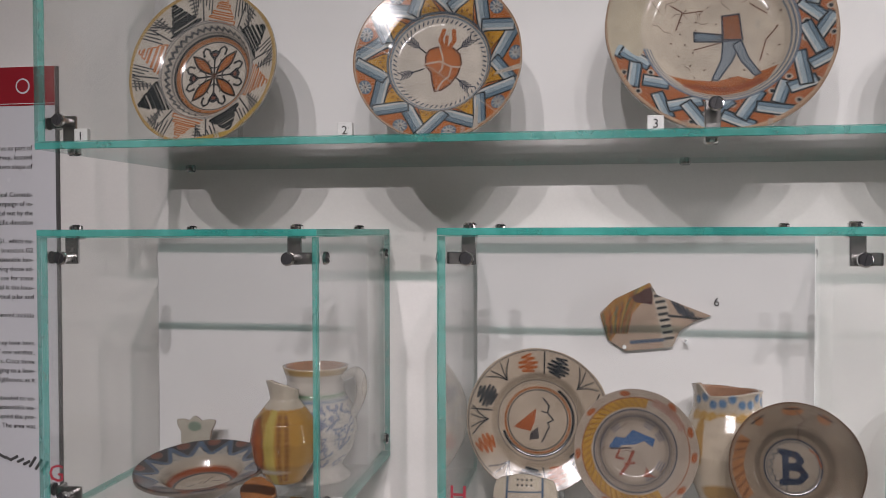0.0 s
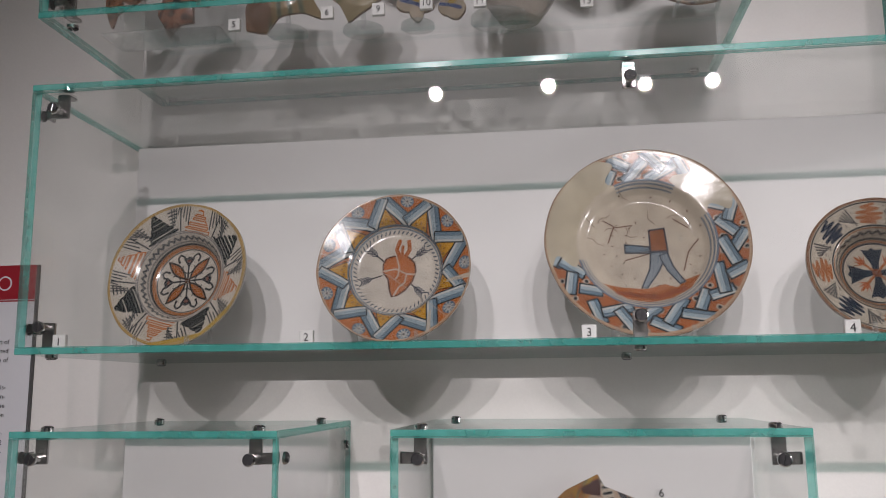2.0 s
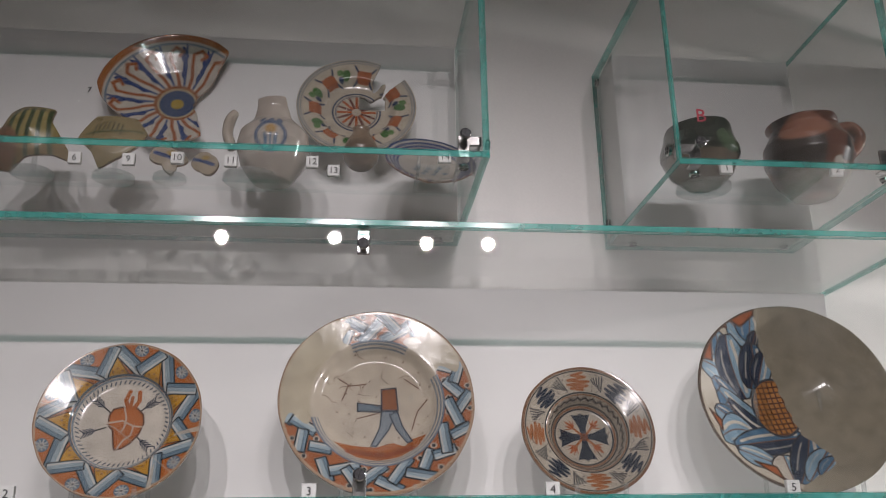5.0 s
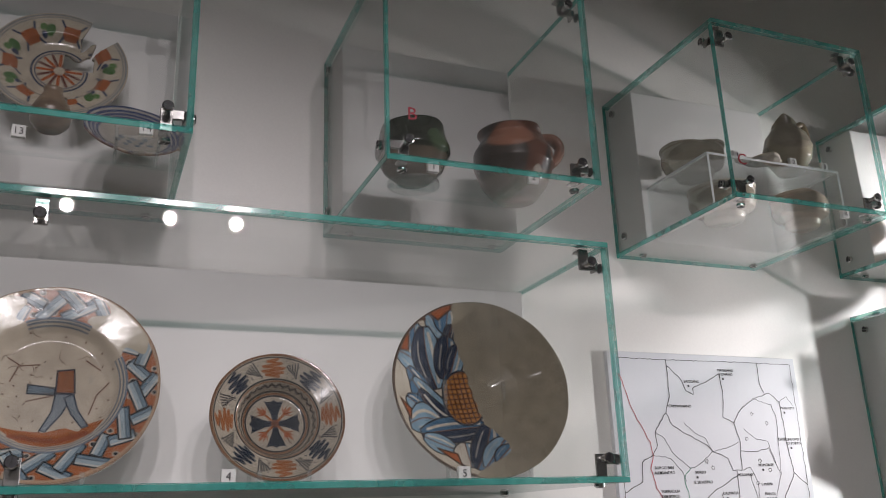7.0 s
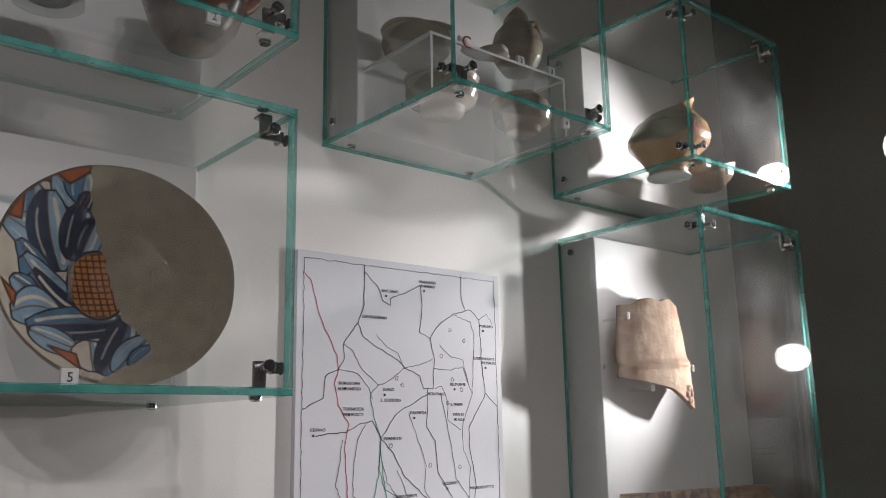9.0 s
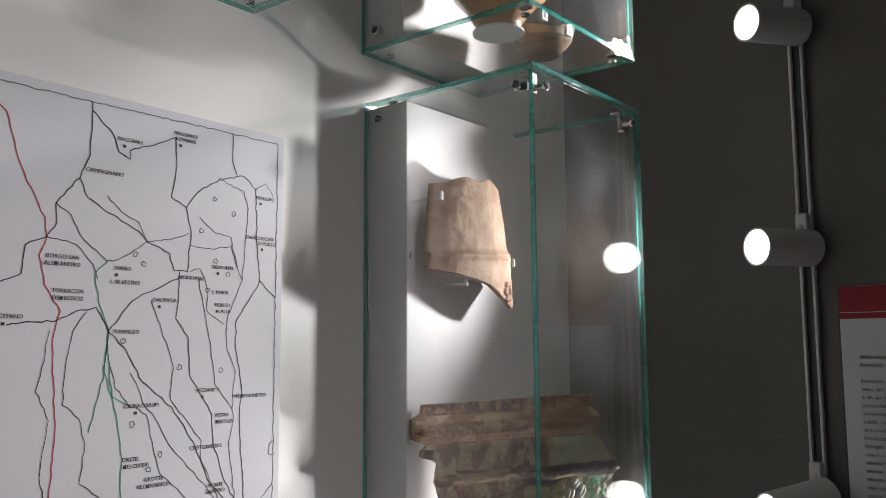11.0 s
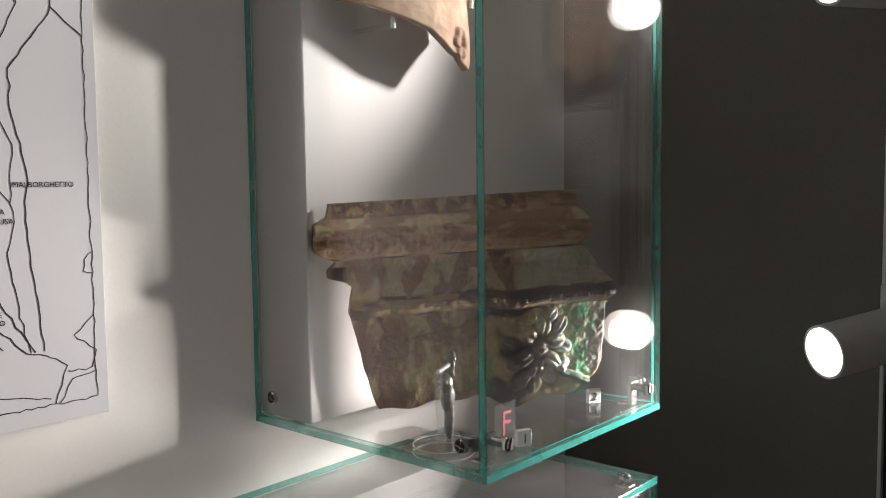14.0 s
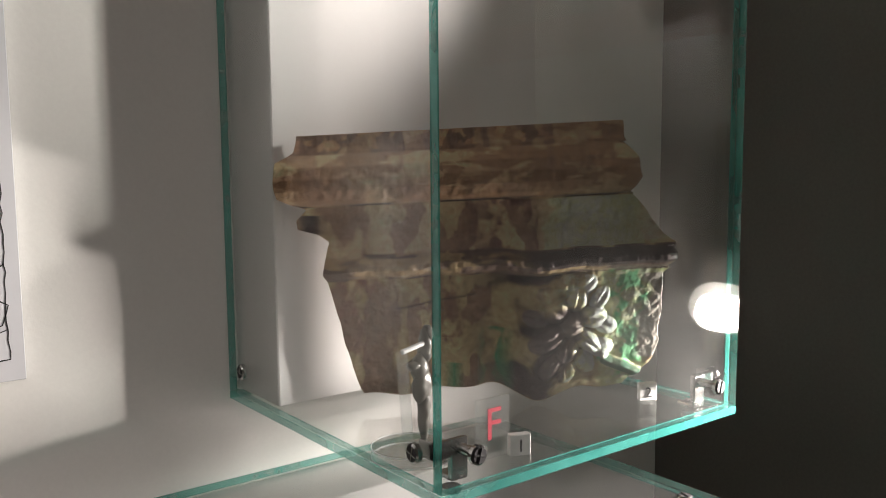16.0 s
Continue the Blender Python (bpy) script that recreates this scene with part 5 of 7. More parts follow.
def paint_b_dish(b):
    b.c[:] = np.array((0.265, 0.215, 0.165))
    r, d = np.hypot(b.x, b.y), np.degrees(np.arctan2(b.y, b.x)) % 360
    b.lay(np.clip(np.sin(b.x * 9 + 2) * np.sin(b.y * 7) * 0.5, 0, 0.4), (0.20, 0.155, 0.115))
    b.ring(1.0, 0.03, (0.18, 0.11, 0.07))
    b.lay((np.abs(r - 0.85) < 0.09) * ((d > 150) & (d < 215)) * 0.75, (0.33, 0.15, 0.055))
    for k in range(7):
        b.line([polar(0.77, 152 + 9 * k), polar(0.94, 158 + 9 * k)], 0.010, (0.14, 0.07, 0.04))
    for e, w in ((92, 0.16), (60, 0.11), (128, 0.07)):
        b.disc(*polar(0.86, e), w, 0.07, (0.32, 0.16, 0.075), e + 90, 0.9)
        b.line([polar(0.90, e - 7), polar(0.90, e + 7)], 0.012, (0.06, 0.05, 0.05))
    b.disc(0, 0, 0.43, 0.43, (0.31, 0.27, 0.22), 0, 0.8)
    b.ring(0.43, 0.012, (0.035, 0.05, 0.08))
    b.ring(0.39, 0.006, (0.035, 0.05, 0.08))
    pts = [polar(0.33 + (0.03 if k % 2 else -0.03), 120 + 9 * k) for k in range(16)]
    b.line(pts, 0.008, (0.05, 0.06, 0.08))
    w, ink = 0.05, (0.035, 0.05, 0.085)
    b.line([(-0.11, -0.24), (-0.11, 0.22)], w, ink)
    b.line([(-0.16, 0.23), (0.05, 0.19), (0.12, 0.10), (0.05, 0.02), (-0.1, 0.0)], w, ink)
    b.line([(-0.1, 0.0), (0.10, -0.02), (0.18, -0.12), (0.08, -0.22), (-0.16, -0.23)], w, ink)
    b.line([(0.10, 0.40), (0.06, 0.62), (0.16, 0.72), (0.02, 0.86)], 0.008, (0.10, 0.06, 0.04))
    b.line([(0.26, 0.28), (0.36, 0.20), (0.42, 0.02)], 0.014, (0.30, 0.12, 0.06))
    cracks(b, 4, 0.6, BROWN, 0.006, 2)


dish("painted_dish", 0.102, WIDE, paint_profile_dish, (-0.064, 1.225, LOW + 0.104), 12, 4, "cream dish with black and orange strokes on the rim", "dish", nr=100, na=440, group="dishes in the lower case")
dish("painted_dish", 0.081, DEEP, paint_boat_dish, (0.068, 1.155, LOW + 0.083), 14, 0, "dish with a yellow rope rim and blue brushwork", "dish", nr=90, na=400, group="dishes in the lower case")
dish("painted_dish", 0.081, DEEP, paint_b_dish, (0.263, 1.125, LOW + 0.077), 14, -4, "brown-grey dish with a dark blue letter", "dish", nr=90, na=400, group="dishes in the lower case")
for x, y, R in ((-0.064, 1.205, 0.1), (0.068, 1.138, 0.08), (0.263, 1.11, 0.08)):
    prongs((x, y, LOW), R, 12, R * 0.35)


def paint_facejug(b):
    b.c[:] = np.array((0.50, 0.43, 0.33))
    b.lay((b.y > 0.78) * 0.9, (0.42, 0.36, 0.28))
    for k in range(9):
        b.disc(205 + 16 * k, 0.86 + 0.03 * math.sin(k * 2), 7, 0.035, (0.08, 0.16, 0.27), 0)
        b.disc(205 + 16 * k, 0.74, 9, 0.04, (0.42, 0.26, 0.08), 0)
    b.disc(255, 0.45, 38, 0.30, (0.52, 0.44, 0.34))
    for s in (-1, 1):
        b.disc(255 + 34 * s, 0.55, 7, 0.20, (0.40, 0.24, 0.08))
    b.disc(255, 0.12, 40, 0.08, (0.36, 0.22, 0.08))


jug = pot("moulded_jug", [(0.034, 0), (0.038, 0.004), (0.048, 0.03), (0.058, 0.07), (0.056, 0.105), (0.046, 0.130), (0.045, 0.150), (0.050, 0.168)], paint_facejug, (0.196, 1.225, LOW),
          "cream jug with a moulded front, blue and ochre paint, broken lip", "jug", lip=[(0, 0.92), (60, 0.9), (150, 0.93), (212, 1.0), (228, 0.9), (310, 0.94)], n=140, m=70)


def paint_cup(b):
    b.c[:] = np.array((0.58, 0.52, 0.43))
    for k in range(3):
        b.line([(-0.5, 0.3 - 0.25 * k), (0.5, 0.33 - 0.25 * k)], 0.02, (0.08, 0.14, 0.22))
    b.poly([(-0.4, -0.35), (0.4, -0.32), (0.4, -0.02), (-0.4, -0.05)], (0.44, 0.16, 0.04))
    for k in range(8):
        b.disc(-0.2 + 0.13 * (k % 4), 0.5 + 0.14 * (k // 4), 0.03, 0.03, INK)
    for s in (-1, 1):
        b.line([(0.52 * s, -0.7), (0.50 * s, 0.75)], 0.03, (0.08, 0.14, 0.22))


dish("cup_fragment", 0.045, [(0, 0.25), (0.5, 0.18), (1, -0.15)], paint_cup, (-0.074, 1.095, LOW + 0.026), 8, 0, "curved cup fragment with orange band and dots", "cup fragment", nr=40, na=160,
     edge=[(0, 0.9), (35, 1.0), (60, 0.8), (90, 0.78), (120, 0.82), (145, 1.0), (180, 0.9), (240, 0.55), (300, 0.55)], back=CLAY)


def paint_ribbon_sherd(b):
    b.c[:] = np.array((0.46, 0.36, 0.28))
    b.poly([(-0.9, -0.1), (-0.5, 0.5), (0.05, 0.55), (-0.1, 0.3), (-0.45, -0.1), (-0.7, -0.45)], (0.40, 0.22, 0.06))
    for k in range(6):
        b.line([(-0.85 + 0.05 * k, -0.35 + 0.04 * k), (-0.6 + 0.09 * k, 0.1 + 0.08 * k)], 0.03, ((0.42, 0.13, 0.03), (0.16, 0.18, 0.10), (0.45, 0.30, 0.06))[k % 3])
    for k in range(14):
        b.line([(-0.10 - 0.055 * k, 0.46 - 0.035 * k), (-0.34 - 0.03 * k, 0.10 - 0.04 * k), (-0.42 - 0.02 * k, -0.30)], 0.012, ((0.44, 0.15, 0.03), (0.10, 0.12, 0.07), (0.44, 0.28, 0.06), (0.20, 0.06, 0.03))[k % 4])
    b.poly([(-0.35, 0.30), (0.0, 0.50), (-0.02, 0.18), (-0.3, 0.22)], (0.10, 0.035, 0.03))
    b.line([(0.06, 0.5), (0.26, -0.5)], 0.10, (0.52, 0.46, 0.38))
    for k in range(9):
        b.line([(0.0 + 0.024 * k, 0.42 - 0.1 * k), (0.12 + 0.024 * k, 0.44 - 0.1 * k)], 0.022, INK)
    for k in range(5):
        b.line([(0.3 + 0.08 * k, 0.25 - 0.05 * k), (0.42 + 0.06 * k, 0.05 - 0.03 * k)], 0.025, (0.05, 0.06, 0.08))
    b.line([(0.25, 0.0), (0.8, -0.05)], 0.02, INK)
    b.line([(-0.35, -0.45), (0.15, -0.40)], 0.03, (0.10, 0.14, 0.2))


dish("sherd", 0.090, [(0, 0.06), (1, -0.05)], paint_ribbon_sherd, (0.102, BOARD - 0.012, 1.372), 0, 0, "pointed painted sherd with orange, dark and lettered bands", "sherd", nr=60, na=240,
     edge=polygon_edge([(-0.87, 0.02), (-0.62, 0.26), (-0.05, 0.54), (0.06, 0.34), (0.92, 0.0), (0.64, -0.10), (0.42, -0.26), (0.31, -0.52), (-0.10, -0.56), (-0.44, -0.60), (-0.74, -0.42)], 2), back=CLAY, wave=0.004)
for x, z in ((0.06, 1.325), (0.15, 1.333)):
    pin = thing("mounting_pin", (x, BOARD - 0.02, z), "clear acrylic pin holding a sherd", "pin", "mounting pins")
    part("shaft", rod(bmesh.new(), (0, 0, 0), (0, 0.02, 0), 0.003, n=10), M_ACRYL_EDGE, pin)
o = letters("printed_number", "6", 0.018, Matrix.Translation((0.194, BOARD - 0.001, 1.386)) @ FACING, M_INK, None)
tagged(o, "small black number printed on a white board", "number", "printed numbers")


def paint_bowl_rim(b):
    b.c[:] = np.array((0.50, 0.44, 0.36))
    b.ring(0.86, 0.16, (0.055, 0.045, 0.05))
    for k in range(12):
        b.poly([polar(0.62, 30 * k - 9), polar(0.90, 30 * k), polar(0.62, 30 * k + 9)], (0.40, 0.38, 0.34))
        b.line([polar(0.66, 30 * k - 13), polar(0.95, 30 * k - 2), polar(0.66, 30 * k + 13)], 0.030, (0.10, 0.15, 0.22))
        b.disc(*polar(0.93, 30 * k + 15), 0.08, 0.10, (0.20, 0.075, 0.04), 30 * k + 15)
    b.ring(0.60, 0.05, (0.48, 0.43, 0.36))
    b.ring(0.49, 0.04, (0.32, 0.09, 0.025))
    b.ring(0.43, 0.016, INK)
    cracks(b, 6, 0.4, BROWN, 0.010, 4)


dish("rimmed_dish", 0.094, DEEP, paint_bowl_rim, (-0.540, 1.150, LOW + 0.038), 82, -3, "wide dish with dark blue rim and a chipped edge, lying open", "dish", nr=70, na=300, edge=[(0, 1), (50, 1), (58, 0.90), (66, 0.99), (360, 1)], back=(0.4, 0.34, 0.28))
disc_stand(-0.548, 1.15, LOW, 0.009, 0.04)


def paint_ochre(b):
    b.c[:] = np.array((0.40, 0.22, 0.05))
    b.disc(226, 0.36, 25, 0.30, (0.10, 0.05, 0.03))
    b.disc(226, 0.36, 23, 0.28, (0.36, 0.10, 0.025))
    b.disc(222, 0.36, 12, 0.2, (0.30, 0.07, 0.02))
    b.band(b.x - 262, 9, (0.46, 0.36, 0.09), 0.9)
    for k in range(13):
        for q in range(2):
            b.disc(280 + 13 * q, 0.06 + 0.05 * k, 4.0, 0.017, (0.16, 0.05, 0.02))
    b.lay((b.y > 0.72) * 1.0, (0.50, 0.44, 0.35))
    b.disc(240, 0.14, 50, 0.025, (0.50, 0.45, 0.37))


jug = pot("ochre_jug", [(0.024, 0), (0.028, 0.004), (0.044, 0.030), (0.049, 0.060), (0.044, 0.088), (0.028, 0.108), (0.020, 0.118), (0.022, 0.130), (0.027, 0.148)], paint_ochre, (-0.424, 1.175, LOW + 0.016),
          "ochre and orange painted jug with a pale spout", "jug", lip=[(0, 0.88), (120, 0.88), (180, 0.97), (240, 1), (300, 0.95)])
part("foot_block", rod(bmesh.new(), (0, 0, -0.015), (0, 0, 0.001), 0.030, n=24), M_ACRYL, jug)


def paint_bluejug(b):
    b.c[:] = np.array((0.55, 0.51, 0.45))
    rnd = random.Random(6)
    for k in range(90):
        x, y = rnd.uniform(180, 350), rnd.uniform(0.16, 0.68)
        w, h = rnd.uniform(5, 10), rnd.uniform(0.025, 0.05)
        gap = np.cos(np.arctan2((b.y - y) / h, (b.x - x) / w) - rnd.uniform(0, 6.3)) < 0.6
        b.lay(0.95 * gap * (np.abs(np.hypot((b.x - x) / w, (b.y - y) / h) - 0.8) < 0.22), (0.06, 0.11, 0.24))
    b.band(b.y - 0.72, 0.012, (0.12, 0.19, 0.28))
    b.band(b.y - 0.76, 0.015, (0.16, 0.28, 0.16))
    b.band(b.y - 0.97, 0.03, (0.40, 0.26, 0.08))


jug = pot("blue_jug", [(0.050, 0), (0.053, 0.004), (0.042, 0.016), (0.040, 0.022), (0.056, 0.045), (0.064, 0.075), (0.060, 0.105), (0.044, 0.130), (0.043, 0.150), (0.050, 0.170)], paint_bluejug,
          (-0.402, 1.252, LOW), "tall cream jug with blue scrollwork and strap handle", "jug")
tube("handle", [(0.046, 0, 0.155), (0.066, -0.004, 0.162), (0.074, -0.005, 0.14), (0.068, -0.004, 0.115), (0.056, 0, 0.095)], [0.007, 0.008, 0.008, 0.007, 0.007], jug, (0.53, 0.49, 0.43), flat=1.7)
dish("star_sherd", 0.036, [(0, 0.05), (1, -0.05)], lambda b: b.disc(0, 0.2, 0.3, 0.2, (0.25, 0.32, 0.25)), (-0.600, 1.255, LOW + 0.062), 8, 0, "pale star-shaped broken sherd", "sherd", nr=24, na=120,
     ground=(0.50, 0.47, 0.40), edge=[(0, 0.7), (28, 1.0), (58, 0.5), (95, 0.65), (125, 0.5), (152, 1.0), (185, 0.6), (225, 0.8), (270, 0.6), (315, 0.8)], back=CLAY)
dish("sherd", 0.030, [(0, 0.1), (1, -0.1)], lambda b: b.line([(-0.8, 0), (0.8, 0.1)], 0.2, BROWN), (-0.432, 1.085, LOW + 0.028), 40, -20, "orange-brown curved sherd on a clear stand", "sherd", nr=24, na=90,
     ground=(0.42, 0.20, 0.08), edge=[(0, 1), (60, 0.6), (120, 0.7), (180, 1.0), (240, 0.6), (300, 0.6)], back=CLAY)
disc_stand(-0.432, 1.085, LOW, 0.02, 0.02)
tag("1", -0.645, 1.045, LOW, 0.018)
tag("5", -0.327, 1.10, LOW, 0.018)
tag("2", -0.117, 1.045, LOW, 0.018)

# ---- the tall case ----
FLOORF = Z1 - 0.001 + GLASS


def grid_solid(name, pts, cols, nu, nv, back, material):
    """Closes a grid of nu x nv points with a back sheet and a rim."""
    n = nu * nv
    i, j = np.meshgrid(np.arange(nv - 1), np.arange(nu - 1), indexing="ij")
    a = (i * nu + j).ravel()
    f = np.stack([a, a + 1, a + nu + 1, a + nu], -1)
    e = [(q, q + 1) for q in range(nu - 1)] + [(q * nu + nu - 1, (q + 1) * nu + nu - 1) for q in range(nv - 1)]
    e += [((nv - 1) * nu + q + 1, (nv - 1) * nu + q) for q in range(nu - 1)] + [((q + 1) * nu, q * nu) for q in range(nv - 1)]
    e = np.array(e)
    faces = np.concatenate([f, f[:, ::-1] + n, np.stack([e[:, 1], e[:, 0], e[:, 0] + n, e[:, 1] + n], -1)])
    return sheet(name, np.concatenate([pts, back]), np.concatenate([cols, cols * 0 + np.array((0.30, 0.17, 0.10))]), faces, material)


def cornice():
    nu, nv = 400, 300
    s, v = np.meshgrid(np.linspace(0, 1, nu), np.linspace(0, 1, nv))
    H = 0.289
    s, h = s.ravel(), v.ravel() * H
    rag = np.array([noise.noise(Vector((z * 40, 0.3, 2))) for z in h]) * 0.004
    left = np.interp(h, [0, 0.02, 0.06, 0.132, 0.142, 0.152, 0.176, 0.184, 0.190, 0.200, 0.212, 0.219, 0.225, 0.262, 0.268, 0.272, H], [0.064, 0.054, 0.044, 0.027, 0.022, 0.024, 0.030, 0.020, -0.002, -0.004, 0.006, -0.010, -0.020, -0.021, -0.010, -0.004, -0.002]) + rag * 0.7
    right = np.interp(h, [0, 0.015, 0.03, 0.05, 0.128, 0.136, 0.143, 0.162, 0.170, 0.196, 0.214, 0.222, 0.232, 0.250, 0.264, 0.272, H], [0.345, 0.362, 0.374, 0.380, 0.384, 0.392, 0.398, 0.397, 0.386, 0.366, 0.344, 0.350, 0.357, 0.354, 0.343, 0.336, 0.334]) + rag * 1.3
    u = left + (right - left) * s
    low = 0.012 + 0.010 * np.array([noise.noise(Vector((a * 22, 5, 1))) for a in u]) - 0.006 * np.sin(u * 30)
    h2 = np.maximum(h, 0) * (1 - (low / H) * (1 - h / H)) + low * (1 - h / H)
    d = np.interp(h, [0, 0.128, 0.134, 0.138, 0.144, 0.150, 0.155, 0.160, 0.178, 0.196, 0.212, 0.2155, 0.2165, 0.222, 0.232, 0.244, 0.256, 0.264, 0.2675, 0.2685, 0.276, H],
                  [0.0, 0.009, 0.012, 0.020, 0.026, 0.026, 0.020, 0.013, 0.009, 0.012, 0.021, 0.023, 0.030, 0.041, 0.049, 0.051, 0.046, 0.036, 0.030, 0.026, 0.022, 0.021])
    # the slab and the ring round off at their broken ends
    ends = np.clip((right - u) / 0.016, 0, 1)
    d -= 0.030 * (1 - np.sqrt(np.clip(2 * ends - ends * ends, 0, 1))) * (h > 0.216) * (h < 0.268)
    d -= 0.018 * (1 - np.sqrt(np.clip(2 * ends - ends * ends, 0, 1))) * (h > 0.134) * (h < 0.158)
    d += 0.0016 * fbm(u, h, 30, 1.0) + 0.0011 * fbm(u, h, 110, 2.0)
    d += 0.0025 * np.clip((np.array([noise.noise(Vector((a * 4, c * 26, 7))) for a, c in zip(u, h)])), -1, 1) * (h > 0.216)
    cx, cz = 0.287, 0.074
    rnd = random.Random(12)
    blobs = [(cx, cz, 0.014, 0.014, 0.017, 0)]
    for k in range(6):
        t = 1.05 * k + 0.3
        blobs.append((cx + 0.023 * math.cos(t), cz + 0.029 * math.sin(t), rnd.uniform(0.014, 0.018), rnd.uniform(0.011, 0.014), rnd.uniform(0.014, 0.018), t))
    for k in range(11):
        t = 0.571 * k
        blobs.append((cx + 0.038 * math.cos(t) * rnd.uniform(0.9, 1.1), cz + 0.050 * math.sin(t) * rnd.uniform(0.9, 1.08), rnd.uniform(0.013, 0.018), rnd.uniform(0.009, 0.012), rnd.uniform(0.008, 0.013), t + rnd.uniform(-0.5, 0.5)))
    relief = np.zeros(len(u))
    for bx, bz, ra, rb, amp, t in blobs:
        p, q = (u - bx) * math.cos(t) + (h - bz) * math.sin(t), (h - bz) * math.cos(t) - (u - bx) * math.sin(t)
        k = 1 - (p / ra) ** 2 - (q / rb) ** 2
        relief = np.maximum(relief, amp * np.sqrt(np.clip(k, 0, 1)) * (1 - 0.25 * np.exp(-(q / (0.25 * rb)) ** 2)))
    stem = np.clip(1 - np.abs((h - 0.020) + (u - 0.345) * 0.62) / 0.008, 0, 1) * (u > 0.318) * (u < 0.366)
    d += relief + 0.012 * np.sqrt(stem)
    n1, n2, n3, n4 = fbm(u, h, 16, 3.0), fbm(u, h, 70, 4.0), fbm(u * 0.35, h, 60, 5.0), fbm(u, h * 0.5, 32, 8.0)
    TAN, RUST, PURPLE, BLACK = (0.285, 0.205, 0.125), (0.155, 0.088, 0.052), (0.145, 0.088, 0.062), (0.032, 0.022, 0.022)

    def near(c, w, lo, hi, k=1.0):
        return np.clip(k - np.abs(u - c) / w, 0, 1) * (h > lo) * (h < hi)

    b = Brush(u, h, (0.25, 0.18, 0.10), 0.003)
    b.lay(np.clip(n2 * 3 + 0.1, 0, 0.5), (0.18, 0.12, 0.07))
    # the slab: rusty brown glaze with tan patches
    slab = h > 0.216
    b.lay(slab * 0.85, RUST)
    b.lay(slab * np.clip(n3 * 9 - 0.6, 0, 0.75), (0.26, 0.18, 0.11))
    # tan highlight painted along the slab's upper ridge
    b.lay(np.clip(1.1 - np.abs(h - 0.259) / 0.006 + n3 * 4, 0, 0.8) * (h < 0.268), (0.30, 0.22, 0.13))
    b.lay((h > 0.268) * np.clip(0.5 - (u - 0.15) * 6 + n4 * 4, 0, 0.8), (0.075, 0.045, 0.035))
    b.lay((h > 0.272) * np.clip(n2 * 6 - 0.5 + (u - 0.2) * 3, 0, 0.7), (0.36, 0.20, 0.11))
    b.lay(slab * np.clip(n4 * 10 - 1.8, 0, 0.6), PURPLE)
    # shade under the slab's overhang, painted as a broken dark crease
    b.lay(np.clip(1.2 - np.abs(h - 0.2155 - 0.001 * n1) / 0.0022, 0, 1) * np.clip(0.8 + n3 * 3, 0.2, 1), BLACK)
    # the hollow under it
    hollow = (h < 0.214) & (h > 0.158)
    b.lay(hollow * 0.9, TAN)
    b.lay(near(0.30, 0.07, 0.158, 0.214, 1.3) * np.clip(0.9 + n2, 0, 1), (0.42, 0.34, 0.21))
    b.lay(hollow * np.clip(n4 * 12 - 0.5, 0, 0.9) * (u < 0.25), PURPLE)
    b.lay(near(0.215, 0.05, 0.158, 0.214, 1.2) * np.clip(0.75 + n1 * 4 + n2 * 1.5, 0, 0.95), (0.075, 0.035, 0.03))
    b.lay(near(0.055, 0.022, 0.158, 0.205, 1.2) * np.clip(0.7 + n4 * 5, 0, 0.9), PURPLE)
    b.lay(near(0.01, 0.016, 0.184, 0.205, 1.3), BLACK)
    b.lay(near(0.372, 0.016, 0.165, 0.205, 1.2) * 0.7, (0.24, 0.22, 0.19))
    # body
    body = h < 0.134
    b.lay(body * 0.9, (0.265, 0.205, 0.115))
    b.lay(near(0.055, 0.045, 0, 0.134, 1.4) * np.clip(0.8 + n4 * 4, 0, 1), (0.125, 0.062, 0.048))
    b.lay(body * np.clip(n4 * 14 - 0.9 - h * 8, 0, 0.9) * (u < 0.2), PURPLE)
    b.lay(near(0.135, 0.016, 0, 0.075, 1.2) * np.clip(0.6 + n4 * 8, 0, 0.9), PURPLE)
    b.lay(near(0.155, 0.022, 0.06, 0.134, 1.0) * np.clip(0.5 + n4 * 6, 0, 0.9), (0.12, 0.065, 0.045))
    b.lay(near(0.248, 0.055, 0, 0.134, 1.5) * np.clip(0.95 + n1 * 3, 0, 1), (0.038, 0.025, 0.024))
    b.lay(near(0.205, 0.022, 0, 0.07, 1.0) * np.clip(0.9 + n4 * 5, 0, 1), (0.03, 0.14, 0.07))
    b.lay(near(0.160, 0.012, 0, 0.03, 1.0), (0.05, 0.14, 0.07))
    b.lay(near(0.350, 0.030, 0, 0.134, 1.4) * 0.9, (0.46, 0.40, 0.20))
    b.lay(np.clip(1.2 - np.hypot((u - 0.350) * 45, (h - 0.118) * 40) + n2, 0, 0.9), (0.05, 0.25, 0.12))
    b.lay(np.clip(1.3 - np.hypot((u - 0.352) * 40, (h - 0.045) * 20) + n2, 0, 0.9), (0.05, 0.25, 0.12))
    b.lay(np.clip((u - 0.358 + 0.02 * n1) * 120, 0, 0.9) * (h < 0.128) * (h > 0.03), (0.20, 0.175, 0.165))
    b.lay(np.clip((u - 0.362) * 120, 0, 0.9) * (h < 0.03), (0.36, 0.20, 0.12))
    b.line([(0.098, 0.100), (0.14, 0.104), (0.182, 0.111)], 0.0006, BLACK, 0.9)
    # ring
    b.lay((np.abs(h - 0.147) < 0.014) * np.clip(0.6 + n3 * 4 + (u - 0.12) * 1.5, 0.1, 0.95), (0.07, 0.045, 0.038))
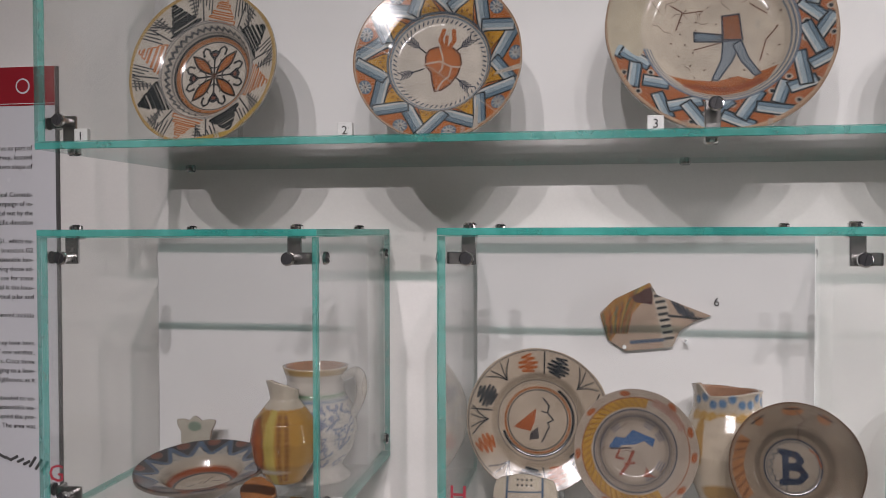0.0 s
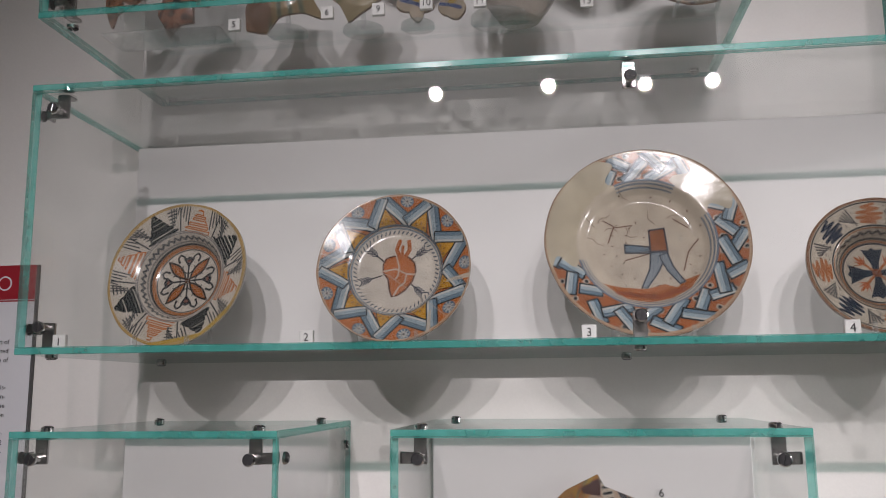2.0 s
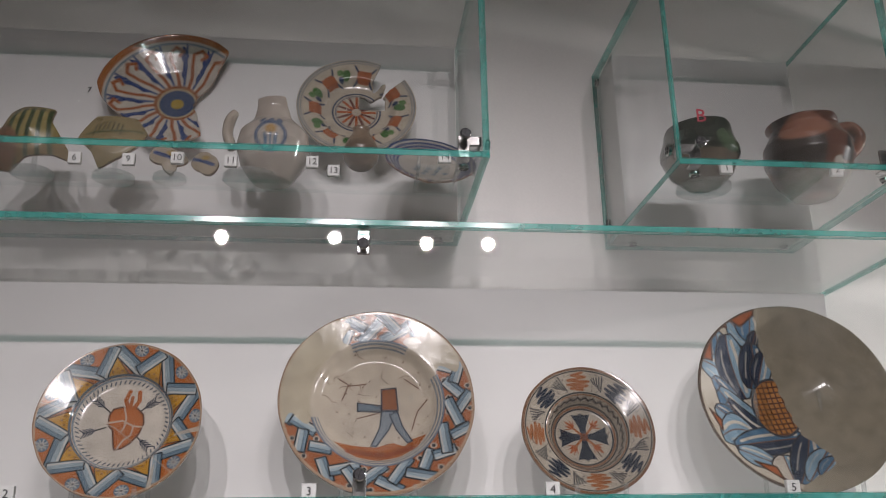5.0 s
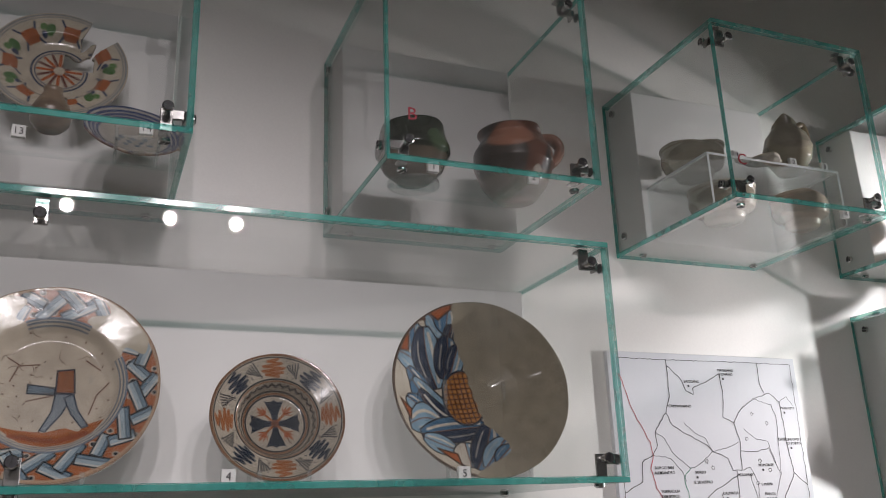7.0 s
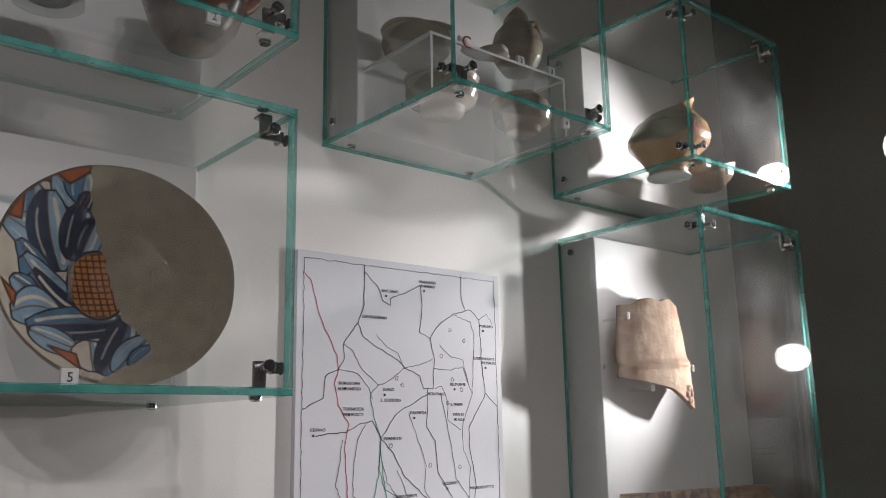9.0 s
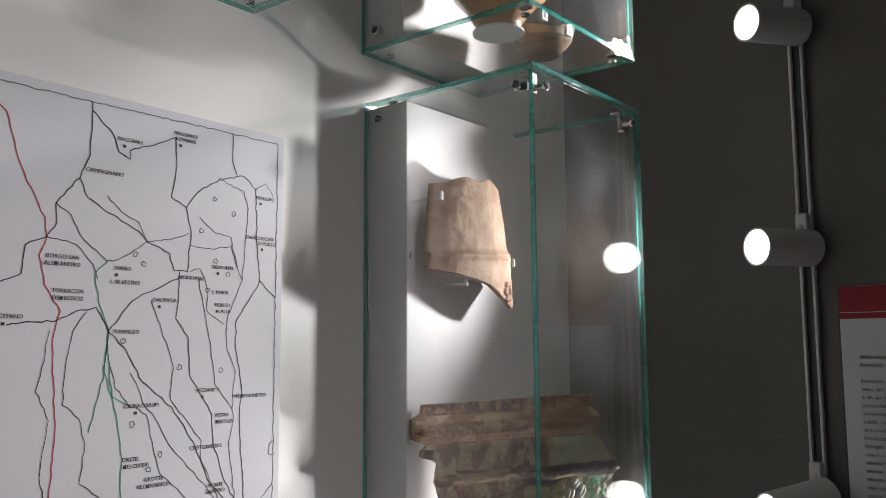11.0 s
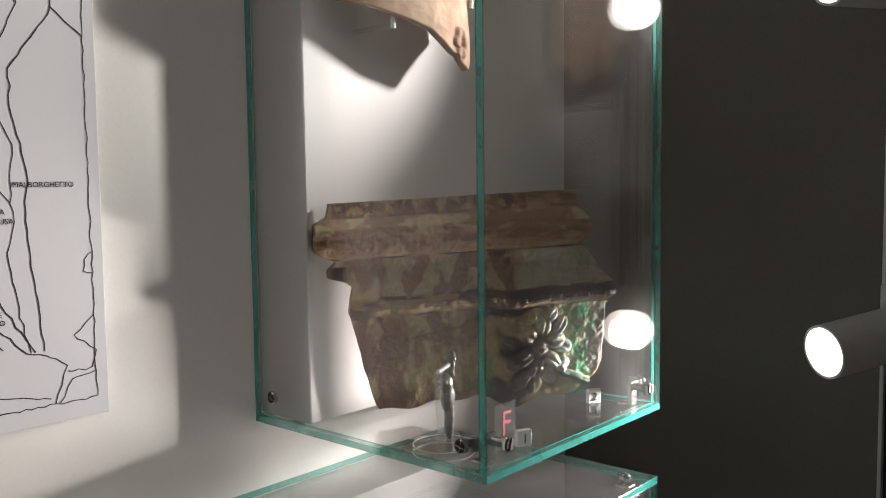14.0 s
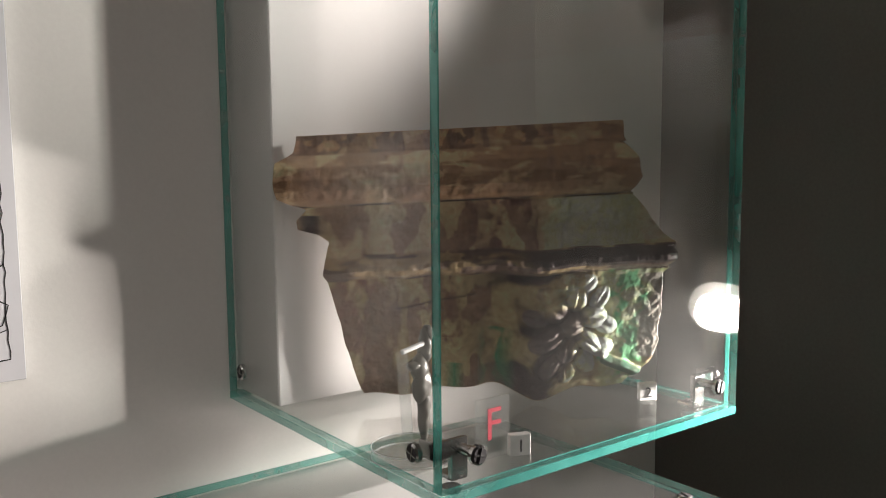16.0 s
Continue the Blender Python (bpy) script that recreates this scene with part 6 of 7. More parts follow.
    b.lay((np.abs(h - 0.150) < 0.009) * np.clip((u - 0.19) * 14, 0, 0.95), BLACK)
    b.lay(near(0.10, 0.05, 0.136, 0.156, 1.1) * np.clip(0.6 + n3 * 6, 0, 0.8), (0.27, 0.20, 0.12))
    # rosette: side light painted into the glaze, cream on the right, dark left
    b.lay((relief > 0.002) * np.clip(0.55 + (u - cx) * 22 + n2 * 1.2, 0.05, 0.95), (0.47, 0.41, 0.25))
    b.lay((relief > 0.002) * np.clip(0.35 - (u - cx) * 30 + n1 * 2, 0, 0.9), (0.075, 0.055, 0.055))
    b.lay((relief < 0.001) * (stem > 0.1) * 0.9, (0.035, 0.07, 0.05))
    e, nn, o = Vector((0.814, -0.581, 0)), Vector((-0.581, -0.814, 0)), Vector((2.012, 1.302, FLOORF))
    up = (h2 * (1.0 + 0.06 * (u - 0.05) / 0.4) + 0.004)[:, None] * np.array((0, 0, 1.0))
    flat = np.array(o)[None] + u[:, None] * np.array(e) + up
    pts = flat + d[:, None] * np.array(nn)
    back = flat - 0.002 * np.array(nn)
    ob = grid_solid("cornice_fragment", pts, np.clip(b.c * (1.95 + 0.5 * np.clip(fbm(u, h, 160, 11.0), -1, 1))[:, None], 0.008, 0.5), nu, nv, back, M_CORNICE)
    return tagged(ob, "glazed brown and green terracotta cornice with a moulded rosette", "architectural fragment")


def gutter_tile():
    nu, nv = 120, 140
    s, v = np.meshgrid(np.linspace(-1, 1, nu), np.linspace(0, 1, nv))
    s, v = s.ravel(), v.ravel()
    foot = np.interp(s, [-1, -0.5, 0.0, 0.35, 0.7, 1.0], [1.668, 1.655, 1.642, 1.618, 1.598, 1.650])
    top = 1.848 + 0.004 * np.sin(s * 9) - 0.012 * s ** 2
    z = foot + (top - foot) * v
    half = np.interp(z, [1.59, 1.68, 1.76, 1.85], [0.132, 0.130, 0.118, 0.098])
    x = np.interp(z, [1.6, 1.85], [2.130, 2.114]) + half * s
    y = BOARD - 0.026 - 0.066 * np.sqrt(np.clip(1 - (s * 0.96) ** 2, 0, 1))
    collar = np.exp(-((z - 1.700 - 0.008 * s) / 0.009) ** 2) * 0.008 + 0.004 * (z < 1.70)
    y = y - collar
    for k in range(6):
        a = k * 1.047
        px, pz = 2.196 + 0.012 * math.cos(a), 1.632 + 0.015 * math.sin(a)
        y = y - 0.006 * np.sqrt(np.clip(1 - ((x - px) ** 2 + (z - pz) ** 2) / 0.0085 ** 2, 0, 1))
    y = y - 0.0012 * fbm(x, z, 60, 8.0)
    b = Brush(x, z, (0.42, 0.28, 0.19), 0.004)
    n1 = fbm(x, z, 26, 9.0)
    b.lay(np.clip(n1 * 1.6, 0, 0.6), (0.50, 0.36, 0.25))
    b.lay(np.clip(-n1 * 2 - 0.1, 0, 0.6), (0.33, 0.19, 0.12))
    b.lay(np.exp(-((x - 2.196) ** 2 + (z - 1.632) ** 2) / 0.02 ** 2) * 0.7, (0.22, 0.13, 0.09))
    pts = np.stack([x, y, z], -1)
    back = np.stack([x, np.minimum(y + 0.012, BOARD - 0.001), z], -1)
    ob = grid_solid("tile_fragment", pts, b.c, nu, nv, back, M_BISQUE)
    return tagged(ob, "pale terracotta curved tile with collar and small flower", "architectural fragment")


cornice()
gutter_tile()
for x, z in ((2.0, 1.80), (2.235, 1.69), (2.075, 1.642)):
    pin = thing("mounting_pin", (x, BOARD - 0.075, z), "clear acrylic hook holding a tile fragment", "pin", "mounting pins")
    part("shaft", rod(bmesh.new(), (0, 0, 0), (0, 0.075, 0), 0.0035, n=12), M_ACRYL, pin)
    part("tip", rod(bmesh.new(), (0, 0, -0.004), (0, 0, 0.012), 0.0035, n=10), M_ACRYL_EDGE, pin)
bm = bmesh.new()
for x, z, rx, rz in ((0.002, 0.020, 0.006, 0.026), (0.000, 0.046, 0.010, 0.018), (-0.002, 0.062, 0.009, 0.014), (0.004, 0.082, 0.006, 0.018), (-0.009, 0.066, 0.007, 0.005), (0.007, 0.092, 0.005, 0.010)):
    bmesh.ops.create_icosphere(bm, subdivisions=3, radius=1.0, matrix=Matrix.Translation((x, 0, z)) @ Matrix.Diagonal((rx, 0.007, rz, 1)))
for w in bm.verts:
    w.co += w.normal * 0.0022 * noise.noise(w.co * 160)
me = mesh_from("bronze_fragment", bm, M_DULL, True)
at = me.color_attributes.new("paint", "FLOAT_COLOR", "POINT")
for i, w in enumerate(me.vertices):
    k = 1 + 0.6 * noise.noise(w.co * 120)
    at.data[i].color = (0.15 * k, 0.145 * k, 0.13 * k, 1)
fig = new("bronze_fragment", me)
fig.matrix_world = pose(2.032, 1.118, FLOORF + 0.014)
tagged(fig, "small grey corroded bronze piece held by a clear post", "bronze")
base = thing("acrylic_stand", (2.012, 1.108, FLOORF), "clear acrylic disc and post with a small bronze", "stand")
part("base", rod(bmesh.new(), (0, 0, 0), (0, 0, 0.010), 0.036, n=40), M_ACRYL, base)
for z in (0.0006, 0.0100):
    ring = bmesh.new()
    for k in range(40):
        a, c = math.tau * k / 40, math.tau * (k + 1) / 40
        rod(ring, (0.036 * math.cos(a), 0.036 * math.sin(a), z), (0.036 * math.cos(c), 0.036 * math.sin(c), z), 0.0006, n=6)
    part("rim", ring, M_ACRYL_EDGE, base)
part("post", box(bmesh.new(), (-0.006, -0.004, 0.010), (0.002, 0.004, 0.098), 0.001, Matrix.Rotation(radians(-4), 4, "Y")), M_ACRYL, base)
part("hook", rod(bmesh.new(), (-0.008, 0, 0.097), (0.022, 0.008, 0.100), 0.0025, n=8), M_ACRYL_EDGE, base)
tag("1", 2.090, 1.048, FLOORF, 0.020, turn=-20)
tag("2", 2.318, 1.088, FLOORF, 0.020, turn=-30)
card = thing("letter_card", (2.066, 1.058, FLOORF), "small clear card with a dark red letter", "letter", turn=0)
part("sheet", box(bmesh.new(), (-0.020, -0.001, 0), (0.020, 0.001, 0.056), 0.0004), M_ACRYL, card)
letters("letter", "F", 0.042, Matrix.Translation((0, -0.0016, 0.018)) @ FACING, M_RED, card)
o = letters("printed_number", "3", 0.016, Matrix.Translation((1.995, BOARD - 0.001, 1.690)) @ FACING, M_INK, None)
tagged(o, "small black number printed on a white board", "number", "printed numbers")


# ---- the printed map on the wall ----
MAPX, MAPZ, MAPW, MAPH = 1.259, 1.881, 0.485, 0.684
board = thing("map_board", (1.50, WALL, 1.18), "white board with a line-drawn map of rivers and roads", "map")
BOFF = -board.location
bm = box(bmesh.new(), (MAPX - 0.014, WALL - 0.013, 1.176), (MAPX + MAPW + 0.014, WALL - 0.0005, MAPZ + 0.014), 0.0006)
o = part("panel", bm, M_PAPER, board)
o.matrix_parent_inverse = Matrix.Translation(BOFF)
MAPY = WALL - 0.0135
rnd_map = random.Random(17)


def on_map(u, v):
    return Vector((MAPX + MAPW * u, MAPY, MAPZ - MAPH * v))


def ribbon(name, lines, half, material, label):
    """Drawn lines as flat strips, made unsteady as a pen is."""
    for pts in lines:
        bm = bmesh.new()
        fine = []
        for (a, c), (d, e) in zip(pts, pts[1:]):
            n = max(2, int(math.hypot(d - a, e - c) / 0.014))
            for k in range(n):
                t = k / n
                fine.append((a + (d - a) * t + rnd_map.uniform(-1, 1) * 0.0030, c + (e - c) * t + rnd_map.uniform(-1, 1) * 0.0022))
        fine.append(pts[-1])
        P = [on_map(*q) for q in fine]
        prev = None
        for k, p in enumerate(P):
            w = (P[min(k + 1, len(P) - 1)] - P[max(k - 1, 0)]).normalized()
            g = Vector((-w.z, 0, w.x)) * half * 0.72 * rnd_map.uniform(0.8, 1.2)
            pair = (bm.verts.new(p + g), bm.verts.new(p - g))
            if prev:
                bm.faces.new((prev[0], prev[1], pair[1], pair[0]))
            prev = pair
        ob = part(name, bm, material, board, label)
        ob.matrix_parent_inverse = Matrix.Translation(BOFF)


ribbon("border", [[(0, 0), (1, 0), (1, 1), (0, 1), (0, 0)]], 0.0008, M_INK, "thin black frame line")
ribbon("road", [
    [(0.28, 0.0), (0.28, 0.12), (0.25, 0.17), (0.18, 0.23), (0.19, 0.27), (0.16, 0.30), (0.10, 0.32), (0.09, 0.38), (0.0, 0.41)],
    [(0.28, 0.02), (0.35, 0.06), (0.37, 0.10), (0.41, 0.11), (0.41, 0.09), (0.49, 0.07), (0.57, 0.04)],
    [(0.57, 0.04), (0.58, 0.10), (0.56, 0.18), (0.62, 0.20), (0.64, 0.26), (0.63, 0.35)],
    [(0.25, 0.17), (0.28, 0.21), (0.36, 0.24), (0.45, 0.27), (0.48, 0.29), (0.56, 0.31), (0.58, 0.35), (0.63, 0.35)],
    [(0.36, 0.49), (0.44, 0.42), (0.59, 0.37), (0.62, 0.36)],
    [(0.06, 0.48), (0.20, 0.47), (0.26, 0.45), (0.32, 0.44), (0.36, 0.49)]], 0.0011, M_INK, "black road line")
ribbon("road", [
    [(0.36, 0.49), (0.42, 0.53), (0.48, 0.60), (0.59, 0.66), (0.67, 0.74), (0.73, 0.83), (0.84, 0.91), (0.89, 0.92)],
    [(0.60, 0.35), (0.60, 0.41), (0.59, 0.46), (0.64, 0.50), (0.65, 0.59), (0.74, 0.68), (0.75, 0.75), (0.79, 0.83), (0.86, 0.91)],
    [(0.62, 0.20), (0.66, 0.16), (0.75, 0.12), (0.85, 0.10), (0.90, 0.13), (0.91, 0.21), (0.91, 0.26), (0.93, 0.36), (0.83, 0.46), (0.83, 0.52), (0.86, 0.62), (0.85, 0.70), (0.88, 0.91)],
    [(0.80, 0.0), (0.80, 0.07), (0.82, 0.10)], [(0.93, 0.36), (1.0, 0.40)]], 0.0011, M_INK, "black road line")
ribbon("stream", [
    [(0.18, 0.23), (0.23, 0.25), (0.27, 0.30), (0.35, 0.34), (0.37, 0.34), (0.42, 0.32), (0.48, 0.29)],
    [(0.34, 0.20), (0.39, 0.23), (0.45, 0.25), (0.48, 0.29), (0.56, 0.28), (0.63, 0.26)],
    [(0.16, 0.30), (0.25, 0.31), (0.30, 0.35), (0.32, 0.38)],
    [(0.50, 0.42), (0.55, 0.50), (0.59, 0.57), (0.58, 0.64), (0.64, 0.69), (0.70, 0.74), (0.70, 0.78), (0.78, 0.89)],
    [(0.67, 0.36), (0.70, 0.44), (0.73, 0.53), (0.75, 0.61), (0.82, 0.67), (0.83, 0.70), (0.81, 0.75), (0.83, 0.85), (0.85, 0.91)],
    [(0.64, 0.35), (0.68, 0.34), (0.71, 0.39), (0.71, 0.44), (0.78, 0.47)]], 0.0008, M_INK, "thin black stream line")
ribbon("stream", [
    [(0.75, 0.12), (0.85, 0.14), (0.87, 0.18), (0.86, 0.28), (0.85, 0.36), (0.79, 0.46), (0.79, 0.52), (0.83, 0.58), (0.82, 0.67)],
    [(0.90, 0.13), (0.95, 0.11), (0.98, 0.14)], [(0.64, 0.29), (0.73, 0.29), (0.80, 0.28), (0.83, 0.33), (0.85, 0.36)],
    [(0.67, 0.22), (0.73, 0.25), (0.80, 0.26), (0.83, 0.33)],
    [(0.37, 0.56), (0.39, 0.61), (0.44, 0.65), (0.50, 0.67), (0.52, 0.73), (0.55, 0.80), (0.63, 0.85), (0.72, 0.91)],
    [(0.44, 0.58), (0.49, 0.65), (0.52, 0.67), (0.58, 0.74), (0.69, 0.82), (0.79, 0.90)]], 0.0008, M_INK, "thin black stream line")
ribbon("stream", [
    [(0.18, 0.49), (0.17, 0.55), (0.15, 0.61), (0.19, 0.67), (0.17, 0.78), (0.22, 0.9), (0.20, 1.0)],
    [(0.29, 0.45), (0.25, 0.49), (0.23, 0.58), (0.23, 0.64), (0.28, 0.67), (0.30, 0.72), (0.29, 0.80), (0.36, 0.84)],
    [(0.36, 0.84), (0.42, 0.87), (0.49, 0.89), (0.59, 0.94), (0.59, 1.0)], [(0.42, 0.87), (0.49, 0.90), (0.56, 0.88), (0.67, 0.91), (0.74, 0.97), (0.89, 0.99)],
    [(0.89, 0.92), (0.93, 0.94), (0.90, 1.0)], [(0.93, 0.95), (0.99, 0.95), (1.0, 0.92), (0.95, 0.89), (1.0, 0.86)], [(0.91, 1.0), (0.94, 0.965), (1.0, 0.955)],
    [(1.0, 0.755), (0.98, 0.765), (0.98, 0.785), (1.0, 0.79)]], 0.0008, M_INK, "thin black stream line")
M_MAPRED = surface("map_red", (0.45, 0.05, 0.06), 0.5, bump=0)
M_MAPGREEN = surface("map_green", (0.04, 0.26, 0.16), 0.5, bump=0)
ribbon("red_road", [[(0.0, 0.04), (0.03, 0.06), (0.08, 0.17), (0.15, 0.26), (0.16, 0.30), (0.14, 0.34), (0.16, 0.40), (0.21, 0.45), (0.19, 0.52), (0.21, 0.69), (0.20, 0.82), (0.26, 1.0)]], 0.0012, M_MAPRED, "red road line")
ribbon("green_road", [[(0.35, 0.34), (0.31, 0.37), (0.33, 0.44), (0.36, 0.49), (0.35, 0.57), (0.40, 0.68), (0.42, 0.76), (0.42, 0.87)], [(0.36, 0.52), (0.38, 0.63), (0.44, 0.65)], [(0.36, 0.49), (0.35, 0.59), (0.31, 0.70)]], 0.0012, M_MAPGREEN, "green road line")
rings = [[(u + 0.008 * math.cos(a), v + 0.0056 * math.sin(a)) for a in [0.7 * k for k in range(10)]] for u, v in
         ((0.73, 0.17), (0.81, 0.20), (0.68, 0.25), (0.74, 0.32), (0.79, 0.35), (0.71, 0.39), (0.41, 0.51), (0.61, 0.57), (0.77, 0.58), (0.44, 0.32), (0.47, 0.34), (0.55, 0.76), (0.72, 0.92), (0.74, 0.915), (0.45, 0.69), (0.51, 0.79))]
ribbon("site_ring", rings, 0.0007, M_INK, "small black ring")
NAMES = [("BACCANO", 0.41, 0.07), ("CAMPAGNANO", 0.33, 0.15), ("BORGO SAN", 0.21, 0.34), ("ALESSANDRO", 0.21, 0.355), ("SORBO", 0.40, 0.355), ("S. SILVESTRO", 0.41, 0.385), ("TORRACCIA", 0.23, 0.41), ("DEL BOSCO", 0.23, 0.425),
         ("CESANO", 0.07, 0.465), ("FORMELLO", 0.42, 0.492), ("DALMATIA", 0.55, 0.42), ("SCROFANO", 0.65, 0.365), ("BELMONTE", 0.77, 0.335), ("S. MARIA", 0.76, 0.395), ("PIAN DI", 0.77, 0.425), ("LALLA", 0.78, 0.44),
         ("VEZZANO ?", 0.72, 0.625), ("MALBORGHETTO", 0.895, 0.643), ("PIETRA", 0.78, 0.685), ("PERTUSA", 0.79, 0.70), ("CAPRACORUM", 0.48, 0.652), ("CASTELDARDO", 0.72, 0.755), ("CASTEL", 0.45, 0.765), ("DE CEVERI", 0.47, 0.78),
         ("GROTTE", 0.53, 0.812), ("VECCHIARELLI", 0.53, 0.826), ("MONTE", 0.76, 0.845), ("OLIVIERO", 0.76, 0.858), ("MORLUPO", 0.945, 0.15), ("CASTELNUOVO", 0.925, 0.253), ("DI PORTO", 0.955, 0.266), ("MAGLIANO", 0.61, 0.03), ("ROMANO", 0.61, 0.043)]
for text, u, v in NAMES:
    p = on_map(u, v)
    o = letters("place_name", text, 0.0085, Matrix.Translation((p.x, MAPY - 0.0004, p.z - 0.002)) @ FACING, M_INK, board, depth=0.0002)
    o.matrix_parent_inverse = Matrix.Translation(BOFF)
p = on_map(0.50, 0.992)
o = letters("place_name", "deserted sites", 0.013, Matrix.Translation((p.x, MAPY - 0.0004, p.z)) @ FACING, M_INK, board, depth=0.0002)
o.matrix_parent_inverse = Matrix.Translation(BOFF)
for text, u, v in NAMES[::2]:
    p = on_map(u - 0.02, v + 0.014)
    o = part("site_square", box(bmesh.new(), (p.x - 0.0022, MAPY - 0.0004, p.z - 0.0022), (p.x + 0.0022, MAPY + 0.0002, p.z + 0.0022)), M_INK, board)
    o.matrix_parent_inverse = Matrix.Translation(BOFF)


# ---- text panels ----
def text_panel(m, width, height, lines, size, step, align, first, label, rule=0.0):
    """A printed board that faces its own -y; its origin is the top corner nearest the lettering's aligned edge."""
    p = new("text_panel")
    p.matrix_world = m
    tagged(p, label, "information panel", "information panels")
    x0, x1 = (-width, 0.0) if align == "RIGHT" else (0.0, width)
    part("panel", box(bmesh.new(), (x0, -0.010, -height), (x1, -0.001, 0), 0.0006), [M_PAPER], p)
    part("side_edge", box(bmesh.new(), (x1 if align == "RIGHT" else x0 - 0.003, -0.0095, -height), (x1 + 0.003 if align == "RIGHT" else x0, -0.001, 0)), M_GREYEDGE, p)
    part("header", box(bmesh.new(), (x0, -0.0108, -0.070), (x1, -0.0101, -0.0005)), M_CRIMSON, p, "crimson header band")
    if rule:
        part("rule", box(bmesh.new(), (x0, -0.0114, -rule - 0.0012), (x1, -0.0109, -rule)), M_PAPER, p)
    z = -first
    for text in lines:
        if text:
            letters("text_line", text, size, Matrix.Translation((-0.045 if align == "RIGHT" else 0.035, -0.0112, z)) @ FACING, M_PRINT, p, align, 0.0001)
        z -= step
    return p


WEST = ["brought to light in Rome, as part of", "the Survey, located", "on the eastern slope of", "", "", "Pontifical Commis-", "a campaign of in-", "carried out by the", "scientific direction", "", "by G1, which ex-",
        "of branches G2", "a dateable ban-", "following those ad-", "in use for some", "burial is the locu-", "vertical pilar and", "", "cemented include", "", "", "they have been", "of one another,", "tiles. Circa three", "belonging to a lime-", "neighbours, as it", "",
        "intended to ex-", "the catacomb's wa-", "occupied the pro-", "era. The area was"]
panel = text_panel(pose(-0.935, WALL, 1.795), 0.60, 0.95, WEST, 0.0125, 0.0168, "RIGHT", 0.150, "white text panel with a crimson header on the wall", 0.066)
seal = part("seal", rod(bmesh.new(), (-0.062, -0.0112, -0.035), (-0.062, -0.0108, -0.035), 0.014, n=28), M_PAPER, panel, "pale round seal")
part("seal_core", rod(bmesh.new(), (-0.062, -0.0116, -0.035), (-0.062, -0.0112, -0.035), 0.011, n=28), M_CRIMSON, panel)
chain = bmesh.new()
for k in range(9):
    rod(chain, (-0.13 + 0.012 * k, -0.0110, -0.70 - 0.004 * k), (-0.118 + 0.012 * k, -0.0110, -0.706 - 0.004 * (k % 3)), 0.0025, n=6)
part("drawing", chain, M_GREYEDGE, panel, "small grey line drawing")
EAST = ["Nella seconda metà", "Formello rientra nel", "", "Formello fu fortificat", "seno del Palazzo Chi", "e da un fossato difen", "solco della pavimenta", "vicinanza della porta", "tufelli, non vi erano", "era confinato nella p", "fortificata. Nella sec",
        "famiglia Orsini avviò", "mauri e di nuova edili", "vizietiche nei proprie", "serme strutture con", "struttura di una nuova", "due piani (più un ter", "corte interna, una sc", "freschi e grottesche", "in un cortile rettang", "tagori in peperino", "sesto.",
        "", "Il Borgo venne racchi", "della Chiesa di S. Lo", "sec.), la realizzazione", "S. Lorenzo (arricchita", "all'interno della mur", "viaria (orientata nord", "rata alla Rocca, poi", "nore di Formello che", "Cento questa grande", "(1454-1497) e", "chiesa Gian Giordano"]
text_panel(pose(DARK, 0.742, 1.647, 0, 0, -90), 0.60, 0.95, EAST, 0.0125, 0.0168, "LEFT", 0.155, "white text panel with a crimson header on the dark wall", 0.056)


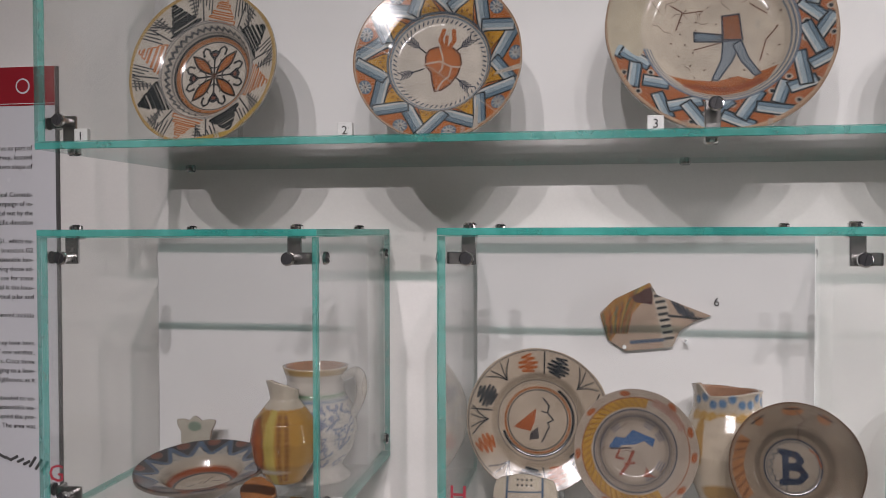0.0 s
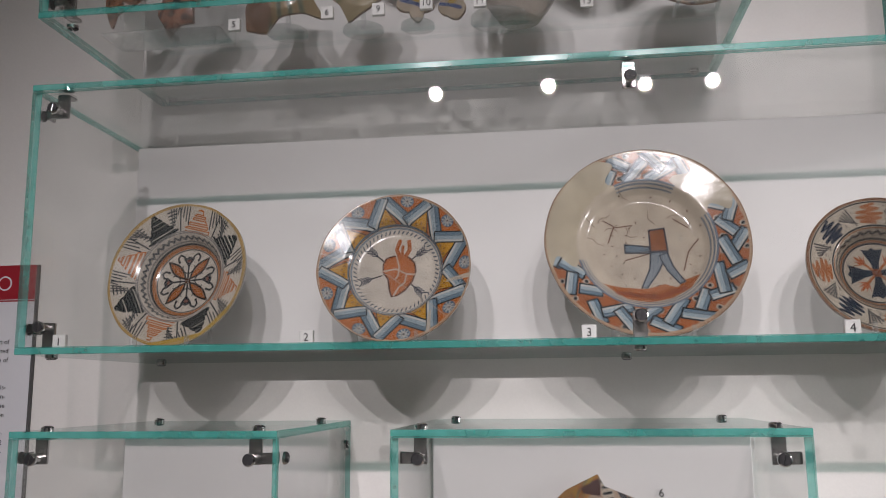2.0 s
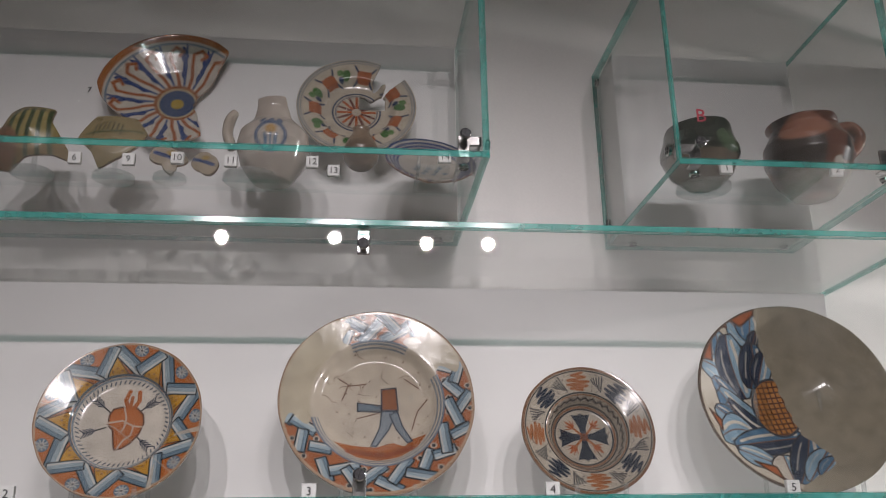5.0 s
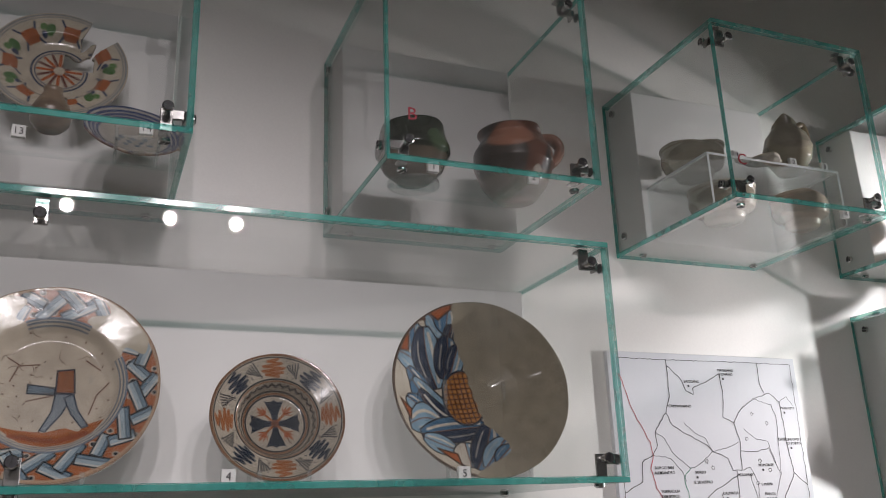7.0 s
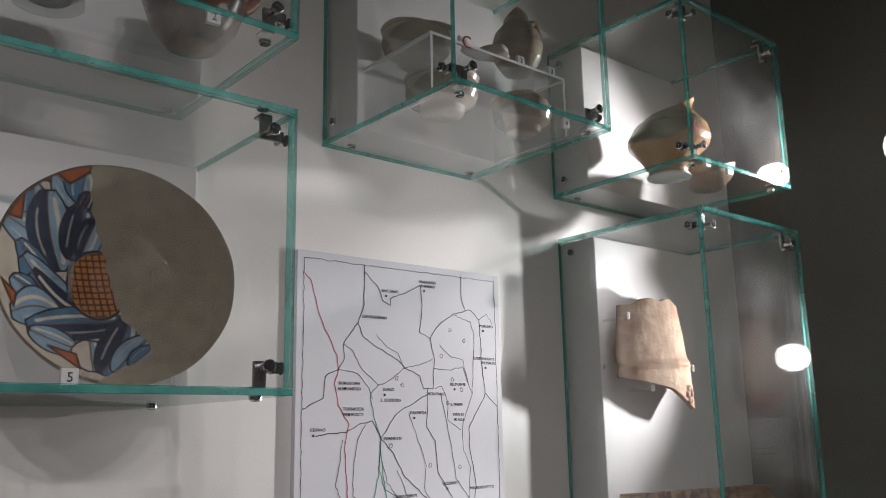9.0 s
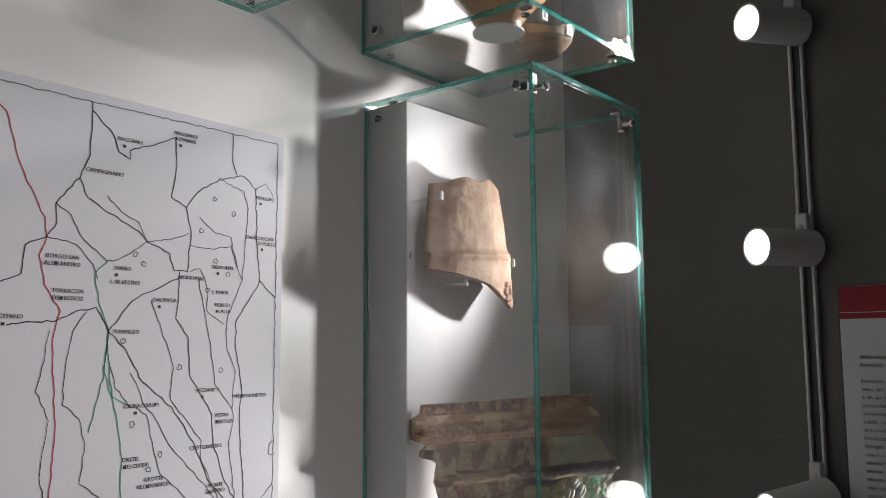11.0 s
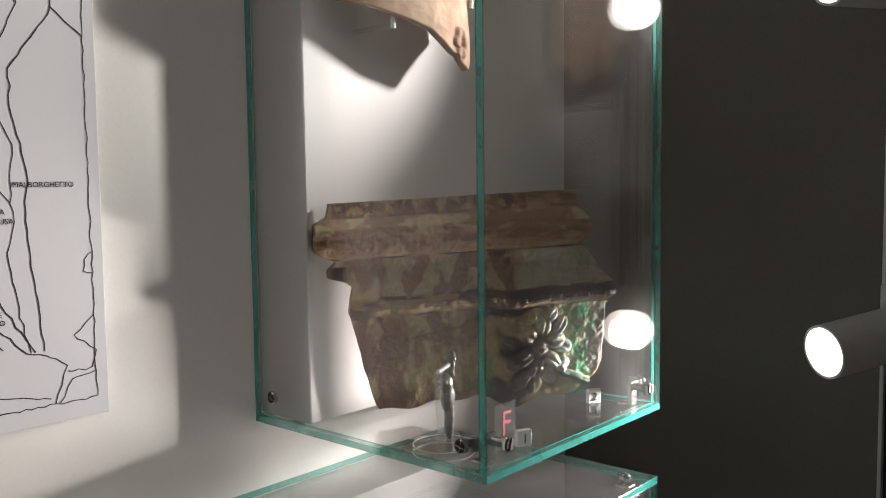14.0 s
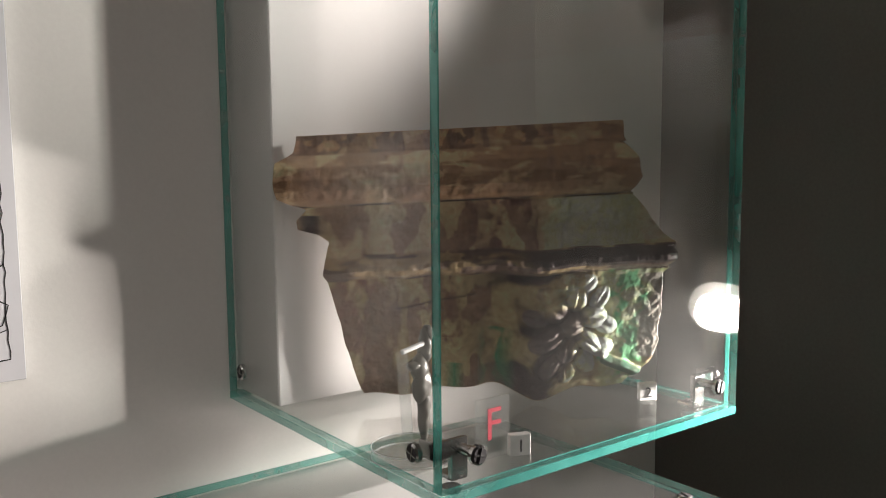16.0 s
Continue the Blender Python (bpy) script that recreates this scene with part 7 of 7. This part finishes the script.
# ---- lamps ----
def track_spot(eye, aim, joint, group, label, r=0.041, length=0.150):
    e, a = Vector(eye), Vector(aim)
    way = (a - e).normalized()
    lamp = thing("spotlight", tuple(e), label, "spotlight", group)
    inv = Matrix.Translation(-e)
    n = 36
    bm = bmesh.new()
    rod(bm, e - way * 0.004, e - way * length, r, n=n)
    rod(bm, e - way * length, e - way * (length + 0.006), r, r - 0.006, n=n)
    body = part("body", bm, M_LAMPBODY, lamp, smooth=False)
    bm = bmesh.new()
    q = way.to_track_quat("Z", "Y").to_matrix().to_4x4()
    for k in range(n):
        t0, t1 = 2 * math.pi * k / n, 2 * math.pi * (k + 1) / n
        ring_pts = []
        for t in (t0, t1):
            for rr, dz in ((r, -0.004), (r, 0.002), (r - 0.004, 0.002), (r - 0.005, -0.0035)):
                ring_pts.append(bm.verts.new(Matrix.Translation(e) @ q @ Vector((rr * math.cos(t), rr * math.sin(t), dz))))
        for s in range(3):
            bm.faces.new((ring_pts[s], ring_pts[s + 1], ring_pts[s + 5], ring_pts[s + 4]))
    rim = part("rim", bm, M_LAMPBODY, lamp)
    lens = part("lens", rod(bmesh.new(), e - way * 0.0036, e - way * 0.002, r - 0.005, n=n), M_LAMP, lamp, "glowing white lens")
    j = Vector(joint)
    back = e - way * (length * 0.62)
    bm = rod(bmesh.new(), j, back + (j - back) * 0.35, 0.008, n=12)
    rod(bm, back + (j - back) * 0.45, back + (j - back) * 0.02, 0.012, n=12)
    box(bm, j - Vector((0.012, 0.012, 0.02)), j + Vector((0.012, 0.012, 0.02)), 0.002)
    arm = part("bracket", bm, M_LAMPBODY, lamp)
    for o in (body, rim, lens, arm):
        o.matrix_parent_inverse = inv
    return lamp


for eye, aim in zip(WALL_SPOTS, WALL_AIMS):
    e, way = Vector(eye), (Vector(aim) - Vector(eye)).normalized()
    mid = e - way * 0.093
    track_spot(eye, aim, (DARK - 0.03, 0.802, mid.z + 0.058), "wall spotlights", "white cylindrical spotlight switched on, on a wall track")
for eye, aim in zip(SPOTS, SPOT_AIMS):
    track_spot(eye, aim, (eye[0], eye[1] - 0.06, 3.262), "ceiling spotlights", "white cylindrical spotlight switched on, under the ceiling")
track = thing("lamp_track", (DARK, 0.802, 0.3), "white upright power track on the dark wall", "lamp track")
for y0, y1, x0, mat, nm in ((-0.016, -0.010, -0.018, M_LAMPBODY, "flange"), (0.010, 0.016, -0.018, M_LAMPBODY, "flange"), (-0.010, 0.010, -0.004, M_GREYEDGE, "channel")):
    part(nm, box(bmesh.new(), (x0, y0, 0), (-0.0005, y1, 2.10), 0.0008), mat, track)
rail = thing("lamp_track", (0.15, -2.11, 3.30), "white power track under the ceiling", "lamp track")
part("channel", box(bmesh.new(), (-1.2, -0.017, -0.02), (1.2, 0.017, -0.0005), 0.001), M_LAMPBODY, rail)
